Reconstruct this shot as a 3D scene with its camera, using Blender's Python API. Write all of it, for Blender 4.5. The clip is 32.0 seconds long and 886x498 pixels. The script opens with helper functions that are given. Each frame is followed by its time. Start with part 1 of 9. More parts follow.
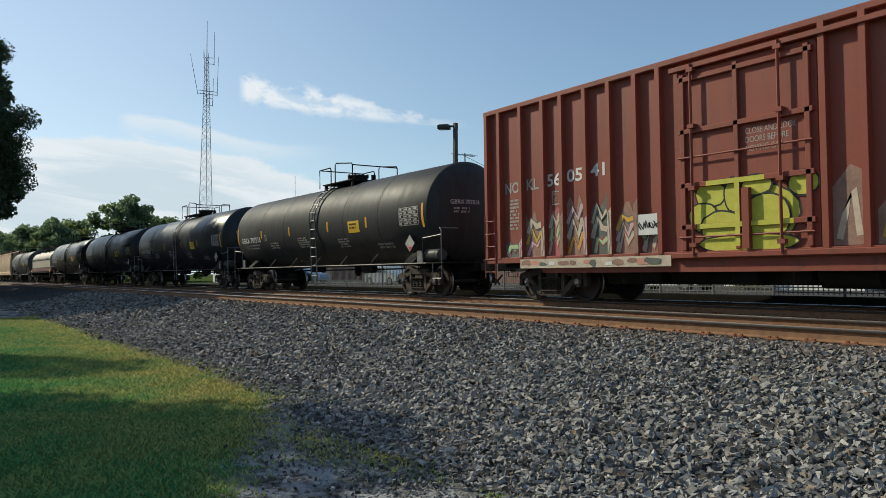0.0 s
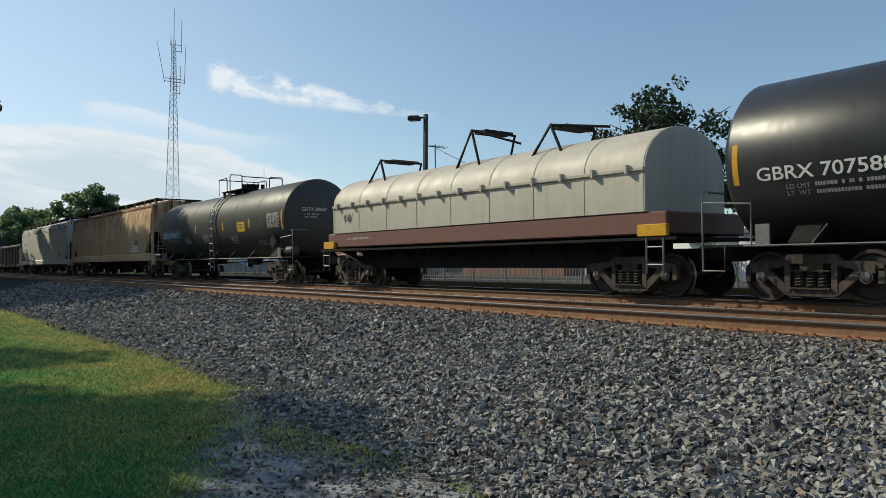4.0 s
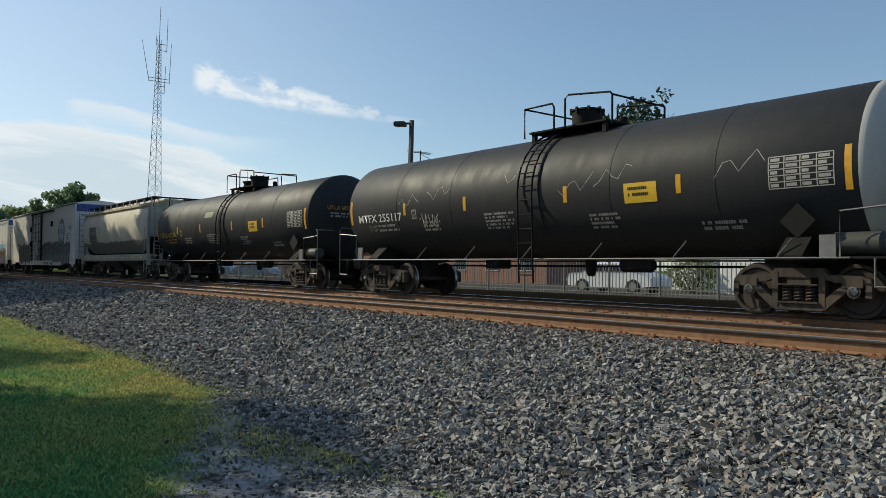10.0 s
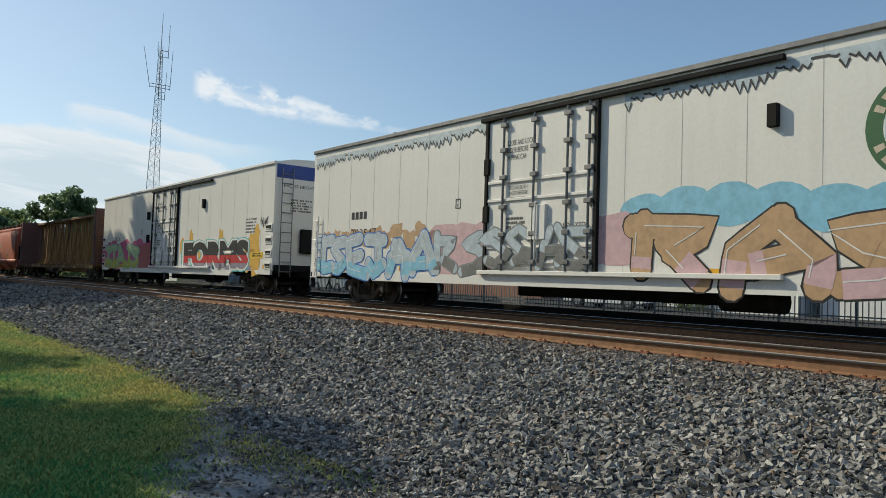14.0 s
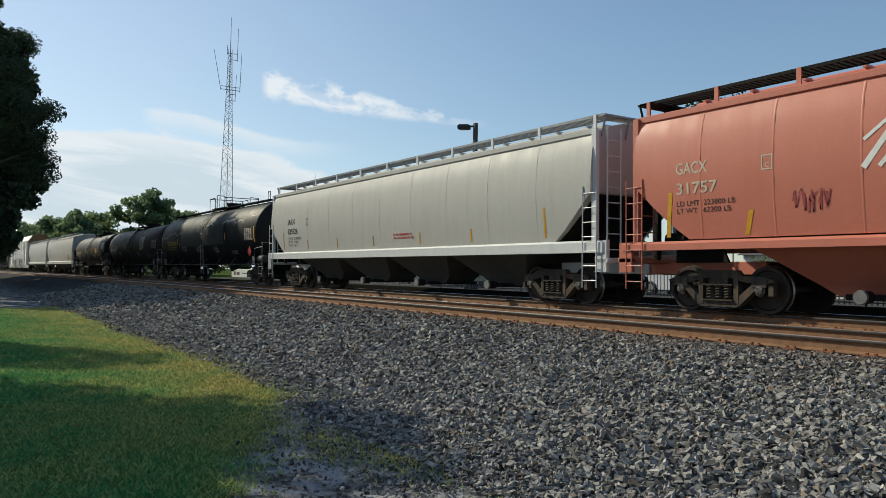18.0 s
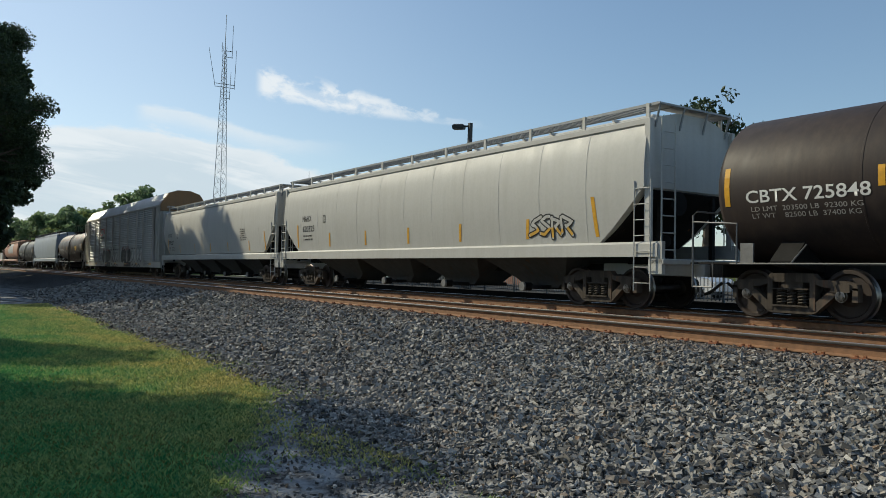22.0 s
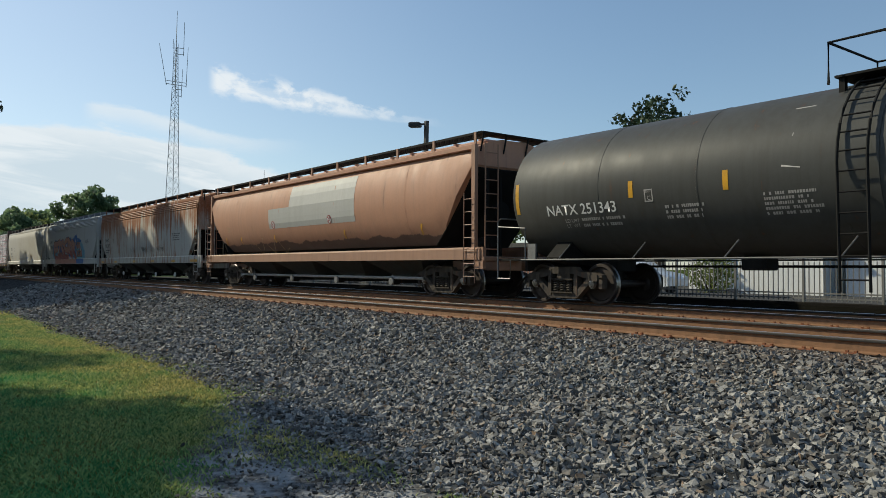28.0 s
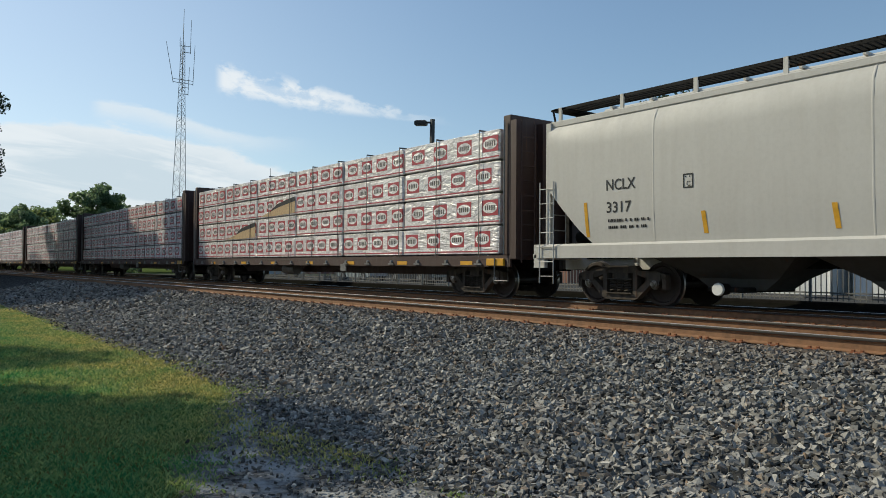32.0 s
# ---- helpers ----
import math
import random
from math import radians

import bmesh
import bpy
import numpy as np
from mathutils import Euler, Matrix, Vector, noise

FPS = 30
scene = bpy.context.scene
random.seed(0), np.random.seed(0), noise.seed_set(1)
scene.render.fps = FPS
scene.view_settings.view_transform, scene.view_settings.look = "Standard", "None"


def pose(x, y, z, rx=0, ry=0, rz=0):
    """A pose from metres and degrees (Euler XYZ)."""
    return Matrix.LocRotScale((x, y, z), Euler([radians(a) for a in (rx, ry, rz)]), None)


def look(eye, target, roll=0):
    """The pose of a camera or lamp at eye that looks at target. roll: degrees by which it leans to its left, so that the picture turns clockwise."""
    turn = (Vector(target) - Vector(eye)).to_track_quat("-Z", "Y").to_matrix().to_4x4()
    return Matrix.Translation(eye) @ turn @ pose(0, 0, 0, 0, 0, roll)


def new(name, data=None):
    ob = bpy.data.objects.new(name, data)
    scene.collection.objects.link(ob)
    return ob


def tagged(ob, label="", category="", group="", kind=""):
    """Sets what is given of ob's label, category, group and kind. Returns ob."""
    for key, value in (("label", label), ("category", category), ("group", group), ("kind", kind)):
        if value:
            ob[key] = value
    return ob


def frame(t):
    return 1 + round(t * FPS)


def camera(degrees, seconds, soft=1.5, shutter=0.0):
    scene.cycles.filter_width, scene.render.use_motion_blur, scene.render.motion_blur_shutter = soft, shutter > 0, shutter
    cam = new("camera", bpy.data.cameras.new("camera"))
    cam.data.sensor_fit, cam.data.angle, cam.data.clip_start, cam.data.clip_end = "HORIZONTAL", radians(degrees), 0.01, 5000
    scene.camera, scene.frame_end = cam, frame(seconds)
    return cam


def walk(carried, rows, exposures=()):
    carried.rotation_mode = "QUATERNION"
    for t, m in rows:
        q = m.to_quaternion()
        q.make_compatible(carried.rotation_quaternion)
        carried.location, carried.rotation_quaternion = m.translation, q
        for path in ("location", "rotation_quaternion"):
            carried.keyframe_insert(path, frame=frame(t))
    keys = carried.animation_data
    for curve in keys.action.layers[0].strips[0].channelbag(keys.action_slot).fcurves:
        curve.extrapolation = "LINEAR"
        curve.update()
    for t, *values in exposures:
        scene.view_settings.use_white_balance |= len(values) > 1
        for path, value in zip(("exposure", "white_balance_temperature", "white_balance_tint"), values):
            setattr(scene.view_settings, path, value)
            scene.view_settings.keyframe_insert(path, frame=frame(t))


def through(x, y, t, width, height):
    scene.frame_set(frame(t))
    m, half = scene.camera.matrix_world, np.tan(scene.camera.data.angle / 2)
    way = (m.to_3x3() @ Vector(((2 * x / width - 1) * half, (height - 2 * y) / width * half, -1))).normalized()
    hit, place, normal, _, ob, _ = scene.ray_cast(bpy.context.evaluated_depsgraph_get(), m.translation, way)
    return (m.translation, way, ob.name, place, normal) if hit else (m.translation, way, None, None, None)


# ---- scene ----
cam = camera(61.3, 32.0, soft=0.25)
# the hand-held view: seconds, eye x, y, z, heading, upward tilt, lean
VIEW = [
    (0, -0.028, -0.057, 0.761, 54.829, 1.687, -0.743),
    (0.5, -0.061, -0.076, 0.760, 54.318, 1.618, -0.835),
    (1, -0.051, -0.093, 0.770, 53.540, 1.426, -0.801),
    (1.5, -0.049, -0.052, 0.768, 52.928, 1.224, -0.879),
    (2, -0.022, -0.041, 0.760, 52.764, 1.163, -0.887),
    (2.5, -0.003, -0.029, 0.756, 53.020, 0.927, -0.912),
    (3, -0.000, -0.021, 0.755, 53.017, 0.937, -0.764),
    (3.5, 0.012, -0.031, 0.761, 52.839, 0.995, -0.629),
    (5.5, -0.003, -0.041, 0.759, 51.586, 0.937, -0.062),
    (6, -0.000, -0.038, 0.763, 51.480, 0.954, 0.332),
    (6.5, -0.010, -0.018, 0.758, 51.368, 0.965, 0.372),
    (7, 0.011, 0.008, 0.758, 51.048, 0.949, 0.061),
    (7.5, -0.007, 0.021, 0.752, 50.786, 1.040, -0.123),
    (8, -0.025, 0.008, 0.758, 50.709, 1.348, -0.012),
    (8.5, -0.037, -0.004, 0.758, 50.618, 1.449, 0.121),
    (9, -0.043, -0.021, 0.756, 50.808, 1.387, 0.313),
    (9.5, -0.025, -0.030, 0.760, 51.030, 1.303, 0.467),
    (10, -0.026, -0.034, 0.761, 51.257, 1.510, 0.620),
    (10.5, -0.035, -0.035, 0.755, 51.568, 1.655, 0.726),
    (11, -0.030, -0.037, 0.762, 51.790, 1.672, 0.861),
    (11.5, -0.032, -0.045, 0.765, 52.164, 1.633, 0.910),
    (12, -0.024, -0.043, 0.773, 52.525, 1.707, 1.041),
    (12.5, -0.008, -0.049, 0.773, 52.438, 1.843, 1.212),
    (13, 0.004, -0.038, 0.779, 52.026, 1.959, 1.401),
    (13.5, 0.010, -0.056, 0.778, 51.590, 2.221, 1.785),
    (14, 0.011, -0.055, 0.769, 51.014, 2.419, 1.839),
    (14.5, 0.000, -0.059, 0.771, 51.507, 2.439, 1.655),
    (15, -0.007, -0.047, 0.755, 53.491, 1.987, 1.634),
    (15.5, 0.031, -0.050, 0.765, 54.499, 2.005, 1.452),
    (17.5, -0.029, -0.028, 0.786, 56.043, 1.609, 0.566),
    (18, -0.015, -0.030, 0.788, 56.211, 1.634, 0.508),
    (18.5, -0.005, -0.042, 0.789, 56.132, 1.573, 0.632),
    (19, -0.016, -0.034, 0.785, 55.904, 1.429, 0.730),
    (19.5, -0.010, -0.050, 0.789, 55.833, 1.546, 0.752),
    (20, -0.006, -0.053, 0.793, 55.891, 1.601, 0.741),
    (20.5, -0.007, -0.056, 0.799, 55.892, 1.575, 0.856),
    (21, -0.004, -0.044, 0.794, 55.953, 1.575, 0.886),
    (21.5, 0.008, -0.055, 0.793, 55.880, 1.584, 0.953),
    (22, 0.004, -0.049, 0.788, 55.716, 1.612, 0.992),
    (22.5, 0.002, -0.038, 0.788, 55.484, 1.639, 0.820),
    (23, -0.007, -0.034, 0.786, 55.318, 1.584, 0.665),
    (23.5, -0.013, -0.038, 0.793, 55.312, 1.411, 0.483),
    (24, -0.029, -0.019, 0.789, 55.279, 1.488, 0.318),
    (24.5, -0.029, -0.013, 0.788, 55.092, 1.827, 0.322),
    (25, -0.013, -0.010, 0.787, 54.623, 2.050, 0.368),
    (25.5, 0.004, -0.007, 0.797, 54.078, 1.938, 0.269),
    (27.5, -0.008, 0.001, 0.777, 52.388, 1.472, 0.176),
    (28, -0.007, -0.011, 0.784, 52.494, 1.505, 0.298),
    (28.5, -0.013, -0.007, 0.786, 52.678, 1.564, 0.432),
    (29, -0.001, -0.012, 0.785, 52.723, 1.611, 0.515),
    (29.5, 0.001, -0.013, 0.779, 52.796, 1.559, 0.556),
    (30, 0.004, -0.010, 0.785, 52.928, 1.548, 0.451),
    (30.5, 0.001, -0.013, 0.786, 53.053, 1.586, 0.354),
    (31, -0.009, -0.004, 0.777, 53.046, 1.537, 0.434),
    (31.5, -0.002, -0.007, 0.779, 53.031, 1.456, 0.572),
    (32, -0.000, 0.000, 0.780, 52.943, 1.379, 0.450),
]


def view_pose(x, y, z, yaw, pitch, roll):
    a, b = radians(yaw), radians(pitch)
    way = Vector((-math.sin(a) * math.cos(b), math.cos(a) * math.cos(b), math.sin(b)))
    eye = Vector((x, y, z))
    return look(eye, eye + way, roll)


walk(cam, [(row[0], view_pose(*row[1:])) for row in VIEW], exposures=[(0, -0.12, 5950, 5), (32, -0.12, 5950, 5)])

# ---------------------------------------------------------------- world and sun
SUN_TO = Vector((-0.74, -0.36, 0.57)).normalized()
sun_data = bpy.data.lights.new("sun", "SUN")
sun_data.energy, sun_data.angle, sun_data.color = 4.5, radians(0.6), (1.0, 0.86, 0.61)
sun = new("sun", sun_data)
sun.matrix_world = look(SUN_TO * 200, (0, 0, 0))

world = bpy.data.worlds.new("sky")
scene.world = world
world.use_nodes = True


class Nodes:
    """Short hand for building a node tree."""

    def __init__(self, tree):
        self.tree = tree
        tree.nodes.clear()

    def add(self, kind):
        return self.tree.nodes.new(kind)

    def link(self, a, b):
        self.tree.links.new(a, b)

    def put(self, socket, value):
        if isinstance(value, bpy.types.NodeSocket):
            self.link(value, socket)
        elif value is not None:
            if socket.type == "RGBA" and len(value) == 3:
                value = (*value, 1)
            socket.default_value = value

    def math(self, op, a, b=None, c=None, clamp=False):
        node = self.add("ShaderNodeMath")
        node.operation, node.use_clamp = op, clamp
        for i, v in enumerate((a, b, c)):
            self.put(node.inputs[i], v)
        return node.outputs[0]

    def mix(self, fac, a, b, kind="MIX"):
        node = self.add("ShaderNodeMix")
        node.data_type, node.blend_type = "RGBA", kind
        self.put(node.inputs[0], fac)
        self.put(node.inputs[6], a)
        self.put(node.inputs[7], b)
        return node.outputs[2]

    def ramp(self, fac, lo, hi, a=0.0, b=1.0):
        node = self.add("ShaderNodeMapRange")
        node.interpolation_type = "SMOOTHSTEP"
        for i, v in enumerate((fac, lo, hi, a, b)):
            self.put(node.inputs[i], v)
        return node.outputs[0]

    def noise(self, vec, scale, detail=4.0, rough=0.55, distort=0.0):
        node = self.add("ShaderNodeTexNoise")
        self.put(node.inputs["Vector"], vec)
        self.put(node.inputs["Scale"], scale)
        self.put(node.inputs["Detail"], detail)
        self.put(node.inputs["Roughness"], rough)
        self.put(node.inputs["Distortion"], distort)
        return node.outputs[0]

    def voronoi(self, vec, scale, feature="F1", out="Distance"):
        node = self.add("ShaderNodeTexVoronoi")
        node.feature = feature
        self.put(node.inputs["Vector"], vec)
        self.put(node.inputs["Scale"], scale)
        return node.outputs[out]

    def scaled(self, vec, x, y, z):
        node = self.add("ShaderNodeMapping")
        self.put(node.inputs[0], vec)
        node.inputs["Scale"].default_value = (x, y, z)
        return node.outputs[0]

    def bump(self, height, strength, distance, normal=None):
        node = self.add("ShaderNodeBump")
        node.inputs["Strength"].default_value = strength
        node.inputs["Distance"].default_value = distance
        self.put(node.inputs["Height"], height)
        if normal is not None:
            self.link(normal, node.inputs["Normal"])
        return node.outputs[0]


def sky_nodes():
    n = Nodes(world.node_tree)
    sky = n.add("ShaderNodeTexSky")
    sky.sky_type, sky.sun_disc = "NISHITA", False
    sky.sun_elevation = math.asin(SUN_TO.z)
    sky.sun_rotation = math.atan2(SUN_TO.x, SUN_TO.y)
    sky.air_density, sky.dust_density, sky.ozone_density = 1.0, 0.45, 1.1
    where = n.add("ShaderNodeTexCoord").outputs["Generated"]
    sep = n.add("ShaderNodeSeparateXYZ")
    n.link(where, sep.inputs[0])
    x, y, z = sep.outputs
    flat = n.math("SQRT", n.math("ADD", n.math("MULTIPLY", x, x), n.math("MULTIPLY", y, y)))
    el = n.math("MULTIPLY", n.math("ARCTAN2", z, flat), 57.2958)
    az = n.math("MULTIPLY", n.math("ARCTAN2", n.math("MULTIPLY", x, -1.0), y), 57.2958)
    comb = n.add("ShaderNodeCombineXYZ")
    n.link(n.math("MULTIPLY", az, 0.35), comb.inputs[0])
    n.link(el, comb.inputs[1])
    wisp = n.noise(comb.outputs[0], 0.42, 6.0, 0.6, 0.6)
    fine = n.noise(comb.outputs[0], 1.5, 6.0, 0.62, 0.4)
    low = n.add("ShaderNodeCombineXYZ")
    n.link(n.math("MULTIPLY", az, 0.16), low.inputs[0])
    n.link(n.math("ADD", el, n.math("MULTIPLY", az, -0.1)), low.inputs[1])
    band = n.noise(low.outputs[0], 0.62, 5.0, 0.55, 0.5)
    # the long thin streak, falling towards the right: a puffy head and a fading tail
    mid = n.math("ADD", 12.35, n.math("MULTIPLY", n.math("SUBTRACT", az, 62.0), 0.15))
    puff = n.add("ShaderNodeCombineXYZ")
    n.link(n.math("MULTIPLY", az, 0.55), puff.inputs[0])
    n.link(n.math("ADD", el, n.math("MULTIPLY", az, -0.15)), puff.inputs[1])
    lump = n.noise(puff.outputs[0], 0.75, 6.0, 0.6, 0.3)
    off = n.math("ABSOLUTE", n.math("SUBTRACT", el, n.math("ADD", mid, n.math("MULTIPLY", n.math("SUBTRACT", lump, 0.5), 1.0))))
    thick = n.math("MULTIPLY", n.ramp(az, 52.0, 67.0, 0.35, 1.25), n.ramp(lump, 0.3, 0.6, 0.5, 1.1))
    streak = n.math("MULTIPLY", n.ramp(n.math("DIVIDE", off, thick), 1.0, 0.3),
                    n.math("MULTIPLY", n.ramp(az, 51.5, 57.0), n.ramp(az, 70.2, 69.4)))
    streak = n.math("MULTIPLY", n.math("MULTIPLY", streak, n.ramp(lump, 0.36, 0.56, 0.3, 1.0)), n.ramp(az, 52.0, 64.0, 0.3, 1.0))
    # the bank of cloud low over the far end of the line: a crisp crest, streaks below it
    crest = n.math("ADD", n.ramp(az, 55.0, 76.0, 5.2, 9.6), n.math("ADD", n.math("MULTIPLY", n.math("SUBTRACT", wisp, 0.5), 2.2), n.math("MULTIPLY", n.math("SUBTRACT", fine, 0.5), 0.9)))
    depth = n.math("SUBTRACT", crest, el)
    bank = n.math("MULTIPLY", n.ramp(depth, -0.15, 0.5), n.ramp(az, 49.0, 64.0, 0.15, 0.92))
    lit = n.math("MAXIMUM", n.ramp(depth, 2.6, 0.2, 0.0, 0.85), n.ramp(band, 0.42, 0.66))
    upper = n.math("SUBTRACT", n.math("ADD", n.ramp(az, 66.0, 77.5, 9.6, 11.4), n.math("MULTIPLY", n.math("SUBTRACT", fine, 0.5), 0.9)), el)
    second = n.math("MULTIPLY", n.math("MULTIPLY", n.ramp(upper, -0.1, 0.35), n.ramp(upper, 1.7, 0.3, 0.12, 1.0)), n.math("MULTIPLY", n.ramp(az, 62.0, 71.0), n.ramp(az, 78.6, 77.4)))
    # a thin high haze pales the blue towards the far end
    haze = n.math("MULTIPLY", n.ramp(az, 30.0, 88.0, 0.2, 0.4), n.ramp(el, 40.0, 8.0, 0.35, 1.0))
    colour = n.mix(haze, sky.outputs[0], n.mix(n.ramp(az, 35.0, 85.0), (2.4, 3.0, 3.0), (5.6, 5.7, 5.3)))
    colour = n.mix(n.math("MULTIPLY", second, 0.62, clamp=True), colour, (7.0, 6.9, 6.7))
    colour = n.mix(bank, colour, n.mix(lit, (5.3, 5.7, 5.9), (7.1, 6.95, 6.75)))
    colour = n.mix(n.math("MULTIPLY", streak, 0.85, clamp=True), colour, (7.6, 7.3, 7.0))
    back = n.add("ShaderNodeBackground")
    n.link(colour, back.inputs[0])
    back.inputs[1].default_value = 0.132
    out = n.add("ShaderNodeOutputWorld")
    n.link(back.outputs[0], out.inputs[0])


sky_nodes()

# ---------------------------------------------------------------- materials


def shader(name, colour, rough=0.6, metal=0.0, bump=None, coat=0.0, spec=0.5):
    """A material whose colour and bump come from functions of (nodes, coords), or plain values."""
    m = bpy.data.materials.new(name)
    m.use_nodes = True
    n = Nodes(m.node_tree)
    at = n.add("ShaderNodeTexCoord").outputs["Object"]
    bsdf = n.add("ShaderNodeBsdfPrincipled")
    out = n.add("ShaderNodeOutputMaterial")
    n.link(bsdf.outputs[0], out.inputs[0])
    n.put(bsdf.inputs["Base Color"], colour(n, at) if callable(colour) else colour)
    n.put(bsdf.inputs["Roughness"], rough(n, at) if callable(rough) else rough)
    bsdf.inputs["Metallic"].default_value = metal
    bsdf.inputs["Coat Weight"].default_value = coat
    bsdf.inputs["Specular IOR Level"].default_value = spec
    if bump:
        n.link(bump(n, at), bsdf.inputs["Normal"])
    return m


def paint(name, base, dirt=0.35, rust=0.0, rough=0.5, soil=(0.09, 0.075, 0.06), rust_col=(0.24, 0.09, 0.035), wave=0.012, rust_top=None, metal=0.0, uneven=0.1, caked=None, spec=0.5):
    """Weathered paint on steel: run marks, grime, rust blooms and a slight unevenness of the plate."""

    def colour(n, at):
        streak = n.noise(n.scaled(at, 3.5, 3.5, 0.22), 1.6, 5, 0.62)
        cloud = n.noise(at, 0.55, 5, 0.6)
        fine = n.noise(at, 14.0, 3, 0.6)
        grime = n.math("MULTIPLY", n.ramp(n.math("ADD", n.math("MULTIPLY", streak, 0.6), n.math("MULTIPLY", cloud, 0.5)), 0.42, 0.78), dirt, clamp=True)
        col = n.mix(grime, base, soil)
        col = n.mix(n.ramp(fine, 0.35, 0.75, 0.0, 0.18), col, tuple(0.7 * c for c in base))
        if rust > 0:
            spread = n.math("ADD", n.math("MULTIPLY", streak, 0.75), n.math("MULTIPLY", cloud, 0.35))
            if rust_top:
                sep = n.add("ShaderNodeSeparateXYZ")
                n.link(at, sep.inputs[0])
                spread = n.math("ADD", spread, n.ramp(sep.outputs[2], rust_top[0], rust_top[1], 0.0, 0.18))
            r = n.ramp(spread, 0.68 - 0.3 * rust, 0.86 - 0.3 * rust)
            r = n.math("MULTIPLY", r, n.ramp(fine, 0.2, 0.5, 0.7, 1.0))
            col = n.mix(r, col, n.mix(fine, rust_col, tuple(0.55 * c for c in rust_col)))
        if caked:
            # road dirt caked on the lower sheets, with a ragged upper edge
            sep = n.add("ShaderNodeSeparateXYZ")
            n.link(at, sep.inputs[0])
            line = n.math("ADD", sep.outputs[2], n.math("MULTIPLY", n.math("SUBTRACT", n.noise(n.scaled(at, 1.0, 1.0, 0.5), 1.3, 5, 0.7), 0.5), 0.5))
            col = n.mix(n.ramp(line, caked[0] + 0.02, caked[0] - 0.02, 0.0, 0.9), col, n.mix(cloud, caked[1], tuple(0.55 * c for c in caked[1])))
        return col

    def relief(n, at):
        a = n.bump(n.noise(n.scaled(at, 1, 1, 0.7), 0.8, 1, 0.4), 0.2, wave)
        return n.bump(n.noise(at, 30.0, 3, 0.6), 0.07, 0.003, a)

    def gloss(n, at):
        return n.ramp(n.noise(n.scaled(at, 2.5, 2.5, 0.4), 1.2, 5, 0.6), 0.25, 0.75, rough - 0.4 * uneven, min(1.0, rough + uneven))

    return shader(name, colour, gloss, metal, relief, 0.0, spec)


def plain(name, base, rough=0.6, metal=0.0, vary=0.3, scale=6.0):
    def colour(n, at):
        f = n.noise(at, scale, 5, 0.65)
        return n.mix(n.ramp(f, 0.3, 0.75), base, tuple(c * (1 - vary) for c in base))

    return shader(name, colour, rough, metal, lambda n, at: n.bump(n.noise(at, scale * 6, 3), 0.15, 0.004))


M = {}
M["tank_black"] = paint("tank_black_paint", (0.030, 0.031, 0.0335), 0.5, 0.0, 0.52, soil=(0.05, 0.048, 0.045), wave=0.002, uneven=0.08, spec=0.16)
M["tank_gloss"] = paint("tank_gloss_paint", (0.024, 0.026, 0.030), 0.4, 0.0, 0.33, soil=(0.04, 0.04, 0.04), wave=0.002, uneven=0.08, spec=0.32)
M["tank_brown"] = paint("tank_brown_paint", (0.034, 0.027, 0.026), 0.45, 0.0, 0.5, soil=(0.09, 0.065, 0.05), wave=0.002, uneven=0.08, spec=0.16)
M["tank_grey"] = paint("tank_grey_paint", (0.075, 0.075, 0.07), 0.5, 0.12, 0.45, soil=(0.04, 0.035, 0.03), wave=0.002, uneven=0.08, spec=0.16)
M["tank_worn"] = paint("tank_worn_paint", (0.03, 0.026, 0.025), 0.4, 0.42, 0.45, rust_col=(0.16, 0.07, 0.05), rust_top=(3.2, 4.0))
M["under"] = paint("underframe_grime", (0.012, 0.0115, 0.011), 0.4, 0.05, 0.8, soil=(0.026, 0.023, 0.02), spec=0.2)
M["truck"] = paint("cast_steel_grime", (0.034, 0.029, 0.025), 0.6, 0.15, 0.75, soil=(0.17, 0.13, 0.095), rust_col=(0.16, 0.08, 0.045), spec=0.25)
M["wheel"] = plain("rusty_wheel_steel", (0.045, 0.031, 0.024), 0.6, 0.15)
M["wheel_rim"] = plain("polished_tread_steel", (0.30, 0.28, 0.26), 0.35, 1.0)
M["rail_side"] = plain("rusty_rail_web", (0.26, 0.135, 0.066), 0.8, 0.0, 0.35, 9.0)
M["rail_flank"] = plain("dark_rail_flank", (0.035, 0.028, 0.024), 0.6, 0.0, 0.3)
M["rail_top"] = plain("polished_rail_head", (0.70, 0.68, 0.66), 0.42, 0.9, 0.15)
M["box_red"] = paint("boxcar_red_paint", (0.25, 0.052, 0.028), 0.5, 0.15, 0.6, soil=(0.12, 0.045, 0.03), rust_col=(0.16, 0.05, 0.03))
M["grey_hop"] = paint("hopper_grey_paint", (0.47, 0.46, 0.43), 0.22, 0.0, 0.55, soil=(0.26, 0.23, 0.19))
M["white_hop"] = paint("hopper_white_paint", (0.60, 0.59, 0.56), 0.22, 0.06, 0.55, soil=(0.30, 0.27, 0.22), rust_col=(0.4, 0.25, 0.1))
M["tan_hop"] = paint("hopper_stained_paint", (0.56, 0.405, 0.245), 0.8, 0.32, 0.6, soil=(0.44, 0.22, 0.085), rust_col=(0.33, 0.135, 0.04), rust_top=(2.4, 4.1))
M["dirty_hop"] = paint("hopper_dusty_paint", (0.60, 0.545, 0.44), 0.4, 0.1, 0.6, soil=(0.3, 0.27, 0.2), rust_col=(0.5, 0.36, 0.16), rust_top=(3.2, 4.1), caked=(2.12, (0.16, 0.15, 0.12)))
M["dusty_sill"] = paint("dusty_sill_paint", (0.36, 0.34, 0.29), 0.5, 0.1, 0.65, soil=(0.2, 0.18, 0.14))
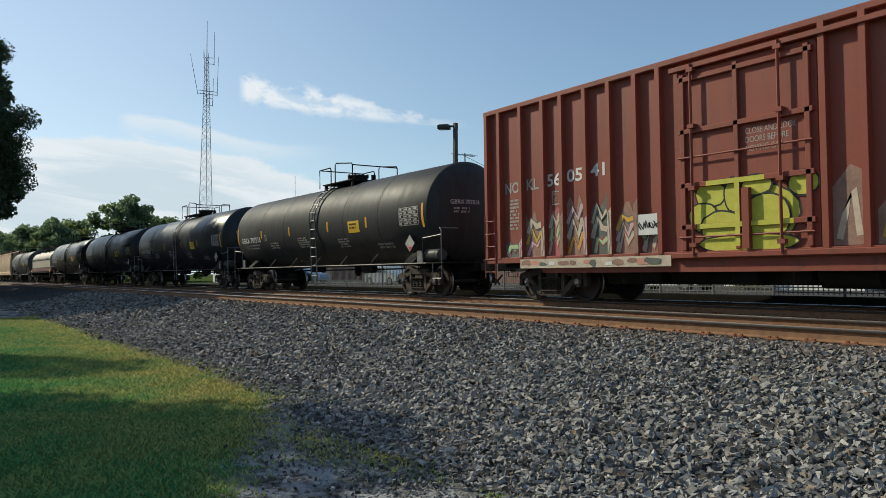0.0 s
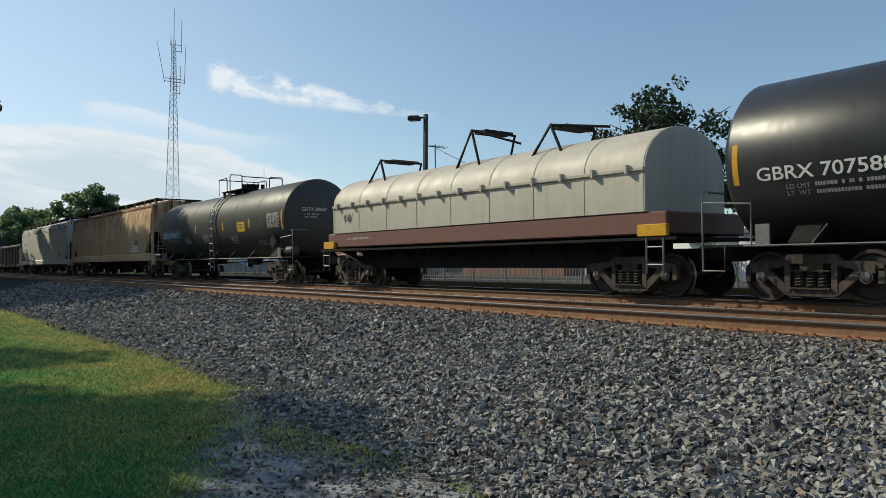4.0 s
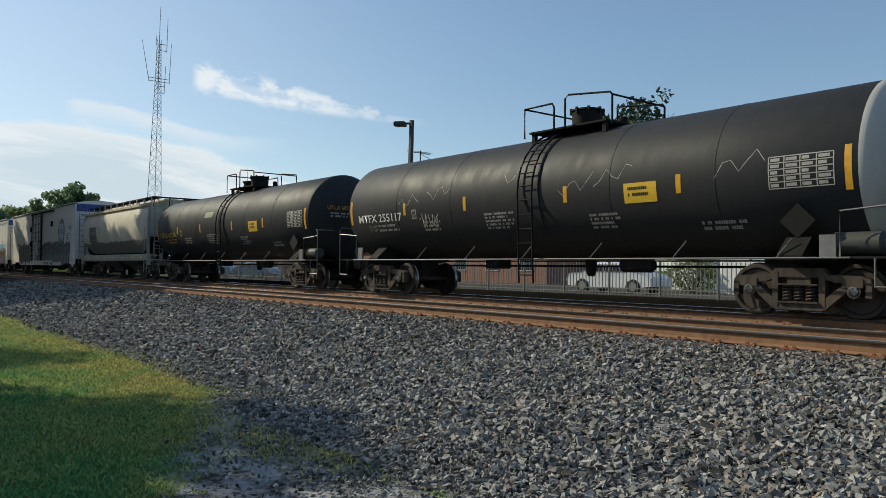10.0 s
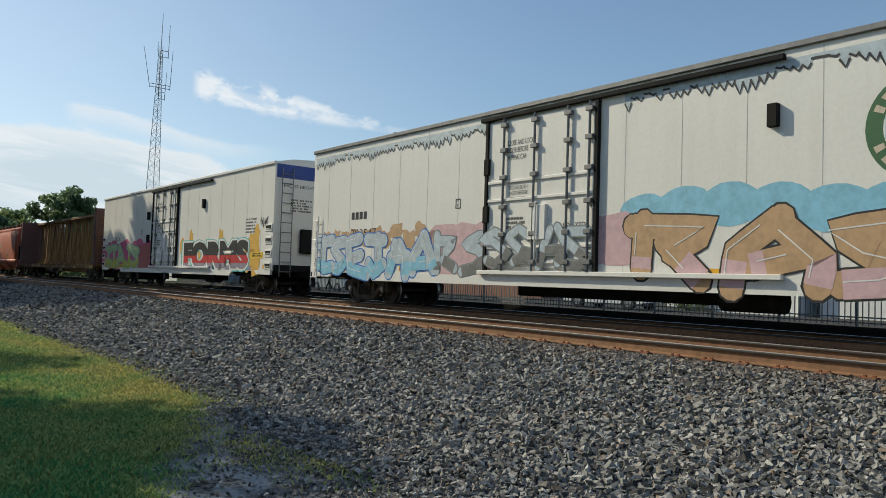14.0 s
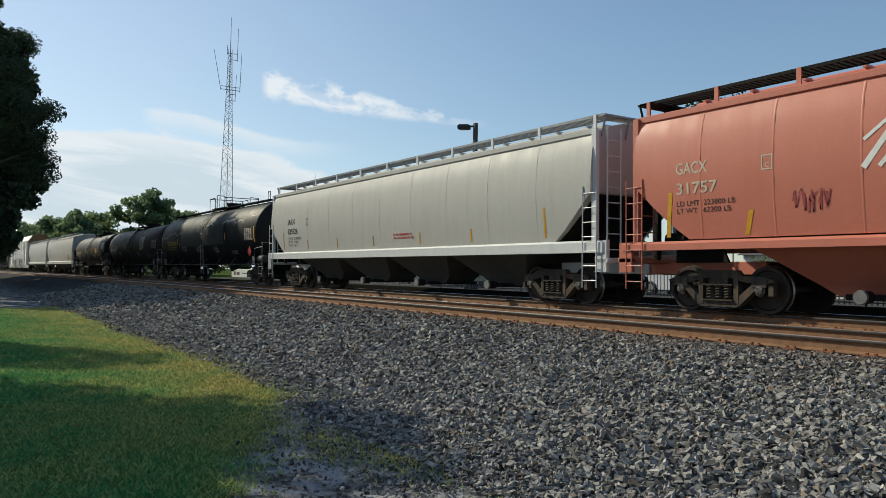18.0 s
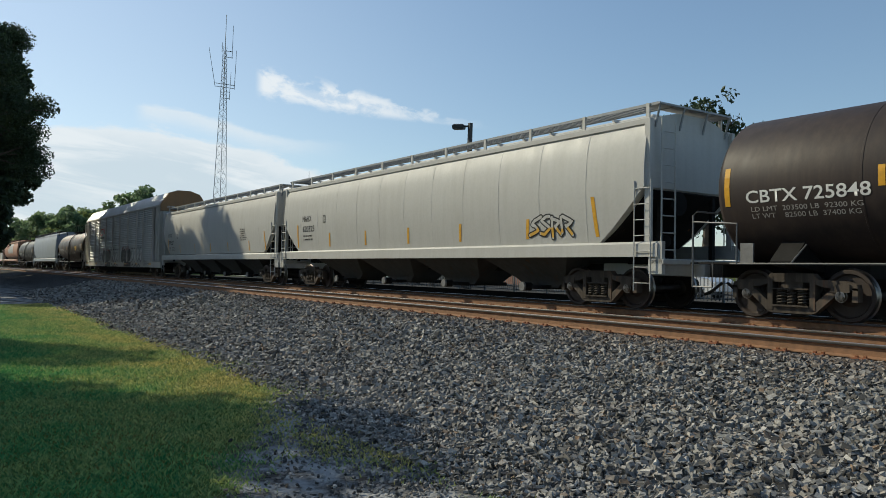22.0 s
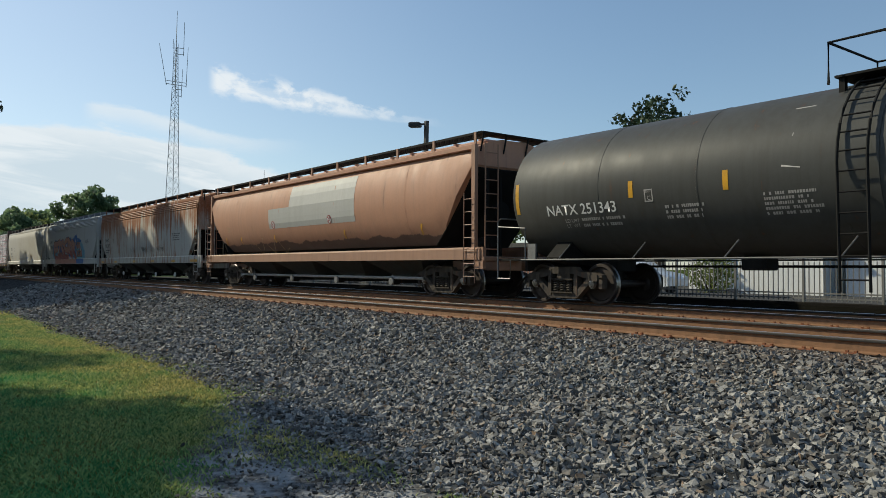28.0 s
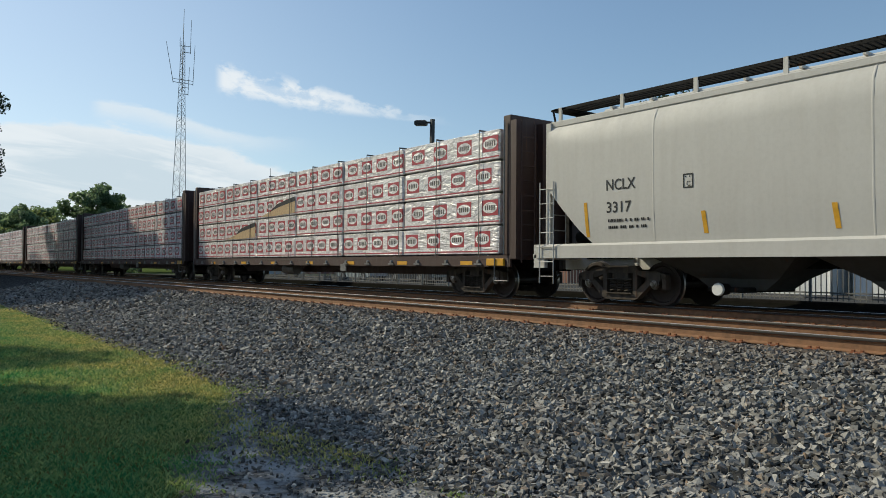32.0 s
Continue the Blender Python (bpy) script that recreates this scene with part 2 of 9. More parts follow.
M["potash"] = paint("hopper_salmon_paint", (0.55, 0.17, 0.11), 0.25, 0.0, 0.5, soil=(0.33, 0.13, 0.09))
# light grey paint, with the blue of the tree shade mixed into its base
M["shade_blue_hop"] = paint("hopper_shade_blue_paint", (0.33, 0.37, 0.41), 0.35, 0.0, 0.5, soil=(0.2, 0.19, 0.18))
M["brown_hop"] = paint("hopper_brown_paint", (0.47, 0.24, 0.145), 0.4, 0.15, 0.6, soil=(0.28, 0.16, 0.11), rust_col=(0.26, 0.12, 0.07), caked=(1.75, (0.17, 0.095, 0.07)))
M["brown_sill"] = paint("brown_sill_paint", (0.36, 0.20, 0.125), 0.5, 0.15, 0.6, soil=(0.2, 0.12, 0.085), rust_col=(0.2, 0.1, 0.06))
M["rust_hop"] = paint("hopper_rusting_paint", (0.50, 0.48, 0.43), 0.35, 0.52, 0.6, soil=(0.3, 0.24, 0.17), rust_col=(0.36, 0.13, 0.045), rust_top=(2.0, 4.1))
M["reefer"] = paint("reefer_white_paint", (0.76, 0.73, 0.68), 0.14, 0.0, 0.4, soil=(0.4, 0.36, 0.3), wave=0.05)
M["reefer_seam"] = plain("dirty_panel_joint", (0.56, 0.54, 0.50), 0.6, 0, 0.3)
M["gond"] = paint("gondola_black_paint", (0.062, 0.062, 0.064), 0.4, 0.05, 0.55, soil=(0.11, 0.10, 0.09), wave=0.03)
M["beam"] = paint("centerbeam_yellow_paint", (0.27, 0.13, 0.03), 0.6, 0.45, 0.6, soil=(0.13, 0.08, 0.04), rust_col=(0.12, 0.05, 0.03))
M["beam_dark"] = paint("centerbeam_brown_paint", (0.05, 0.022, 0.018), 0.4, 0.1, 0.6)
M["rack"] = paint("galvanised_panel", (0.55, 0.555, 0.55), 0.4, 0.0, 0.4, soil=(0.3, 0.28, 0.24), metal=0.35)
M["rack_white"] = paint("autorack_cream_paint", (0.52, 0.49, 0.44), 0.3, 0.08, 0.5, soil=(0.32, 0.26, 0.2), rust_col=(0.3, 0.14, 0.06))
M["rack_rust"] = paint("autorack_brown_end", (0.26, 0.135, 0.05), 0.4, 0.1, 0.6)
M["coil"] = paint("coil_hood_paint", (0.50, 0.46, 0.38), 0.35, 0.08, 0.55, soil=(0.25, 0.2, 0.15))
M["coil_red"] = paint("coil_sill_paint", (0.16, 0.06, 0.045), 0.5, 0.2, 0.6)
M["white"] = plain("white_lettering", (0.74, 0.73, 0.70), 0.5, 0, 0.12)
M["off"] = plain("worn_lettering", (0.42, 0.40, 0.37), 0.6, 0, 0.3)
M["ink"] = plain("black_lettering", (0.02, 0.02, 0.022), 0.5, 0, 0.2)
M["pale_ink"] = plain("faded_lettering", (0.12, 0.11, 0.10), 0.6, 0, 0.3)
M["yellow"] = plain("reflective_yellow", (0.72, 0.38, 0.03), 0.35, 0, 0.25)
M["dull_yellow"] = plain("dirty_reflective_yellow", (0.42, 0.21, 0.03), 0.5, 0, 0.4)
M["lemon"] = plain("placard_yellow", (0.74, 0.47, 0.03), 0.45, 0, 0.15)
M["gold"] = plain("gold_lettering", (0.62, 0.36, 0.04), 0.5, 0, 0.2)
M["red"] = plain("red_lettering", (0.50, 0.03, 0.03), 0.5, 0, 0.2)
M["logo_red"] = plain("bright_red_paint", (0.62, 0.02, 0.02), 0.45, 0, 0.1)
M["navy"] = plain("blue_band_paint", (0.02, 0.055, 0.27), 0.45, 0, 0.15)
M["cobalt"] = plain("bright_blue_paint", (0.03, 0.15, 0.52), 0.5, 0, 0.2)
M["sky_blue"] = plain("pale_blue_spray", (0.25, 0.52, 0.68), 0.6, 0, 0.25)
M["teal"] = plain("teal_spray", (0.10, 0.48, 0.50), 0.6, 0, 0.2)
M["green"] = plain("dark_green_paint", (0.05, 0.13, 0.05), 0.5, 0, 0.2)
M["olive"] = plain("olive_spray", (0.22, 0.23, 0.13), 0.6, 0, 0.3)
M["purple"] = plain("purple_spray", (0.17, 0.095, 0.25), 0.6, 0, 0.3)
M["pink"] = plain("pink_spray", (0.62, 0.12, 0.24), 0.6, 0, 0.25)
M["salmon"] = plain("salmon_spray", (0.62, 0.30, 0.22), 0.6, 0, 0.2)
M["brick"] = plain("brick_red_spray", (0.36, 0.06, 0.06), 0.6, 0, 0.3)
M["tan"] = plain("tan_spray", (0.50, 0.32, 0.17), 0.6, 0, 0.25)
M["amber"] = plain("amber_spray", (0.66, 0.38, 0.05), 0.6, 0, 0.2)
M["lime"] = plain("yellow_green_spray", (0.56, 0.54, 0.06), 0.6, 0, 0.2)
M["mint"] = plain("mint_spray", (0.45, 0.58, 0.30), 0.6, 0, 0.2)
M["ice"] = plain("pale_ice_spray", (0.48, 0.55, 0.60), 0.6, 0, 0.3)
M["rose"] = plain("rose_spray", (0.46, 0.13, 0.12), 0.6, 0, 0.25)
M["ash"] = plain("ash_grey_spray", (0.22, 0.24, 0.24), 0.6, 0, 0.3)
M["mauve"] = plain("mauve_grey_spray", (0.28, 0.24, 0.30), 0.6, 0, 0.3)
M["dusty"] = plain("dusty_salmon_spray", (0.34, 0.20, 0.15), 0.7, 0, 0.35)
M["sage"] = plain("sage_grey_spray", (0.13, 0.145, 0.125), 0.6, 0, 0.35)
M["cream"] = plain("cream_spray", (0.60, 0.50, 0.38), 0.6, 0, 0.25)
M["pipe_grey"] = plain("dirty_grey_pipe", (0.11, 0.108, 0.105), 0.6, 0.0, 0.3)
M["walk_grey"] = plain("galvanised_grating", (0.30, 0.31, 0.32), 0.5, 0.2, 0.25)
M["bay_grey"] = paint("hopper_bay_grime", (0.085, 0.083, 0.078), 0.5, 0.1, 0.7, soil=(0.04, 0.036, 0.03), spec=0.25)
M["steel"] = plain("worn_steel", (0.22, 0.215, 0.21), 0.5, 0.4, 0.3)
M["pole"] = plain("dark_bronze_pole", (0.03, 0.028, 0.026), 0.5, 0, 0.2)
M["galv"] = plain("galvanised_steel", (0.32, 0.33, 0.34), 0.5, 0.5, 0.2)
M["fence"] = plain("grey_fence_paint", (0.22, 0.22, 0.22), 0.45, 0, 0.2)

# ---------------------------------------------------------------- mesh helpers


class Shape:
    """Vertices and faces of one mesh in the making."""

    def __init__(self):
        self.v, self.f = [], []

    def add(self, verts, faces):
        k = len(self.v)
        self.v.extend(tuple(p) for p in verts)
        self.f.extend(tuple(i + k for i in face) for face in faces)
        return self

    def box(self, x0, x1, y0, y1, z0, z1):
        p = [(x, y, z) for z in (z0, z1) for y in (y0, y1) for x in (x0, x1)]
        return self.add(p, [(0, 2, 3, 1), (4, 5, 7, 6), (0, 1, 5, 4), (2, 6, 7, 3), (0, 4, 6, 2), (1, 3, 7, 5)])

    def cbox(self, x0, x1, y0, y1, z0, z1, c=0.01):
        """A box with its edges taken off."""
        b = bmesh.new()
        bmesh.ops.create_cube(b, size=1.0)
        for v in b.verts:
            v.co = Vector(((x0 + x1) / 2 + v.co.x * (x1 - x0), (y0 + y1) / 2 + v.co.y * (y1 - y0), (z0 + z1) / 2 + v.co.z * (z1 - z0)))
        bmesh.ops.bevel(b, geom=b.edges[:], offset=c, segments=1, affect="EDGES", profile=0.5)
        b.verts.index_update()
        self.add([v.co for v in b.verts], [[v.index for v in f.verts] for f in b.faces])
        b.free()
        return self

    def rings(self, rings, closed=True, caps=True):
        """Joins rings of points (all of one count) by quads."""
        k, n = len(self.v), len(rings[0])
        for r in rings:
            self.v.extend(tuple(p) for p in r)
        for i in range(len(rings) - 1):
            for j in range(n if closed else n - 1):
                a, b = k + i * n + j, k + i * n + (j + 1) % n
                self.f.append((a, b, b + n, a + n))
        if caps and closed:
            self.f.append(tuple(range(k + n - 1, k - 1, -1)))
            self.f.append(tuple(range(k + (len(rings) - 1) * n, k + len(rings) * n)))
        return self

    def tube(self, pts, r, seg=6):
        """A round bar along a line of points."""
        pts = [Vector(p) for p in pts]
        rings = []
        for i, p in enumerate(pts):
            d = (pts[min(i + 1, len(pts) - 1)] - pts[max(i - 1, 0)]).normalized()
            u = d.cross(Vector((0, 0, 1)) if abs(d.z) < 0.9 else Vector((1, 0, 0))).normalized()
            w = d.cross(u)
            q = r[i] if isinstance(r, (list, tuple)) else r
            rings.append([p + q * (math.cos(a) * u + math.sin(a) * w) for a in (math.tau * k / seg for k in range(seg))])
        return self.rings(rings)

    def lathe(self, profile, axis="y", at=(0, 0, 0), seg=24, caps=True):
        """Turns (distance along the axis, radius) pairs about an axis."""
        rings = []
        for d, r in profile:
            ring = []
            for k in range(seg):
                a = math.tau * k / seg
                c, s = r * math.cos(a), r * math.sin(a)
                ring.append({"y": (at[0] + c, at[1] + d, at[2] - s), "x": (at[0] + d, at[1] + c, at[2] + s), "z": (at[0] + c, at[1] + s, at[2] + d)}[axis])
            rings.append(ring)
        return self.rings(rings, True, caps)

    def prism(self, outline, axis, a, b):
        """Pushes a flat outline from a to b along an axis. Outline: (x, z) for y, (y, z) for x, (x, y) for z."""
        at = {"y": lambda p, d: (p[0], d, p[1]), "x": lambda p, d: (d, p[0], p[1]), "z": lambda p, d: (p[0], p[1], d)}[axis]
        return self.rings([[at(p, a) for p in outline], [at(p, b) for p in outline]])

    def quad(self, a, b, c, d):
        return self.add([a, b, c, d], [(0, 1, 2, 3)])

    def mesh(self, name, angle=35):
        me = bpy.data.meshes.new(name)
        me.from_pydata(self.v, [], self.f)
        b = bmesh.new()
        b.from_mesh(me)
        bmesh.ops.recalc_face_normals(b, faces=b.faces[:])
        b.to_mesh(me)
        b.free()
        me.shade_smooth()
        me.set_sharp_from_angle(angle=radians(angle))
        return me


def part(name, shape, material, parent, label="", at=None):
    """Links a shape or a mesh as one object under a thing or a part."""
    me = shape.mesh(name) if isinstance(shape, Shape) else shape
    if not me.materials:
        me.materials.append(M[material] if isinstance(material, str) else material)
    ob = new(name, me)
    ob.parent = parent
    if at is not None:
        ob.matrix_basis = at
    return tagged(ob, label) if label else ob


def thing(name, shape, material, label, category, group="", kind="", at=None):
    if shape is None:
        ob = new(name)
        ob.empty_display_size = 0.3
    else:
        me = shape.mesh(name) if isinstance(shape, Shape) else shape
        if not me.materials:
            me.materials.append(M[material] if isinstance(material, str) else material)
        ob = new(name, me)
    if at is not None:
        ob.matrix_basis = at
    return tagged(ob, label, category, group, kind)


# ---------------------------------------------------------------- the line of the railway
NEAR_TRACK, FAR_TRACK = 9.85, 13.77


def bend(x):
    """The long gentle curve of the line away from the eye."""
    return -(min(0.0, x + 10.0) ** 2) / 9400.0


def heading(x):
    return math.degrees(math.atan2(-2 * min(0.0, x + 10.0) / 9400.0 * 1.0, 1.0))


def lerp(x, xs, ys):
    return float(np.interp(x, xs, ys))


PROFILE_Y = (-60.0, 3.2, 4.6, 6.2, 7.9, 8.5, 15.0, 16.0, 17.3, 17.6, 19.5, 24.2)
PROFILE_Z = (-0.9, -0.86, -0.82, -0.60, -0.25, -0.215, -0.215, -0.25, -0.16, 0.0, -0.02, -0.25)


def ground_z(x, y):
    z = lerp(y - bend(x), PROFILE_Y, PROFILE_Z)
    near = max(0.0, 1.0 - abs(y - bend(x) - 4.0) / 5.0)
    return z + near * 0.05 * noise.noise(Vector((x * 0.35, y * 0.35, 0.0))) + near * 0.02 * noise.noise(Vector((x * 1.3, y * 1.3, 3.0)))


def grass_edge(x):
    """How far the lawn reaches towards the ballast."""
    return min(3.9, 3.9 - (x + 9.6) * 0.52) + 0.25 * noise.noise(Vector((x * 0.8, 0, 7.0)))


def ground_colour(n, at):
    sep = n.add("ShaderNodeSeparateXYZ")
    n.link(at, sep.inputs[0])
    x, y = sep.outputs[0], sep.outputs[1]
    wob = n.math("MULTIPLY", n.math("SUBTRACT", n.noise(at, 0.9, 5, 0.6), 0.5), 1.6)
    edge = n.math("MINIMUM", 3.8, n.math("SUBTRACT", 3.8, n.math("MULTIPLY", n.math("ADD", x, 9.6), 0.52)))
    lawn = n.ramp(n.math("SUBTRACT", n.math("ADD", edge, wob), y), -0.15, 0.2)
    lawn = n.math("MULTIPLY", lawn, n.ramp(x, -34.0, -31.5))
    grain = n.voronoi(at, 16.0, "F1", "Color")
    hue = n.add("ShaderNodeSeparateColor")
    n.link(grain, hue.inputs[0])
    stone = n.mix(hue.outputs[0], (0.04, 0.038, 0.036), (0.17, 0.162, 0.15))
    gap = n.voronoi(at, 16.0, "DISTANCE_TO_EDGE")
    stone = n.mix(n.ramp(gap, 0.0, 0.08, 0.85, 0.0), stone, (0.016, 0.015, 0.014))
    dust = n.noise(at, 2.2, 5, 0.6)
    fines = n.mix(n.noise(at, 40.0, 4, 0.7), (0.22, 0.22, 0.215), (0.42, 0.415, 0.40))
    low = n.ramp(y, 5.6, 3.0)
    stone = n.mix(n.math("MULTIPLY", low, n.ramp(dust, 0.4, 0.6)), stone, fines)
    brown = n.mix(n.noise(at, 25.0, 3), (0.06, 0.047, 0.037), (0.13, 0.10, 0.075))
    between = n.math("MULTIPLY", n.ramp(y, 8.3, 8.8), n.ramp(y, 17.0, 15.0))
    stone = n.mix(n.math("MULTIPLY", between, 0.6), stone, brown)
    # the train's shade is put into the ground colour beneath it
    train_shade = n.mix(n.noise(at, 6.0, 5), (0.014, 0.012, 0.011), (0.045, 0.037, 0.03))
    stone = n.mix(n.ramp(y, 12.4, 13.0), stone, train_shade)
    turf = n.mix(n.noise(at, 12.0, 5, 0.65), (0.04, 0.085, 0.025), (0.13, 0.19, 0.05))
    turf = n.mix(n.ramp(n.noise(at, 0.5, 4), 0.42, 0.62), turf, (0.16, 0.15, 0.045))
    out = n.mix(lawn, stone, turf)
    lot = n.mix(n.noise(at, 3.0, 5), (0.06, 0.06, 0.06), (0.10, 0.098, 0.095))
    # near-black strip out to the fence, the train's shade as colour
    ditch_shade = n.mix(n.noise(at, 5.0, 5), (0.006, 0.006, 0.005), (0.016, 0.015, 0.012))
    out = n.mix(n.ramp(y, 14.7, 15.4), out, ditch_shade)
    out = n.mix(n.ramp(y, 17.6, 17.8), out, lot)
    field = n.mix(n.noise(at, 0.2, 5), (0.05, 0.08, 0.02), (0.10, 0.12, 0.04))
    out = n.mix(n.ramp(y, 75.0, 90.0), out, field)
    return n.mix(n.ramp(x, -60.0, -110.0), out, n.mix(n.ramp(y, 17.0, 20.0), n.mix(n.ramp(y, 3.0, 1.0), out, field), field))


def ground_relief(n, at):
    h = n.voronoi(at, 16.0, "DISTANCE_TO_EDGE")
    return n.bump(n.noise(at, 30.0, 4), 0.4, 0.02, n.bump(h, 0.7, 0.03))


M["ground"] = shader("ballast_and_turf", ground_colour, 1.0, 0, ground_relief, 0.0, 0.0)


def build_ground():
    xs = [-3000, -1500, -800, -500, -350, -250, -180, -140, -110, -90, -75, -62, -52, -45]
    xs += [-40 + 0.6 * i for i in range(80)] + [8 + 2 * i for i in range(10)] + [30, 45, 70, 120, 250, 600, 1500, 3000]
    ys = [-3000, -1200, -500, -200, -100, -60, -40, -25, -16, -10, -6, -3] + [-1.5 + 0.4 * i for i in range(27)]
    ys += [9.6, 10.5, 12, 13.5, 14.6, 15.2, 16.2, 16.7, 17.3, 17.6, 18.5, 19.5, 21, 22.6, 24.2, 30, 40, 60, 90, 140, 250, 500, 1200, 3000]
    verts = [(x, y + (bend(x) if -400 < x and 4 < y < 19 else 0.0), 0.0) for x in xs for y in ys]
    verts = [(x, y, ground_z(x, y) if -600 < x < 600 else -0.5) for x, y, z in verts]
    n = len(ys)
    faces = [(i * n + j, (i + 1) * n + j, (i + 1) * n + j + 1, i * n + j + 1) for i in range(len(xs) - 1) for j in range(n - 1)]
    s = Shape()
    s.add(verts, faces)
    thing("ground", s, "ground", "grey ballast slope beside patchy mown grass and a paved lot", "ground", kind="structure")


build_ground()

RAIL = [(-0.07, -0.172), (0.07, -0.172), (0.07, -0.16), (0.012, -0.14), (0.009, -0.045), (0.036, -0.035), (0.036, -0.006), (0.028, 0.0),
        (-0.028, 0.0), (-0.036, -0.006), (-0.036, -0.035), (-0.009, -0.045), (-0.012, -0.14), (-0.07, -0.16)]
LINE_X = [-420, -340, -270, -220, -180, -150, -125, -105, -90, -75, -62, -50, -40, -30, -20, -10, 30, 80]


def build_track(centre, label):
    track = thing("railway_track", None, None, label, "railway track", "double track")
    for side, nm in ((-0.7525, "near"), (0.7525, "far")):
        s = Shape()
        s.rings([[(x, centre + side + bend(x) + p[0], p[1]) for p in RAIL] for x in LINE_X])
        rail = part("rail", s, "rail_side", track, "rust-brown steel rail with a polished head")
        for d in (-0.0365, 0.0365):
            g = Shape()
            g.rings([[(x, centre + side + bend(x) + d * q, h) for q, h in ((1.0, -0.036), (1.06, -0.03), (1.06, -0.008), (1.0, -0.004))] for x in LINE_X], closed=False)
            part("head_flank", g, "rail_flank", rail, "dark flank of the rail head")
        t = Shape()
        t.rings([[(x, centre + side + bend(x) + d, h) for d, h in ((-0.034, -0.002), (-0.024, 0.0015), (0.0, 0.003), (0.024, 0.0015), (0.03, 0.0005))] for x in LINE_X], closed=False)
        part("running_surface", t, "rail_top", rail, "bright polished strip along the rail head")
    return track


near_track = build_track(NEAR_TRACK, "empty track with rusty rails and timber ties on ballast")
far_track = build_track(FAR_TRACK, "track carrying the train on ballast coloured dark for its shade")

# ---------------------------------------------------------------- railway cars
# Each car stands on its own origin: x along the train, the seen side at negative y, z up from the rail head.
TRAIN, WHEELS = [], []
SHARED = {}


def shared(key, make):
    if key not in SHARED:
        SHARED[key] = make()
    return SHARED[key]


def wheelset_mesh():
    s = Shape()
    s.lathe([(-0.9, 0.075), (-0.78, 0.085), (0.78, 0.085), (0.9, 0.075)], seg=12)
    for k in (-1, 1):
        prof = [(0.82, 0.09), (0.80, 0.15), (0.765, 0.19), (0.77, 0.36), (0.815, 0.39), (0.815, 0.445), (0.80, 0.457), (0.715, 0.462), (0.69, 0.485),
                (0.672, 0.478), (0.672, 0.40), (0.71, 0.36), (0.73, 0.19), (0.70, 0.15), (0.69, 0.09)]
        s.lathe([(k * d, r) for d, r in prof], seg=32, caps=False)
    # bolt heads on the bearing caps show the turning
    for k in (-1, 1):
        s.lathe([(k * 1.06, 0.095), (k * 1.10, 0.085), (k * 1.11, 0.03)], seg=14)
        s.lathe([(k * 0.9, 0.11), (k * 1.06, 0.11)], seg=14)
        for a in range(3):
            c = math.tau * a / 3
            s.box(0.055 * math.cos(c) - 0.014, 0.055 * math.cos(c) + 0.014, k * 1.115 - 0.012, k * 1.115 + 0.012, 0.055 * math.sin(c) - 0.014, 0.055 * math.sin(c) + 0.014)
    me = s.mesh("wheelset")
    me.materials.append(M["wheel"])
    me.materials.append(M["wheel_rim"])
    for p in me.polygons:
        r = math.hypot(p.center.x, p.center.z)
        if (r > 0.452 and 0.7 < abs(p.center.y) < 0.83) or abs(p.center.y) > 1.05:
            p.material_index = 1
    return me


def side_frame_mesh(y):
    s = Shape()
    # upper beam, lower bow and window posts as separate castings joined in one mesh
    s.prism([(-1.18, 0.56), (-1.16, 0.66), (-1.0, 0.71), (-0.5, 0.73), (-0.4, 0.84), (0.4, 0.84), (0.5, 0.73), (1.0, 0.71), (1.16, 0.66), (1.18, 0.56), (0.6, 0.60), (0.36, 0.68), (-0.36, 0.68), (-0.6, 0.60)], "y", y - 0.08, y + 0.08)
    s.prism([(-0.98, 0.62), (-0.80, 0.62), (-0.36, 0.26), (0.36, 0.26), (0.80, 0.62), (0.98, 0.62), (0.46, 0.15), (0.38, 0.12), (-0.38, 0.12), (-0.46, 0.15)], "y", y - 0.08, y + 0.08)
    for k in (-1, 1):
        s.box(k * 0.40 - 0.05, k * 0.40 + 0.05, y - 0.09, y + 0.09, 0.18, 0.78)
        s.box(k * 0.889 - 0.16, k * 0.889 + 0.16, y - 0.10, y + 0.10, 0.52, 0.66)
        s.box(k * 1.13 - 0.05, k * 1.13 + 0.05, y - 0.08, y + 0.08, 0.36, 0.60)
    return s.mesh("side_frame")


def spring_mesh(y):
    s = Shape()
    for i in (-0.2, 0.0, 0.2):
        for j in (-0.07, 0.07):
            turn = [(i + 0.075 * math.cos(a), y + j * 0.9 + 0.055 * math.sin(a), 0.27 + 0.27 * k / 30) for k, a in ((k, k * math.tau / 6) for k in range(31))]
            s.tube(turn, 0.018, 4)
    s.box(-0.34, 0.34, y - 0.13, y + 0.13, 0.24, 0.268)
    s.box(-0.34, 0.34, y - 0.13, y + 0.13, 0.545, 0.57)
    return s.mesh("spring_nest")


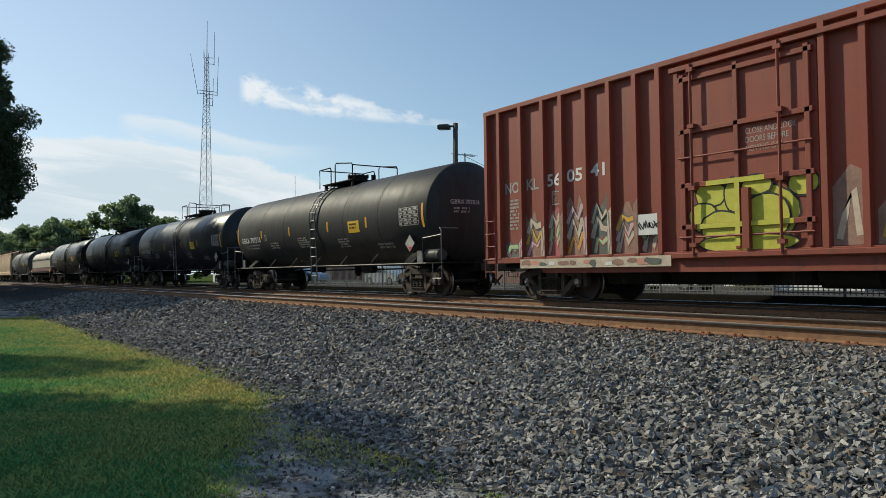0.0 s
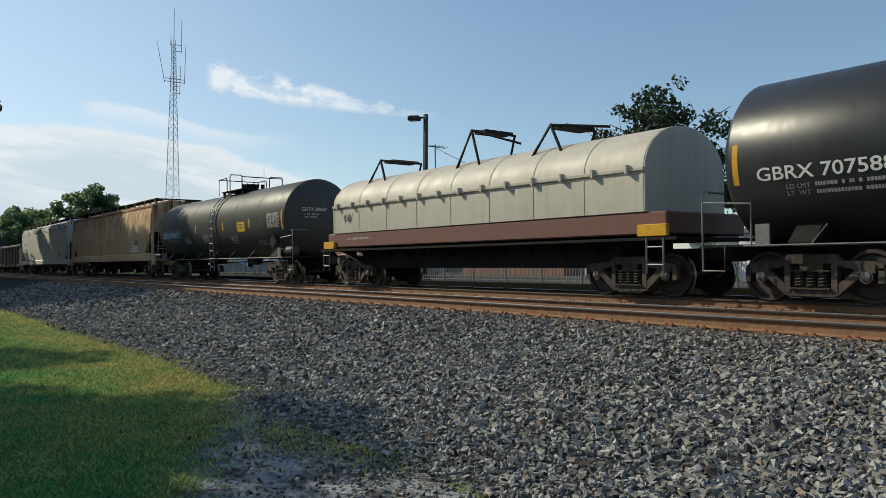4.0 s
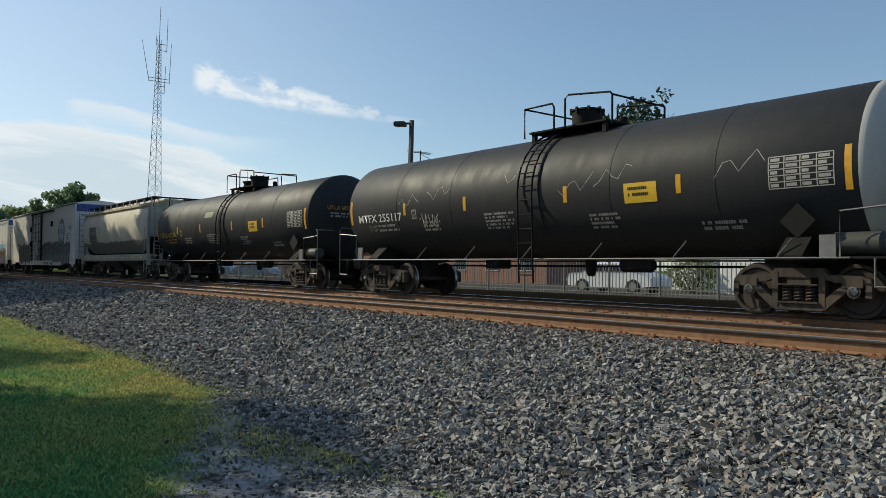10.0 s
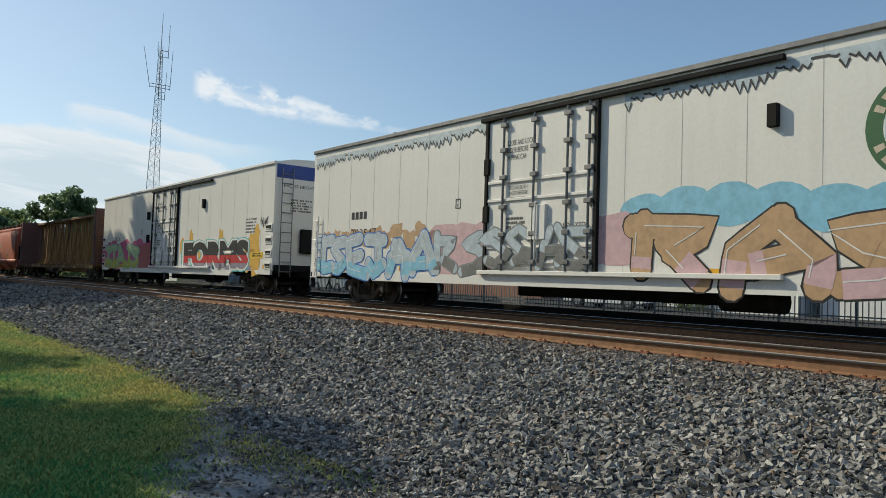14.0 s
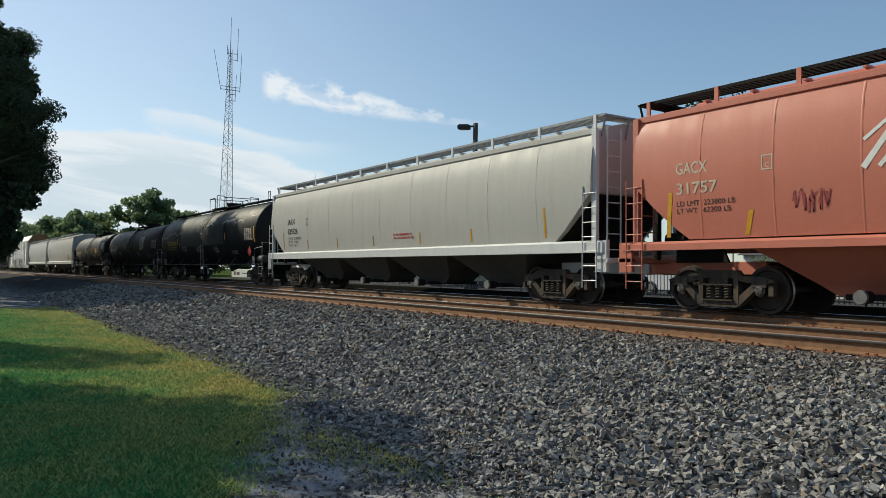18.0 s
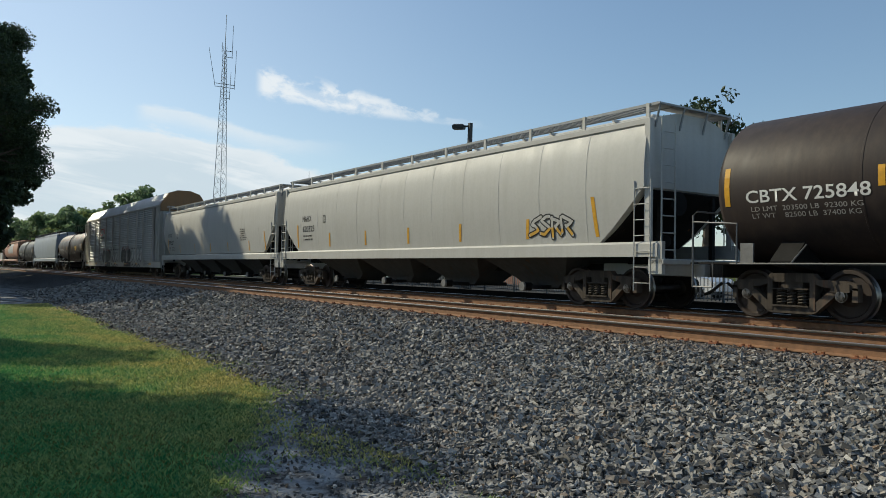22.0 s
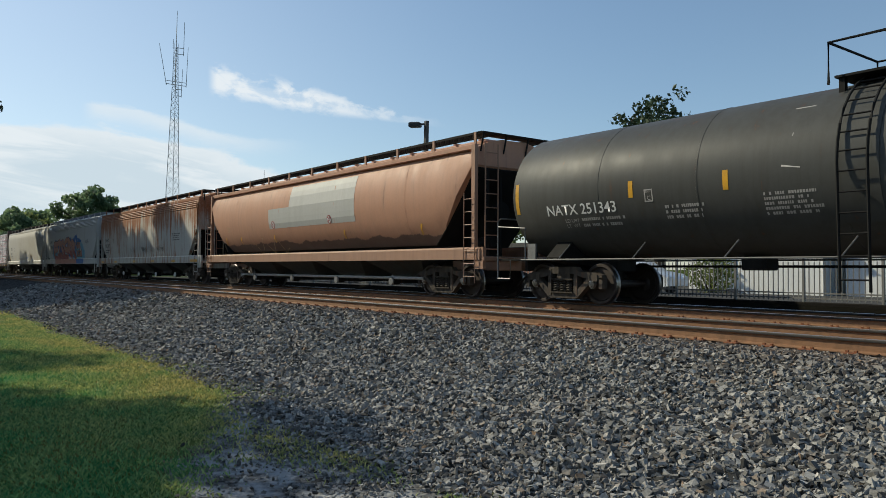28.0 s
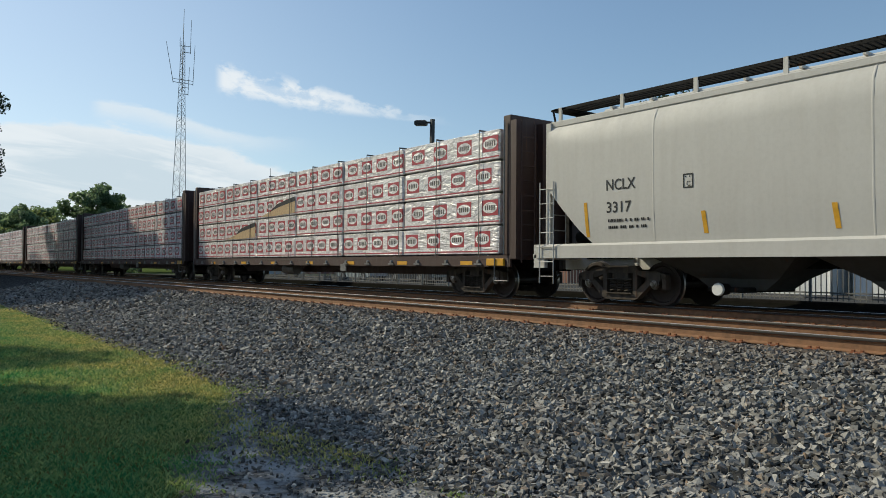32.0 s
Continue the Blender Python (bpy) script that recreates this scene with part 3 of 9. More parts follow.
def truck(car, x):
    """A three-piece freight truck: bolster, two side frames, two spring groups, brake beam, two wheelsets."""
    def bolster():
        s = Shape()
        s.prism([(-1.05, 0.57), (-1.05, 0.68), (-0.6, 0.76), (0.6, 0.76), (1.05, 0.68), (1.05, 0.57), (0.5, 0.48), (-0.5, 0.48)], "x", -0.2, 0.2)
        s.lathe([(0.74, 0.2), (0.86, 0.2)], "z", seg=16)
        return s.mesh("truck")

    tr = part("truck", shared("truck", bolster), "truck", car, at=Matrix.Translation((x, 0, 0)))
    for y in (-1.0, 1.0):
        part("side_frame", shared(("frame", y), lambda: side_frame_mesh(y)), "truck", tr, "cast steel side frame under brown road grime")
        part("spring_nest", shared(("spring", y), lambda: spring_mesh(y)), "truck", tr)

    def beam():
        s = Shape()
        for k in (-1, 1):
            s.box(k * 0.36 - 0.04, k * 0.36 + 0.04, -0.75, 0.75, 0.30, 0.40)
            s.tube([(k * 0.33, 0, 0.33), (k * 0.10, 0.1, 0.70)], 0.03)
        return s.mesh("brake_beam")

    part("brake_beam", shared("beam", beam), "under", tr)
    for dx in (-0.889, 0.889):
        w = part("wheelset", shared("wheelset", wheelset_mesh), "wheel", tr, "steel wheelset with worn bright treads", at=Matrix.Translation((dx, 0, 0.457)))
        WHEELS.append(w)


def coupler(car, x, way):
    def make():
        s = Shape()
        s.box(-0.5, 0.25, -0.11, 0.11, 0.76, 0.98)
        s.prism([(0.25, -0.13), (0.62, -0.17), (0.70, -0.02), (0.55, 0.02), (0.55, 0.10), (0.45, 0.17), (0.25, 0.13)], "z", 0.73, 1.0)
        s.tube([(0.1, 0.32, 0.62), (0.35, 0.30, 0.45), (0.66, 0.12, 0.36)], 0.03, 6)
        return s.mesh("coupler")

    turn = Matrix.Translation((x, 0, 0)) @ Matrix.Rotation(0 if way > 0 else math.pi, 4, "Z")
    part("coupler", shared("coupler", make), "truck", car, "grimy knuckle coupler with air hose", at=turn)


# ---- flat work on the sides: lettering, stripes, bars, sprayed pieces


def flat_side(y):
    return lambda x, h, lift: (x, -y - lift, h)


def right_end(x):
    """For work on the end of a car; across runs from the seen side inwards."""
    return lambda a, h, lift: (x + lift, a, h)


def tank_side(r, cz):
    return lambda x, h, lift: (x, -math.sqrt(max(0.01, (r + lift) ** 2 - (h - cz) ** 2)), h)


def decal(car, name, polys, material, surf, lift=0.004, label=""):
    s = Shape()
    for i, poly in enumerate(polys):
        s.add([surf(x, h, lift + 0.00005 * (i % 60)) for x, h in poly], [tuple(range(len(poly)))])
    return part(name, s, material, car, label)


def rect(x0, x1, h0, h1, cut=1):
    if cut == 1:
        return [[(x0, h0), (x1, h0), (x1, h1), (x0, h1)]]
    return [q for k in range(cut) for q in rect(x0, x1, h0 + (h1 - h0) * k / cut, h0 + (h1 - h0) * (k + 1) / cut)]


def letters(car, words, x, h, tall, material, surf, wide=None, lift=0.006, bold=0.0, label="", slant=0.0, name="lettering"):
    """Words in the built-in face, their foot at h and their left end at x, bent onto the surface."""
    cu = bpy.data.curves.new("lettering", "FONT")
    cu.body, cu.size, cu.offset, cu.resolution_u, cu.shear = words, tall / 0.69, bold, 3, slant
    ob = bpy.data.objects.new("lettering", cu)
    me = bpy.data.meshes.new_from_object(ob)
    bpy.data.objects.remove(ob)
    bpy.data.curves.remove(cu)
    me.materials.clear()
    far = max((v.co.x for v in me.vertices), default=1.0)
    scale = wide / far if wide else 1.0
    for v in me.vertices:
        v.co = surf(x + v.co.x * scale, h + v.co.y, lift)
    return part(name, me, material, car, label)


def bars(car, x, h, wide, tall, rows, material, surf, seed=0, lift=0.006, name="small_print"):
    """Lines of print too small to read; a single tall line gives one block for each letter of an owner's mark."""
    rng = random.Random(seed + int(abs(x) * 100))
    polys, step = [], tall / rows
    if name != "small_print":
        n = max(2, round(wide / (tall * 1.05)))
        for k in range(n):
            a = x + wide * k / n
            polys += rect(a, a + wide / n * 0.74, h, h + tall, 2)
        return decal(car, name, polys, material, surf, lift)
    for k in range(rows):
        a, top = x, h + tall - k * step
        end = x + wide * rng.uniform(0.7, 1.0)
        while a < end - 0.02:
            b = min(end, a + min(0.8 * step, 0.075) * rng.uniform(0.35, 0.7))
            polys += rect(a, b, top - min(step * 0.6, 0.06), top)
            a = b + (0.012 if rng.random() < 0.8 else 0.07)
    return tagged(decal(car, name, polys, material, surf, lift), kind="stuff")


def peeling(car, x0, x1, h, rise, surf, material, seed, tall=0.12):
    """A ragged edge of flaking paint along the tank, hanging in uneven tongues."""
    rng = random.Random(seed)
    polys, x, p = [], x0, rng.uniform(0, 6)
    while x < x1:
        f = (x - x0) / (x1 - x0)
        z = h + rise * f + 0.10 * math.sin(x * 1.9 + p) + 0.05 * math.sin(x * 5.3)
        w = rng.uniform(0.03, 0.09)
        t = tall * rng.uniform(0.15, 1.0) ** 2
        polys.append([(x, z), (x + w * 0.6, z - t), (x + w, z + 0.02), (x + w * 0.5, z + 0.03)])
        x += w * rng.uniform(0.7, 1.1)
    return decal(car, "flaking_edge", polys, material, surf, 0.005, "ragged pale edge of flaking paint")


def table_print(car, x0, x1, h0, h1, surf, material="off"):
    """A stencilled data table: a frame, rules and cells."""
    polys, w = [], 0.018
    for k in range(6):
        h = h0 + (h1 - h0) * k / 5
        polys += rect(x0, x1, h - w / 2, h + w / 2)
    for k in range(5):
        x = x0 + (x1 - x0) * k / 4
        polys += rect(x - w / 2, x + w / 2, h0, h1, 4)
    rng = random.Random(int(x0 * 50))
    for r in range(5):
        for c in range(4):
            a = x0 + (x1 - x0) * c / 4 + 0.03
            polys += rect(a, a + (x1 - x0) / 4 * rng.uniform(0.5, 0.85) - 0.03, h0 + (h1 - h0) * (r + 0.25) / 5, h0 + (h1 - h0) * (r + 0.75) / 5)
    return decal(car, "data_table", polys, material, surf, 0.006, "stencilled data table")


def boxed(car, x, h, s, surf, material, mark="C"):
    """A small framed plate mark."""
    w = 0.025
    polys = rect(x, x + s, h, h + w) + rect(x, x + s, h + 1.25 * s - w, h + 1.25 * s) + rect(x, x + w, h, h + 1.25 * s) + rect(x + s - w, x + s, h, h + 1.25 * s)
    decal(car, "plate_frame", polys, material, surf, 0.006)
    letters(car, mark, x + s * 0.32, h + s * 0.18, s * 0.42, material, surf)
    bars(car, x + s * 0.2, h + s * 0.85, s * 0.6, s * 0.2, 1, material, surf)


def stripe(car, x, h, tall, surf, wide=0.1, tilt=0.0, material="yellow"):
    polys = []
    for k in range(4):
        a, b = k / 4, (k + 1) / 4
        polys.append([(x - wide / 2 + tilt * a, h + tall * a), (x + wide / 2 + tilt * a, h + tall * a), (x + wide / 2 + tilt * b, h + tall * b), (x - wide / 2 + tilt * b, h + tall * b)])
    decal(car, "reflective_stripe", polys, material, surf, 0.005, "yellow reflective stripe")


def blob(rng, x, h, rx, rh, n=18, rough=0.2, power=2.6):
    out = []
    for k in range(n):
        a = math.tau * k / n
        q = 1 + rng.uniform(-rough, rough)
        c, s = math.cos(a), math.sin(a)
        q *= 1 / (abs(c) ** power + abs(s) ** power) ** (1 / power)
        out.append((x + rx * q * c, h + rh * q * s))
    return out


def ribbon(pts, w, taper=0.0):
    """A brush stroke along points as quads."""
    polys, left, right = [], [], []
    for i, (x, h) in enumerate(pts):
        x0, h0 = pts[max(0, i - 1)]
        x1, h1 = pts[min(len(pts) - 1, i + 1)]
        d = math.hypot(x1 - x0, h1 - h0) or 1.0
        q = w * (1 - taper * i / max(1, len(pts) - 1)) / 2
        left.append((x - (h1 - h0) / d * q, h + (x1 - x0) / d * q))
        right.append((x + (h1 - h0) / d * q, h - (x1 - x0) / d * q))
    for i in range(len(pts) - 1):
        polys.append([right[i], right[i + 1], left[i + 1], left[i]])
    return polys


def glyph(rng, x, h, w, t):
    """A made-up letter form of two or three bent strokes."""
    kind, strokes = rng.randrange(5), []
    j = lambda: rng.uniform(-0.06, 0.06)
    L, R, B, T, C = x + 0.12 * w, x + 0.88 * w, h, h + t, x + w / 2
    if kind == 0:
        strokes = [[(L + j(), B), (L + 0.1 * w, h + 0.5 * t), (C, T)], [(C, T), (R, h + 0.45 * t), (R + j(), B)], [(L + 0.15 * w, h + 0.38 * t), (R, h + 0.42 * t)]]
    elif kind == 1:
        strokes = [[(R, T * 1.0 - 0.05 * t), (C, T), (L, h + 0.75 * t), (C, h + 0.5 * t), (R, h + 0.3 * t), (C, B), (L, B + 0.08 * t)]]
    elif kind == 2:
        strokes = [[(L, B), (L + j(), T)], [(L, T), (R, h + 0.78 * t), (C, h + 0.5 * t)], [(C - 0.1 * w, h + 0.5 * t), (R, B)]]
    elif kind == 3:
        strokes = [[(L, T), (R, T - 0.04 * t)], [(C, T), (C + j(), B)], [(L, h + 0.15 * t), (C, B), (R, h + 0.1 * t)]]
    else:
        strokes = [[(R, T), (L, T - 0.1 * t), (L, B + 0.1 * t), (R, B)], [(L, h + 0.5 * t), (R * 0.9 + C * 0.1, h + 0.52 * t)]]
    return strokes


def sprayed(car, x0, x1, h0, h1, surf, count, back, edge, fills, shine, seed, spiky=False, fat=1.0):
    """A sprayed piece: background cloud, dark outline, filled letter forms with a second colour low down, and thin highlights."""
    rng = random.Random(seed)
    w, t = (x1 - x0) / count, h1 - h0
    if back:
        polys = []
        for k in range(count * 2):
            a = x0 + w * (k + 0.5) / 2
            polys.append([(px, min(max(ph, h0 - 0.12), h1 + 0.45)) for px, ph in blob(rng, a, h0 + t * 0.52, w * 0.56, t * (0.52 if spiky else 0.6) * rng.uniform(0.85, 1.12), 16, 0.22 if spiky else 0.06)])
        tagged(decal(car, "sprayed_cloud", polys, back, surf, 0.005, "sprayed background cloud"), kind="stuff")
    strokes = [glyph(rng, x0 + k * w, h0 + t * 0.1 + rng.uniform(-0.05, 0.05), w * 1.05, t * 0.8) for k in range(count)]
    outer, inner, low, light = [], [], [], []
    for k, g in enumerate(strokes):
        lean = rng.uniform(-0.25, 0.25)
        for line in g:
            # wild forms: every point thrown about, so that no letter can be read
            line = [(px + rng.uniform(-0.15, 0.15) * w + lean * (ph - h0), ph + rng.uniform(-0.11, 0.11) * t) for px, ph in line]
            fine = []
            for i in range(len(line) - 1):
                for q in range(4):
                    f = q / 4
                    fine.append((line[i][0] * (1 - f) + line[i + 1][0] * f, line[i][1] * (1 - f) + line[i + 1][1] * f))
            fine.append(line[-1])
            outer += ribbon(fine, min(w, t) * 0.40 * fat + 0.07) + [blob(rng, *fine[i], min(w, t) * 0.2 * fat + 0.035, min(w, t) * 0.2 * fat + 0.035, 10, 0.05, 2.0) for i in (0, -1)]
            inner += ribbon(fine, min(w, t) * 0.40 * fat) + [blob(rng, *fine[i], min(w, t) * 0.2 * fat, min(w, t) * 0.2 * fat, 10, 0.05, 2.0) for i in (0, -1)]
            low += [p for p in ribbon(fine, min(w, t) * 0.39 * fat) if max(h for _, h in p) < h0 + t * 0.52]
            light += ribbon([(x - w * 0.09, h + 0.03) for x, h in fine[1:-1]], 0.022) if len(fine) > 3 else []
    tagged(decal(car, "sprayed_outline", outer, edge, surf, 0.010, "sprayed letter outlines"), kind="stuff")
    tagged(decal(car, "sprayed_letters", inner, fills[0], surf, 0.014, "sprayed letter forms"), kind="stuff")
    if len(fills) > 1 and low:
        tagged(decal(car, "sprayed_fade", low, fills[1], surf, 0.017, "second colour low on the letters"), kind="stuff")
    if shine:
        tagged(decal(car, "sprayed_highlight", light, shine, surf, 0.020, "thin sprayed highlights"), kind="stuff")


def scrawl(car, x0, x1, h, tall, surf, material, seed):
    """A thin one-line tag."""
    rng = random.Random(seed)
    pts, n = [], max(26, int((x1 - x0) * 11))
    for k in range(n):
        f = k / (n - 1)
        pts.append((x0 + (x1 - x0) * f + rng.uniform(-0.06, 0.06), h + tall * (0.5 + 0.5 * math.sin(k * 2.1 + rng.uniform(-0.5, 0.5)) * rng.uniform(0.5, 1))))
    decal(car, "thin_tag", ribbon(pts, 0.03 if x1 - x0 < 2.5 else 0.014), material, surf, 0.007, "thin scrawled tag")


def ladder(x, y, z0, z1, wide=0.42, rungs=None, r=0.02, out=0.0):
    s = Shape()
    rungs = rungs or max(2, round((z1 - z0) / 0.33))
    for k in (-1, 1):
        s.tube([(x + k * wide / 2, y, z0), (x + k * wide / 2, y, z1)], r)
    for k in range(rungs):
        z = z0 + (z1 - z0) * (k + 0.5) / rungs
        s.tube([(x - wide / 2, y - out, z), (x + wide / 2, y - out, z)], r * 0.8)
    return s


def car_thing(name, label, front, rear, category="freight car", group="cars of the freight train"):
    """An empty car at the middle of its stretch of the train. Returns it and its half length."""
    car = thing(name, None, None, label, category, group)
    TRAIN.append((car, (front + rear) / 2))
    return car, (front - rear) / 2


def running_gear(car, reach, ends):
    for k in (-1, 1):
        truck(car, k * reach)
        coupler(car, k * ends, k)


# ---- tank cars


def tank_car(front, rear, label, material, marks, ink="white", r=1.5, cz=2.53, rings=(-5.0, -2.6, 0.0, 2.6, 5.0), white_head=False, dome="low", placard=True, seed=0, mark_dx=0.5, mark_z=2.12, mark_tall=0.22, mark_w=2.25, print_rows="LD LMT\nLT  WT"):
    car, half = car_thing("tank_car", label, front, rear)
    surf = tank_side(r, cz)
    s = Shape()
    prof = [(-half - 0.5 * (1 - q ** 2.6) ** 0.8, r * q) for q in (0.02, 0.2, 0.4, 0.55, 0.7, 0.8, 0.88, 0.94, 0.975, 0.993)]
    body = [(-half, r)]
    for x in rings:
        body += [(x - 0.02, r), (x - 0.015, r + 0.006), (x + 0.015, r + 0.006), (x + 0.02, r)]
    body += [(half, r)]
    prof = prof + body + [(-d, q) for d, q in reversed(prof)]
    s.lathe(prof, "x", (0, 0, cz), 56)
    shell = part("tank_shell", s, material, car)
    if white_head:
        h = Shape()
        h.lathe([(half - 0.05, r + 0.012)] + [(half + 0.52 * (1 - q ** 2.6) ** 0.8, (r + 0.012) * q) for q in (0.993, 0.975, 0.94, 0.88, 0.8, 0.7, 0.55, 0.4, 0.2, 0.02)], "x", (0, 0, cz), 48, caps=False)
        part("tank_head", h, "grey_hop", car, "pale grey replacement tank head")
    # underframe stubs, bolster saddles and side pipes
    for k in (-1, 1):
        f = Shape()
        f.cbox(k * (half - 2.2) - 0.0 if k > 0 else -half - 0.75, half + 0.75 if k > 0 else -(half - 2.2), -0.33, 0.33, 0.74, 1.02, 0.02)
        f.prism([(-1.38, 0.98), (-1.38, 1.06), (-0.95, 1.45), (0.95, 1.45), (1.38, 1.06), (1.38, 0.98), (0.4, 0.86), (-0.4, 0.86)], "x", k * (half - 1.2) - 0.22, k * (half - 1.2) + 0.22)
        f.box(min(k * (half - 0.45), k * (half + 0.7)), max(k * (half - 0.45), k * (half + 0.7)), -1.42, 1.42, 0.99, 1.03)
        part("end_frame", f, "under", car)
        # handrails and steps at the seen corner
        e = k * (half + 0.62)
        i = k * (half - 0.35)
        for y in (-1.45, 1.45):
            g = Shape()
            g.tube([(e, y, 0.55), (e, y, 1.95), (e - k * 0.08, y, 2.02), (e - k * 0.08, 0.55 * y, 2.02)], 0.02)
            g.tube([(i, y, 1.0), (i, y, 1.75), (e, y, 1.82)], 0.018)
            g.tube([(e, y, 0.55), (e - k * 0.45, y, 0.55), (e - k * 0.45, y, 1.0)], 0.018)
            part("end_handrail", g, "steel", car, "worn steel end handrail and step")
        pl = Shape()
        pl.box(k * (half - 0.55) - 0.13, k * (half - 0.55) + 0.13, -1.44, -1.40, 1.02, 1.38)
        part("pipe_bracket", pl, "steel", car)
    for y in (-1.44, 1.44):
        p = Shape()
        p.tube([(-half + 0.2, y, 1.0), (half - 0.2, y, 1.0)], 0.022)
        n = 7
        for k in range(n):
            x = -half + 1.4 + (2 * half - 2.8) * k / (n - 1)
            p.tube([(x, y, 1.0), (x + 0.18, y * 0.86, 1.34)], 0.016)
        part("side_pipe", p, "pipe_grey", car, "thin side pipe on slanted brackets")
    u = Shape()
    u.lathe([(-0.4, 0.12), (-0.34, 0.16), (0.34, 0.16), (0.4, 0.12)], "x", (2.6, -0.5, 0.88), 14)
    u.cbox(-2.3, -1.8, -0.5, 0.0, 0.78, 1.04, 0.03)
    u.lathe([(0.62, 0.08), (0.72, 0.12), (1.1, 0.15)], "z", (0.9, 0, 0), 14)
    u.tube([(-half + 1.0, 0.5, 0.86), (half - 1, 0.5, 0.86)], 0.03)
    part("brake_gear", u, "under", car, "dark air reservoir, valve and outlet under the belly")
    rs = Shape()
    rs.lathe([(-0.42, 0.12), (-0.36, 0.19), (0.36, 0.19), (0.42, 0.12)], "x", (half - 0.2, -1.1, 1.24), 14)
    part("end_reservoir", rs, "tank_grey", car, "grey cylinder on the end platform")
    # side ladder, foot and hooped top
    lad = Shape()
    path = [(-1.52, 0.45), (-1.55, 1.2), (-1.6, cz)] + [(-(r + 0.1) * math.cos(a), cz + (r + 0.1) * math.sin(a)) for a in (math.pi / 2 * k / 8 for k in range(1, 7))]
    for k in (-0.23, 0.23):
        lad.tube([(0.25 + k, y, z) for y, z in path], 0.024)
    total = [(path[i], path[i + 1]) for i in range(len(path) - 1)]
    for (y0, z0), (y1, z1) in total:
        d = math.hypot(y1 - y0, z1 - z0)
        m = max(1, round(d / 0.34))
        for q in range(m):
            f = (q + 0.5) / m
            lad.tube([(0.02, y0 + (y1 - y0) * f, z0 + (z1 - z0) * f), (0.48, y0 + (y1 - y0) * f, z0 + (z1 - z0) * f)], 0.016)
    part("side_ladder", lad, "steel" if seed % 2 else "under", car, "side ladder up to the manway")
    band = Shape()
    band.rings([[(0.25 + dx, -(r + dr) * math.cos(a), cz + (r + dr) * math.sin(a)) for dx, dr in ((-0.36, 0.004), (-0.36, 0.02), (0.36, 0.02), (0.36, 0.004))] for a in (math.radians(-40 + 8 * k) for k in range(33))])
    part("ladder_band", band, material, car)
    # manway, platform and railing
    top = cz + r
    pf = Shape()
    pf.box(-0.35, 2.0, -0.85, 0.85, top + 0.02, top + 0.06)
    pf.box(-0.3, -0.2, -0.8, -0.7, top - 0.25, top + 0.03)
    pf.box(1.85, 1.95, -0.8, -0.7, top - 0.25, top + 0.03)
    part("top_platform", pf, "under", car)
    mw = Shape()
    mx = 0.95 if dome == "low" else 0.75
    high = 0.28 if dome == "low" else 0.5
    mw.lathe([(top - 0.1, 0.36), (top + high, 0.36), (top + high + 0.02, 0.40), (top + high + 0.06, 0.38), (top + high + 0.08, 0.1)], "z", (mx, 0, 0), 20)
    for k in range(8):
        c = math.tau * k / 8
        mw.box(mx + 0.38 * math.cos(c) - 0.025, mx + 0.38 * math.cos(c) + 0.025, 0.38 * math.sin(c) - 0.025, 0.38 * math.sin(c) + 0.025, top + high - 0.06, top + high + 0.09)
    if dome == "twin":
        mw.lathe([(top - 0.1, 0.33), (top + 0.36, 0.33), (top + 0.38, 0.37), (top + 0.42, 0.35)], "z", (-0.05, 0, 0), 20)
    mw.lathe([(top, 0.09), (top + 0.3, 0.09), (top + 0.32, 0.03)], "z", (1.6, 0.3, 0), 10)
    part("manway", mw, "under", car, "bolted manway dome and valve on the tank top")
    rl = Shape()
    z1 = top + 0.62
    for y in (-0.95, 0.95):
        rl.tube([(-0.4, y, top - 0.1), (-0.4, y, z1), (0.5, y, z1), (0.56, y, z1 - 0.1), (0.56, y, top)], 0.024)
        rl.tube([(0.9, y, top), (0.9, y, z1 + 0.05), (1.0, y, z1 + 0.12), (2.2, y, z1 - 0.02), (2.25, y, z1 - 0.1), (2.25, y, top - 0.1)], 0.024)
    rl.tube([(-0.4, -0.95, z1), (-0.4, 0.95, z1)], 0.022)
    rl.tube([(2.25, -0.95, z1 - 0.08), (2.25, 0.95, z1 - 0.08)], 0.022)
    part("safety_railing", rl, "under", car, "black tubular railing round the manway")
    running_gear(car, half - 1.2, half + 0.65)
    # lettering and stripes
    for x, tall in ((-half + 0.12, 0.72), (-half + mark_dx + 2.42, 0.34), (-2.0, 0.36), (1.4, 0.36), (4.25, 0.36), (half - 0.2, 0.72)):
        stripe(car, x, 2.42 - tall / 2 + (0.02 if tall > 0.5 else 0.0), tall, surf, 0.11)
    mark, number = marks
    dim = "off" if ink == "white" else ink
    letters(car, mark + " " + number, -half + mark_dx, mark_z, mark_tall, ink, surf, wide=mark_w, bold=0.004)
    if len(print_rows) > 20:
        letters(car, print_rows, -half + mark_dx + 0.08, mark_z - 0.16, 0.085, dim, surf, wide=mark_w * 0.9)
    else:
        letters(car, print_rows, -half + mark_dx + 0.5, mark_z - 0.17, 0.075, dim, surf, wide=0.42)
        bars(car, -half + mark_dx + 1.0, mark_z - 0.34, 1.2, 0.25, 2, dim, surf, seed)
    bars(car, -half + mark_dx + 3.2, 1.75, 0.9, 0.3, 3, "off", surf, seed + 3)
    bars(car, -1.6 + 0.3, 1.72, 1.1, 0.42, 5, "off", surf, seed + 4)
    bars(car, 2.0, 1.62, 0.9, 0.34, 4, "off", surf, seed + 6)
    bars(car, 4.6, 1.5, 1.0, 0.2, 2, "off", surf, seed + 7)
    boxed(car, -half + mark_dx + 2.75, 2.14, 0.2, surf, dim)
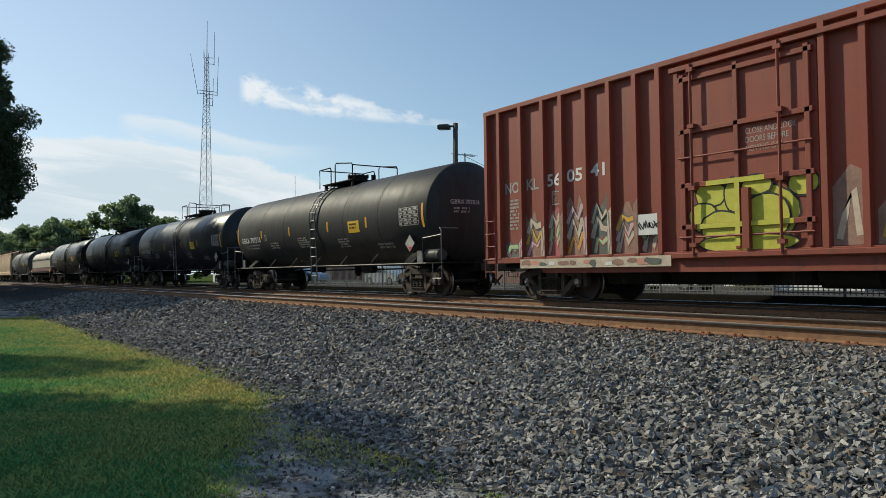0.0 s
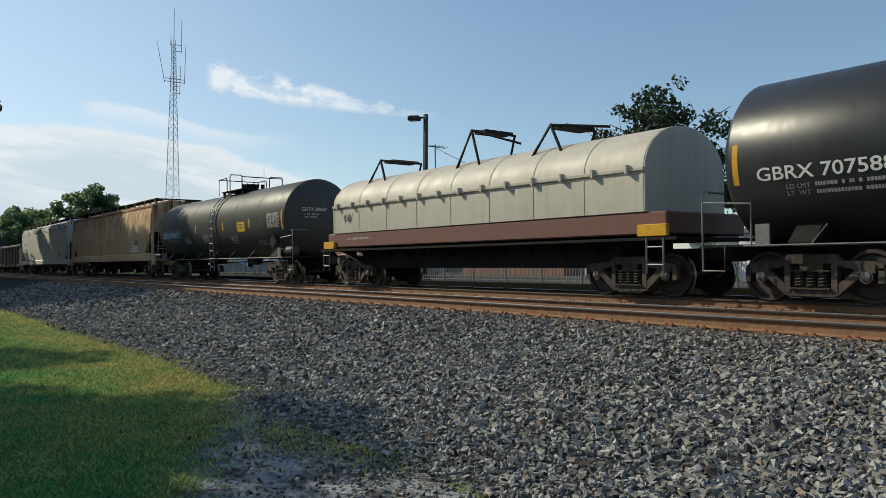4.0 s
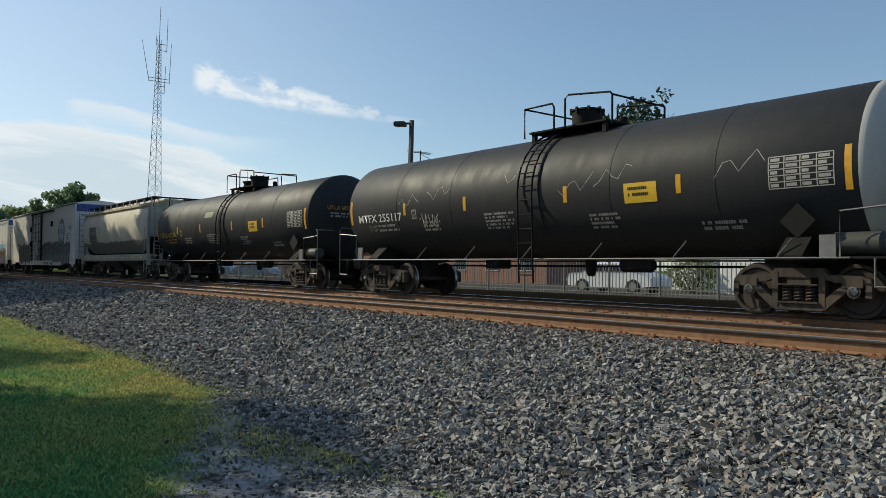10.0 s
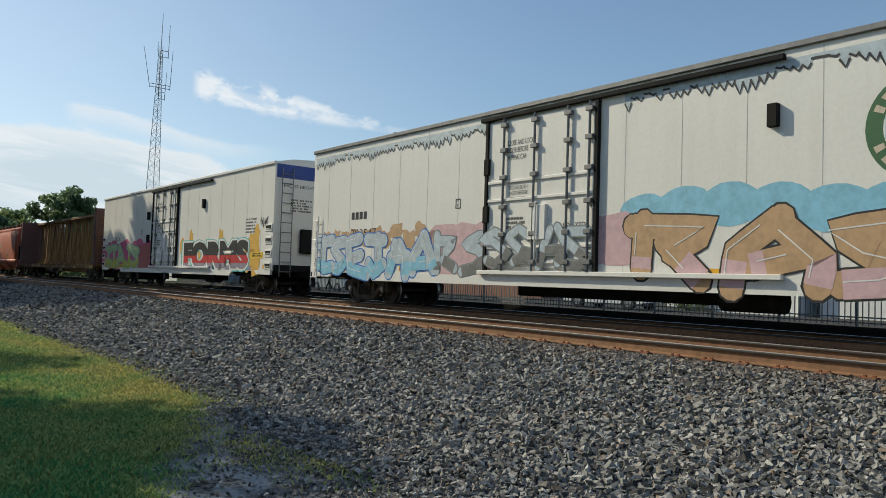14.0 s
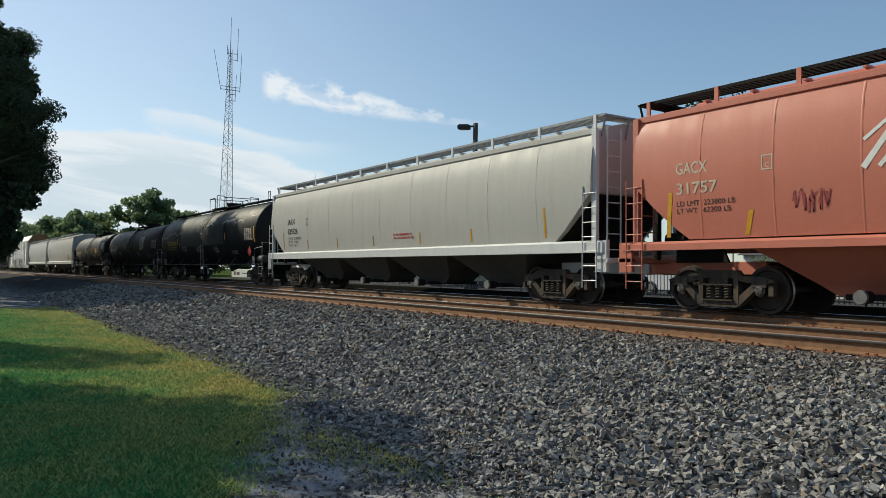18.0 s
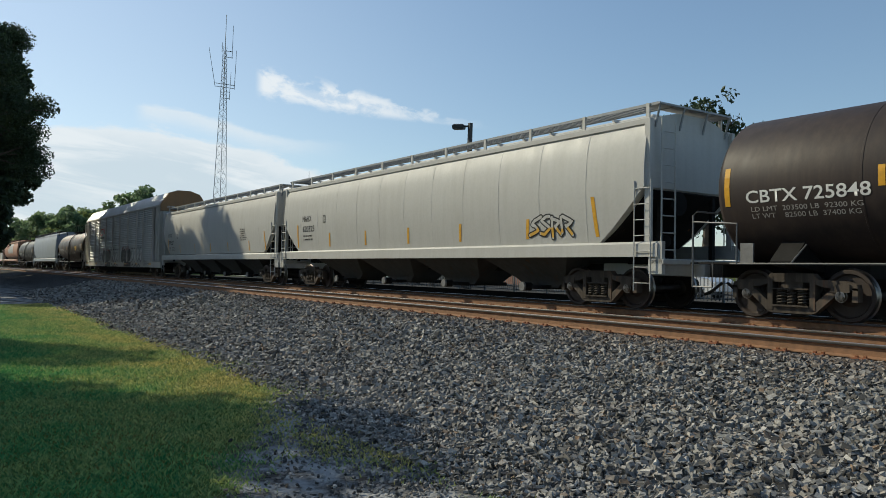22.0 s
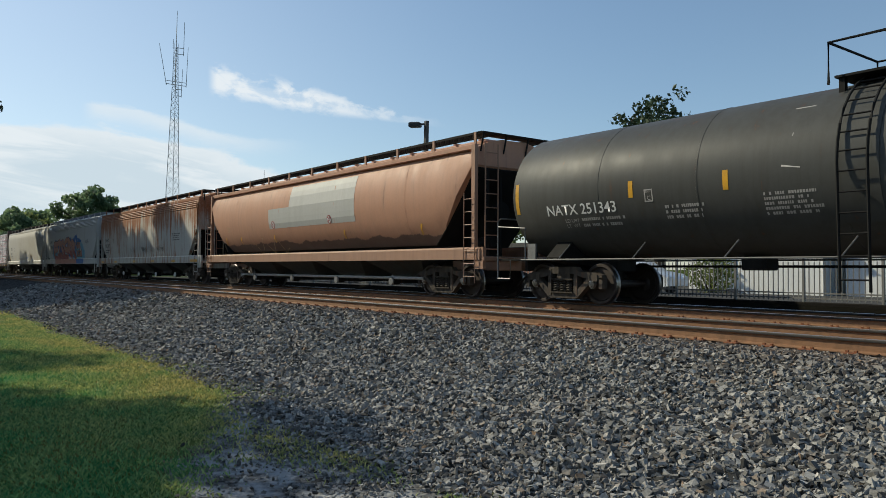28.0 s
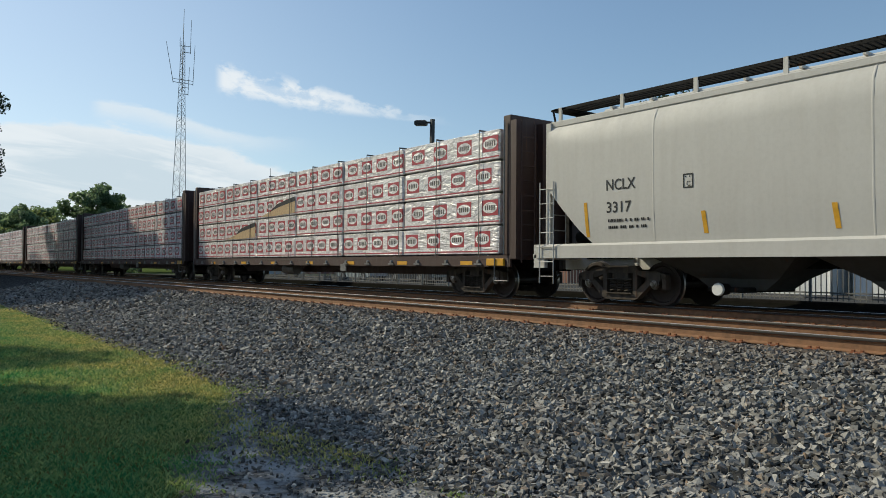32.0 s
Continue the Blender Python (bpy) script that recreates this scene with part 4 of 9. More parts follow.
    table_print(car, half - 1.5, half - 0.42, 2.18, 2.72, surf)
    if placard:
        decal(car, "notice_panel", rect(2.98, 3.76, 2.12, 2.52, 3), "lemon", surf, 0.006, "yellow notice panel with two lines of print")
        bars(car, 3.08, 2.2, 0.6, 0.24, 2, "ink", surf, seed, 0.010)
    # hazard placard holder, a square on its corner
    q = [(half - 1.02, 1.33), (half - 0.72, 1.62), (half - 1.02, 1.92), (half - 1.32, 1.62)]
    ph = Shape()
    ph.prism(q, "y", -1.47, -1.44)
    part("placard_holder", ph, "under", car, "diamond placard holder")
    letters(car, mark + " " + number, -0.95, 2.75, 0.13, ink, lambda a, h, lift: (half + 0.5 * max(0.0, 1 - ((a * a + (h - cz) ** 2) / (r * r)) ** 1.3) ** 0.8 + 0.02, a, h), wide=1.0)
    bars(car, -0.85, 2.45, 0.7, 0.2, 2, "off", lambda a, h, lift: (half + 0.5 * max(0.0, 1 - ((a * a + (h - cz) ** 2) / (r * r)) ** 1.3) ** 0.8 + 0.02, a, h), seed)
    return car, half, surf


# ---- covered hoppers


def hopper_side(prof):
    hs, ys = [p[1] for p in prof], [p[0] for p in prof]
    return lambda x, h, lift: (x, -lerp(h, hs, ys) - lift, h)


CURVED = [(1.44, 1.45), (1.50, 1.9), (1.55, 2.5), (1.55, 3.0), (1.51, 3.5), (1.44, 3.85), (1.36, 4.02)]
STEEP = [(1.47, 1.3), (1.52, 1.8), (1.54, 2.6), (1.54, 3.5), (1.52, 3.8), (1.44, 4.0), (1.36, 4.06)]
ROUND = [(1.05, 1.45), (1.38, 1.9), (1.53, 2.5), (1.55, 3.0), (1.48, 3.45), (1.36, 3.8), (1.28, 3.95)]


def hopper_car(front, rear, label, material, marks, ink="ink", bays=4, prof=CURVED, cut=1.35, cut_top=2.62, sill=(1.0, 1.42), seams=11, walk_mat="under", sill_mat=None, mark_x=1.15, mark_h=2.62,
               number_h=2.2, tall=0.24, end_mat=None, bay_mat="under", flutes=False, seed=0, mark_w=None, print_rows=None):
    car, half = car_thing("covered_hopper_car", label, front, rear)
    surf = hopper_side(prof)
    sill_mat = sill_mat or material
    low, eave = prof[0][1], prof[-1][1]
    crown = eave + 0.28
    roof = [(0.9, eave + 0.18), (0.45, crown)]
    s, rings = Shape(), []
    hs, ys = [p[1] for p in prof], [p[0] for p in prof]
    for x in (-half, -half + cut * 0.35, -half + cut * 0.7, -half + cut, 0, half - cut, half - cut * 0.7, half - cut * 0.35, half):
        f = max(0.0, (abs(x) - (half - cut)) / cut)
        z0 = low + (cut_top - low) * f ** 1.15
        side = [(lerp(z0 + (eave - z0) * k / 9, hs, ys), z0 + (eave - z0) * k / 9) for k in range(10)] + roof
        rings.append([(x, -y, z) for y, z in side] + [(x, y, z) for y, z in reversed(side)])
    s.rings(rings)
    body = part("hopper_body", s, material, car)
    # weld seams down the side sheets
    for k in range(seams):
        x = -half + 0.9 + (2 * half - 1.8) * (k + 0.5) / seams
        f = max(0.0, (abs(x) - (half - cut)) / cut)
        z0 = low + (cut_top - low) * f
        w = Shape()
        hts = [z0 + (eave - z0) * q / 10 for q in range(11)]
        w.rings([[surf(x - 0.02, h, 0.001), surf(x - 0.01, h, 0.004), surf(x + 0.01, h, 0.004), surf(x + 0.02, h, 0.001)] for h in hts], closed=False)
        part("weld_seam", w, material, car)
    if flutes:
        for q in range(4):
            fl = Shape()
            h = eave - 0.42 + 0.1 * q
            fl.rings([[surf(x, h - 0.035, 0.0), surf(x, h - 0.012, 0.03), surf(x, h + 0.012, 0.03), surf(x, h + 0.035, 0.0)] for x in (-half + 0.1, half - 0.1)], closed=False)
            part("roof_flute", fl, material, car)
    # top chord, side sills, end posts
    for y in (-1, 1):
        c = Shape()
        c.cbox(-half - 0.02, half + 0.02, min(y * 1.30, y * 1.42), max(y * 1.30, y * 1.42), eave - 0.06, eave + 0.08, 0.015)
        part("top_chord", c, material, car)
        c = Shape()
        c.prism([(y * 1.40, sill[0]), (y * 1.53, sill[0]), (y * 1.53, sill[1] - 0.05), (y * 1.47, sill[1]), (y * 1.40, sill[1])], "x", -half - 0.35, half + 0.35)
        part("side_sill", c, sill_mat, car)
        for k in (-1, 1):
            c = Shape()
            x = k * (half + 0.02)
            c.prism([(x - 0.07, y * 1.47), (x + 0.07, y * 1.47), (x + 0.07, y * 1.36), (x - 0.07, y * 1.36)], "z", sill[1] - 0.1, eave + 0.05)
            part("end_post", c, end_mat or sill_mat, car)
    for k in (-1, 1):
        e = Shape()
        x = k * (half + 0.1)
        e.cbox(min(x, k * (half + 0.5)), max(x, k * (half + 0.5)), -1.5, 1.5, 0.98, 1.1, 0.02)
        e.box(min(x, k * (half + 0.45)), max(x, k * (half + 0.45)), -1.5, -1.40, 0.78, sill[1])
        e.cbox(min(k * (half - 2.3), k * (half + 0.6)), max(k * (half - 2.3), k * (half + 0.6)), -0.3, 0.3, 0.74, 1.02, 0.02)
        part("end_platform", e, sill_mat, car)
        # two added dark sheets stand in for shade in the open end triangle
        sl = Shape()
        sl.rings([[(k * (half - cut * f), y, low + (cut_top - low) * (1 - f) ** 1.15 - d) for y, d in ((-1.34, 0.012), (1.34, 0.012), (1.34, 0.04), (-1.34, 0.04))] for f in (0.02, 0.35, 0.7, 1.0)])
        part("slope_shade_sheet", sl, "under", car, "dark overlay under the end slope, standing in for its shade")
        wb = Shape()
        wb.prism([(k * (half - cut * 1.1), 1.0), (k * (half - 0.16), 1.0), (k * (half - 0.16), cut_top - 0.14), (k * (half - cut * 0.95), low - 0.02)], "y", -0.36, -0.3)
        part("end_shade_plate", wb, "under", car, "added dark plate behind the end ladder, standing in for shade")
        # end braces and the brake gear behind the ladder
        for y in (-0.9, 0.9):
            b = Shape()
            b.box(k * (half - 0.1) - 0.05, k * (half - 0.1) + 0.05, y - 0.05, y + 0.05, 1.05, cut_top + 0.1)
            part("end_brace", b, "under", car)
        b = Shape()
        b.lathe([(-0.25, 0.14), (0.25, 0.14)], "x", (k * (half - 0.4), -0.6, 1.5), 12)
        part("brake_cylinder", b, "under", car)
        b = Shape()
        b.lathe([(0.02, 0.2), (0.06, 0.26), (0.08, 0.26)], "x", (k * (half + 0.05) + (0 if k > 0 else -0.1), -0.55, 2.3), 16)
        part("brake_wheel", b, "under", car)
        for y in (-1.5, 1.5):
            part("side_ladder", ladder(k * (half - 0.02), y - (0.06 if y < 0 else -0.06), 0.42, 2.75, 0.44, 7, 0.014), sill_mat, car, "steel corner ladder")
        part("end_ladder", ladder_end(k * (half + 0.16), -0.95, 1.1, eave + 0.1), sill_mat, car, "end ladder up to the roof walk")
    # roof: hatch trough, walks on both sides with their posts
    h = Shape()
    h.cbox(-half + 0.7, half - 0.7, -0.42, 0.42, crown - 0.05, crown + 0.12, 0.04)
    for k in range(int(half * 2 / 1.1)):
        x = -half + 1.0 + 1.1 * k
        if x < half - 0.8:
            h.box(x - 0.03, x + 0.03, -0.5, 0.5, crown + 0.10, crown + 0.16)
    part("hatch_trough", h, material, car, "long roof hatch trough with clamps")
    for y in (-0.98, 0.98):
        g = Shape()
        y0, y1 = y - 0.27, y + 0.27
        wz = eave + 0.42
        g.box(-half - 0.1, half + 0.1, y0, y0 + 0.03, wz - 0.06, wz)
        g.box(-half - 0.1, half + 0.1, y1 - 0.03, y1, wz - 0.06, wz)
        for q in range(6):
            yy = y0 + 0.06 + 0.084 * q
            g.box(-half - 0.1, half + 0.1, yy - 0.007, yy + 0.007, wz - 0.03, wz - 0.005)
        n = int(half * 2 / 0.12)
        for q in range(n):
            x = -half + 2 * half * (q + 0.5) / n
            g.box(x - 0.008, x + 0.008, y0, y1, wz - 0.035, wz - 0.012)
        part("roof_walk", g, walk_mat, car, "open grating roof walk")
        n = 11
        for q in range(n):
            x = -half + 0.15 + (2 * half - 0.3) * q / (n - 1)
            p = Shape()
            yo = y - 0.27 if y < 0 else y + 0.27
            p.prism([(x - 0.045, yo - 0.02), (x + 0.045, yo - 0.02), (x + 0.045, yo + 0.02), (x - 0.045, yo + 0.02)], "z", eave + 0.02, wz)
            part("walk_post", p, sill_mat, car)
    for k in (-1, 1):
        ew = Shape()
        ew.box(min(k * (half - 0.3), k * (half + 0.16)), max(k * (half - 0.3), k * (half + 0.16)), -1.25, 1.25, eave + 0.37, eave + 0.41)
        for y in (-1.2, -0.4, 0.4, 1.2):
            ew.tube([(k * (half + 0.13), y, eave + 0.38), (k * half, y, eave - 0.1)], 0.025)
        part("end_walk", ew, walk_mat, car)
    # discharge bays below, with outlet gates and round caps
    span = (2 * half - 5.0) / bays
    for q in range(bays):
        x = -half + 2.5 + span * (q + 0.5)
        bay, rr = Shape(), []
        for z, hx, hy in ((0.38, span * 0.17, 0.5), (0.60, span * 0.26, 0.56), (sill[0] + 0.15, span * 0.52, 1.38)):
            rr.append([(x - hx, -hy, z), (x + hx, -hy, z), (x + hx, hy, z), (x - hx, hy, z)])
        bay.rings(rr)
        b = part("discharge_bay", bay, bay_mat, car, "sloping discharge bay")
        gate = Shape()
        gate.cbox(x - 0.38, x + 0.38, -0.95, 0.95, 0.34, 0.44, 0.02)
        gate.lathe([(-1.15, 0.11), (-0.9, 0.11)], "y", (x, 0, 0.40), 12)
        part("outlet_gate", gate, "under", b)
        cap = Shape()
        cap.lathe([(-1.20, 0.02), (-1.20, 0.115), (-1.15, 0.125)], "y", (x, 0, 0.40), 16)
        part("outlet_cap", cap, "white" if seed % 2 == 0 else "steel", b, "round outlet cap")
    cs = Shape()
    cs.box(-half + 1.8, half - 1.8, -0.2, 0.2, 0.8, 1.0)
    part("centre_sill", cs, "under", car)
    running_gear(car, half - 1.75, half + 0.62)
    mark, number = marks
    if mark:
        letters(car, mark, -half + mark_x, mark_h, tall, ink, surf, wide=mark_w or tall * 3.4, bold=0.005)
        letters(car, number, -half + mark_x, number_h, tall, ink, surf, wide=(mark_w or tall * 3.4) * (1.3 if len(number) > 4 else 0.85), bold=0.005)
        if print_rows:
            letters(car, print_rows, -half + mark_x, number_h - 0.24, 0.1, "ink", surf, wide=1.35)
        else:
            bars(car, -half + mark_x + 0.05, number_h - 0.42, 1.1, 0.28, 2, ink, surf, seed)
        boxed(car, -half + mark_x + 1.9, mark_h - 0.1, 0.22, surf, ink)
    return car, half, surf


def ladder_end(x, y, z0, z1):
    s = Shape()
    for k in (-0.22, 0.22):
        s.tube([(x, y + k, z0), (x, y + k, z1)], 0.02)
    for k in range(int((z1 - z0) / 0.36)):
        s.tube([(x, y - 0.22, z0 + 0.2 + 0.36 * k), (x, y + 0.22, z0 + 0.2 + 0.36 * k)], 0.016)
    return s


# ---- house cars


def house_body(half, y, z0, z1, peak, roof_over=0.03):
    s = Shape()
    out = [(-y, z0), (-y, z1), (-y * 0.55, z1 + peak * 0.72), (0, z1 + peak), (y * 0.55, z1 + peak * 0.72), (y, z1), (y, z0)]
    s.prism(out, "x", -half, half)
    return s


def box_car(front, rear):
    car, half = car_thing("boxcar", "faded red ribbed steel boxcar sprayed with yellow and cream lettering", front, rear)
    Y = 1.42
    surf = flat_side(Y)
    part("body", house_body(half, Y, 0.95, 4.9, 0.18), "box_red", car)
    sk = Shape()
    sk.prism([(-half + 1.9, 0.97), (-half + 2.15, 0.68), (half - 2.15, 0.68), (half - 1.9, 0.97)], "y", -1.46, -1.40)
    part("side_sill", sk, "box_red", car)
    ch = Shape()
    ch.cbox(-half - 0.03, half + 0.03, -1.54, -1.38, 4.82, 4.95, 0.02)
    part("top_chord", ch, "box_red", car)
    bs = Shape()
    bs.cbox(-half, half, -1.53, -1.41, 0.93, 1.08, 0.01)
    part("bottom_chord", bs, "box_red", car)
    rib_at = [-half + 0.06, -7.11, -6.27, -5.46, -4.83, -4.07, -3.35, -2.62, -2.01, 1.36, 2.02, 2.75, 3.5, 4.3, 5.1, 5.9, 6.9, half - 0.06]

    def rib():
        s = Shape()
        s.prism([(-0.07, -Y), (-0.055, -Y - 0.125), (0.055, -Y - 0.125), (0.07, -Y)], "z", 1.05, 4.84)
        return s.mesh("side_post")

    for x in rib_at:
        part("side_post", shared("box_rib", rib), "box_red", car, at=Matrix.Translation((x, 0, 0)))
    # plug door with its frame, rails, rods and latch bars
    d = Shape()
    d.cbox(-1.55, 1.25, -Y - 0.06, -Y + 0.02, 1.05, 4.62, 0.01)
    door = part("plug_door", d, "box_red", car, "red plug door with rods and a sprayed yellow piece")
    for z in (1.55, 2.36, 3.42, 4.45):
        q = Shape()
        q.cbox(-1.5, 1.2, -Y - 0.13, -Y - 0.05, z - 0.05, z + 0.05, 0.01)
        part("door_rail", q, "box_red", door)
    for x in (-1.18, 0.62):
        q = Shape()
        q.tube([(x, -Y - 0.17, 1.0), (x, -Y - 0.17, 4.72)], 0.028)
        for z in (1.2, 2.3, 3.5, 4.6):
            q.box(x - 0.07, x + 0.07, -Y - 0.2, -Y - 0.05, z - 0.04, z + 0.04)
        part("door_rod", q, "box_red", door)
    for x in (-0.25, 1.1, -1.42):
        q = Shape()
        q.cbox(x - 0.05, x + 0.05, -Y - 0.13, -Y - 0.05, 1.1, 4.55, 0.01)
        part("door_post", q, "box_red", door)
    q = Shape()
    for z in (1.35, 2.9):
        q.tube([(-1.5, -Y - 0.15, z), (1.2, -Y - 0.15, z)], 0.02)
    q.box(-0.12, 0.02, -Y - 0.2, -Y - 0.1, 1.1, 2.2)
    part("latch_bar", q, "box_red", door)
    for z, x1 in ((4.68, 4.0), (1.0, 4.0)):
        q = Shape()
        q.cbox(-1.7, x1, -Y - 0.16, -Y - 0.04, z - 0.05, z + 0.05, 0.01)
        part("door_track", q, "box_red", car)
    for k in (-1, 1):
        part("side_ladder", ladder(k * (half - 0.22), -Y - 0.12, 0.55, 2.2, 0.42, 5), "box_red", car, "corner ladder")
        part("end_ladder", ladder_end(k * (half + 0.1), -1.1, 0.9, 4.6), "box_red", car)
        f = Shape()
        f.cbox(min(k * 4.0, k * (half + 0.5)), max(k * 4.0, k * (half + 0.5)), -0.3, 0.3, 0.72, 0.98, 0.02)
        part("draft_sill", f, "under", car)
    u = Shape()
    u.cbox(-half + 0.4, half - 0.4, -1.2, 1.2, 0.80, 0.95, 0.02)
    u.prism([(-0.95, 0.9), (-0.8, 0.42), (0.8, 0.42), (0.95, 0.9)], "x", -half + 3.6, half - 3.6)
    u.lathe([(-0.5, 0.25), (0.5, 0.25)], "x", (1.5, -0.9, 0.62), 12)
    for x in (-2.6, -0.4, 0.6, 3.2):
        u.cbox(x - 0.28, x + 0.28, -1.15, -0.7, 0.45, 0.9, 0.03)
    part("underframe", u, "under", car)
    running_gear(car, half - 2.0, half + 0.7)
    letters(car, "NO", -6.98, 2.72, 0.26, "off", surf, wide=0.55, bold=0.008)
    letters(car, "KL", -6.16, 2.74, 0.26, "off", surf, wide=0.45, bold=0.008)
    letters(car, "56", -5.42, 2.76, 0.28, "white", surf, wide=0.48, bold=0.008)
    letters(car, "05", -4.74, 2.80, 0.28, "white", surf, wide=0.5, bold=0.008)
    letters(car, "41", -3.98, 2.84, 0.28, "white", surf, wide=0.42, bold=0.008)
    letters(car, "CLOSE AND LOCK\nDOORS BEFORE\nMOVING CAR", -0.1, 3.18, 0.11, "off", surf, wide=0.98, lift=0.066)
    boxed(car, -5.25, 2.3, 0.26, surf, "off", "F")
    bars(car, -6.8, 1.75, 0.45, 0.8, 9, "off", surf, 2)
    # old sprayed work, over the sheets in each bay and over the faces of the posts
    proud = flat_side(Y + 0.125)
    rng = random.Random(12)
    cream_words = [("cream", 0.13), ("pinkish", 0.11), ("cream", 0.09), ("amber", 0.1), ("mint", 0.1), ("cream", 0.14)]
    for i, x in enumerate((-6.68, -5.86, -5.14, -4.45, -3.71, -2.98, -2.31)):
        wide, top = (0.3, 0.33, 0.24, 0.3, 0.28, 0.29, 0.23)[i], (1.45, 2.1, 2.25, 2.35, 2.3, 2.0, 1.7)[i]
        edge = [(x + wide * (q / 3 - 1), top + rng.uniform(-0.3, 0.2)) for q in range(7)]
        decal(car, "sprayed_cloud", [[(x - wide, 1.08), (x + wide, 1.08)] + edge[::-1]], ("sage", "dusty", "rose", "dusty", "sage", "dusty", "dusty")[i], surf, 0.004, "faded sprayed colour")
        for j in range(3):
            shade, w = cream_words[(i + 2 * j) % 6]
            h = 1.2 + (top - 1.3) * j / 3
            line = [(x - wide * 0.75 + rng.uniform(-0.05, 0.05), h - 0.08), (x - wide * 0.3, h + rng.uniform(0.2, 0.45)), (x + wide * 0.2, h + rng.uniform(-0.05, 0.15)), (x + wide * 0.7, h + rng.uniform(0.1, 0.5))]
            line = [(px, min(ph, top - 0.1)) for px, ph in line]
            decal(car, "sprayed_outline", ribbon(line, w + 0.06), "sage" if j else "brick", surf, 0.007 + 0.006 * j, "dark sprayed outline")
            decal(car, "sprayed_letters", ribbon(line, w), shade, surf, 0.010 + 0.006 * j, "pale sprayed letter strokes")
    for i, x in enumerate((-6.27, -5.46, -4.83, -4.07, -3.35, -2.62)):
        top = 1.55 + 0.13 * (i % 3) + 0.14 * min(i, 3)
        decal(car, "sprayed_cloud", [[(x - 0.054, 1.09), (x + 0.054, 1.09), (x + 0.054, top), (x - 0.054, top - 0.12)]], ("pinkish", "cream", "dusty")[i % 3], proud, 0.003, "pale sprayed colour on the post")
        decal(car, "sprayed_outline", ribbon([(x - 0.03, 1.1), (x + 0.03, 1.35), (x - 0.02, top - 0.1)], 0.03), "dusty", proud, 0.006, "sprayed outline")
    foot = flat_side(1.535)
    decal(car, "sprayed_foot", rect(-6.3, -1.75, 0.80, 1.02), "cream", foot, 0.003, "pale sprayed colour along the sill")
    for k in range(13):
        x = -6.1 + 0.33 * k + rng.uniform(-0.1, 0.1)
        decal(car, "sprayed_letters", [blob(rng, x, 0.90 + rng.uniform(-0.02, 0.03), rng.uniform(0.07, 0.2), rng.uniform(0.04, 0.07), 12, 0.3)], ("dusty", "salmon", "sage", "white", "dusty")[k % 5], foot, 0.006 + 0.0005 * k)
    decal(car, "repair_patch", rect(-2.62, -2.0, 1.45, 1.88), "white", surf, 0.12, "white sticker panel")
    scrawl(car, -2.58, -2.04, 1.55, 0.2, lambda x, h, lift: (x, -Y - 0.125, h), "ink", 4)
    plate = lambda x, h, lift: (x, -Y - 0.06 - lift, h)
    piece = ((-0.1, 1.68, 0.98, 0.62), (-0.85, 2.15, 0.32, 0.22), (-0.3, 2.1, 0.24, 0.32), (0.98, 2.2, 0.26, 0.2), (-1.02, 1.72, 0.3, 0.26), (-0.62, 1.5, 0.42, 0.3), (0.3, 1.66, 0.42, 0.4), (0.12, 2.24, 0.28, 0.17), (-0.1, 1.2, 0.98, 0.15))
    for k, (x, h, rx, rh) in enumerate(piece):
        decal(car, "sprayed_outline", [blob(random.Random(500 + k), x, h, rx + 0.035, rh + 0.035, 20, 0.04, 2.2)], "ink", plate, 0.004 + 0.004 * k, "black outline of a sprayed bubble letter")
        decal(car, "sprayed_letter", [blob(random.Random(500 + k), x, h, rx, rh, 20, 0.04, 2.2)], "lime", plate, 0.006 + 0.004 * k, "yellow green sprayed bubble letter")
    front = flat_side(Y + 0.13)
    for z, x0, x1 in ((1.55, -1.12, 0.82), (2.36, -0.9, 0.3)):
        decal(car, "sprayed_letter", rect(x0, x1, z - 0.046, z + 0.046), "lime", front, 0.004, "yellow green sprayed over the door rail")
    decal(car, "sprayed_letter", rect(-0.3, -0.2, 1.15, 2.4, 3), "lime", front, 0.006, "yellow green sprayed over the door post")
    for x, top, shade in ((1.68, 2.3, "cream"), (2.4, 1.9, "amber"), (2.95, 2.5, "dusty"), (3.9, 2.3, "cream"), (4.7, 2.1, "amber")):
        decal(car, "sprayed_cloud", [[(x - 0.26, 1.1), (x + 0.26, 1.1), (x + 0.26, top), (x + 0.05, top + 0.12), (x - 0.26, top - 0.25)]], "dusty", surf, 0.004, "faded sprayed colour")
        decal(car, "sprayed_letters", ribbon([(x - 0.15, 1.2), (x - 0.05, 1.6), (x + 0.1, top - 0.3), (x + 0.18, 1.25)], 0.11), shade, surf, 0.008)
    return car


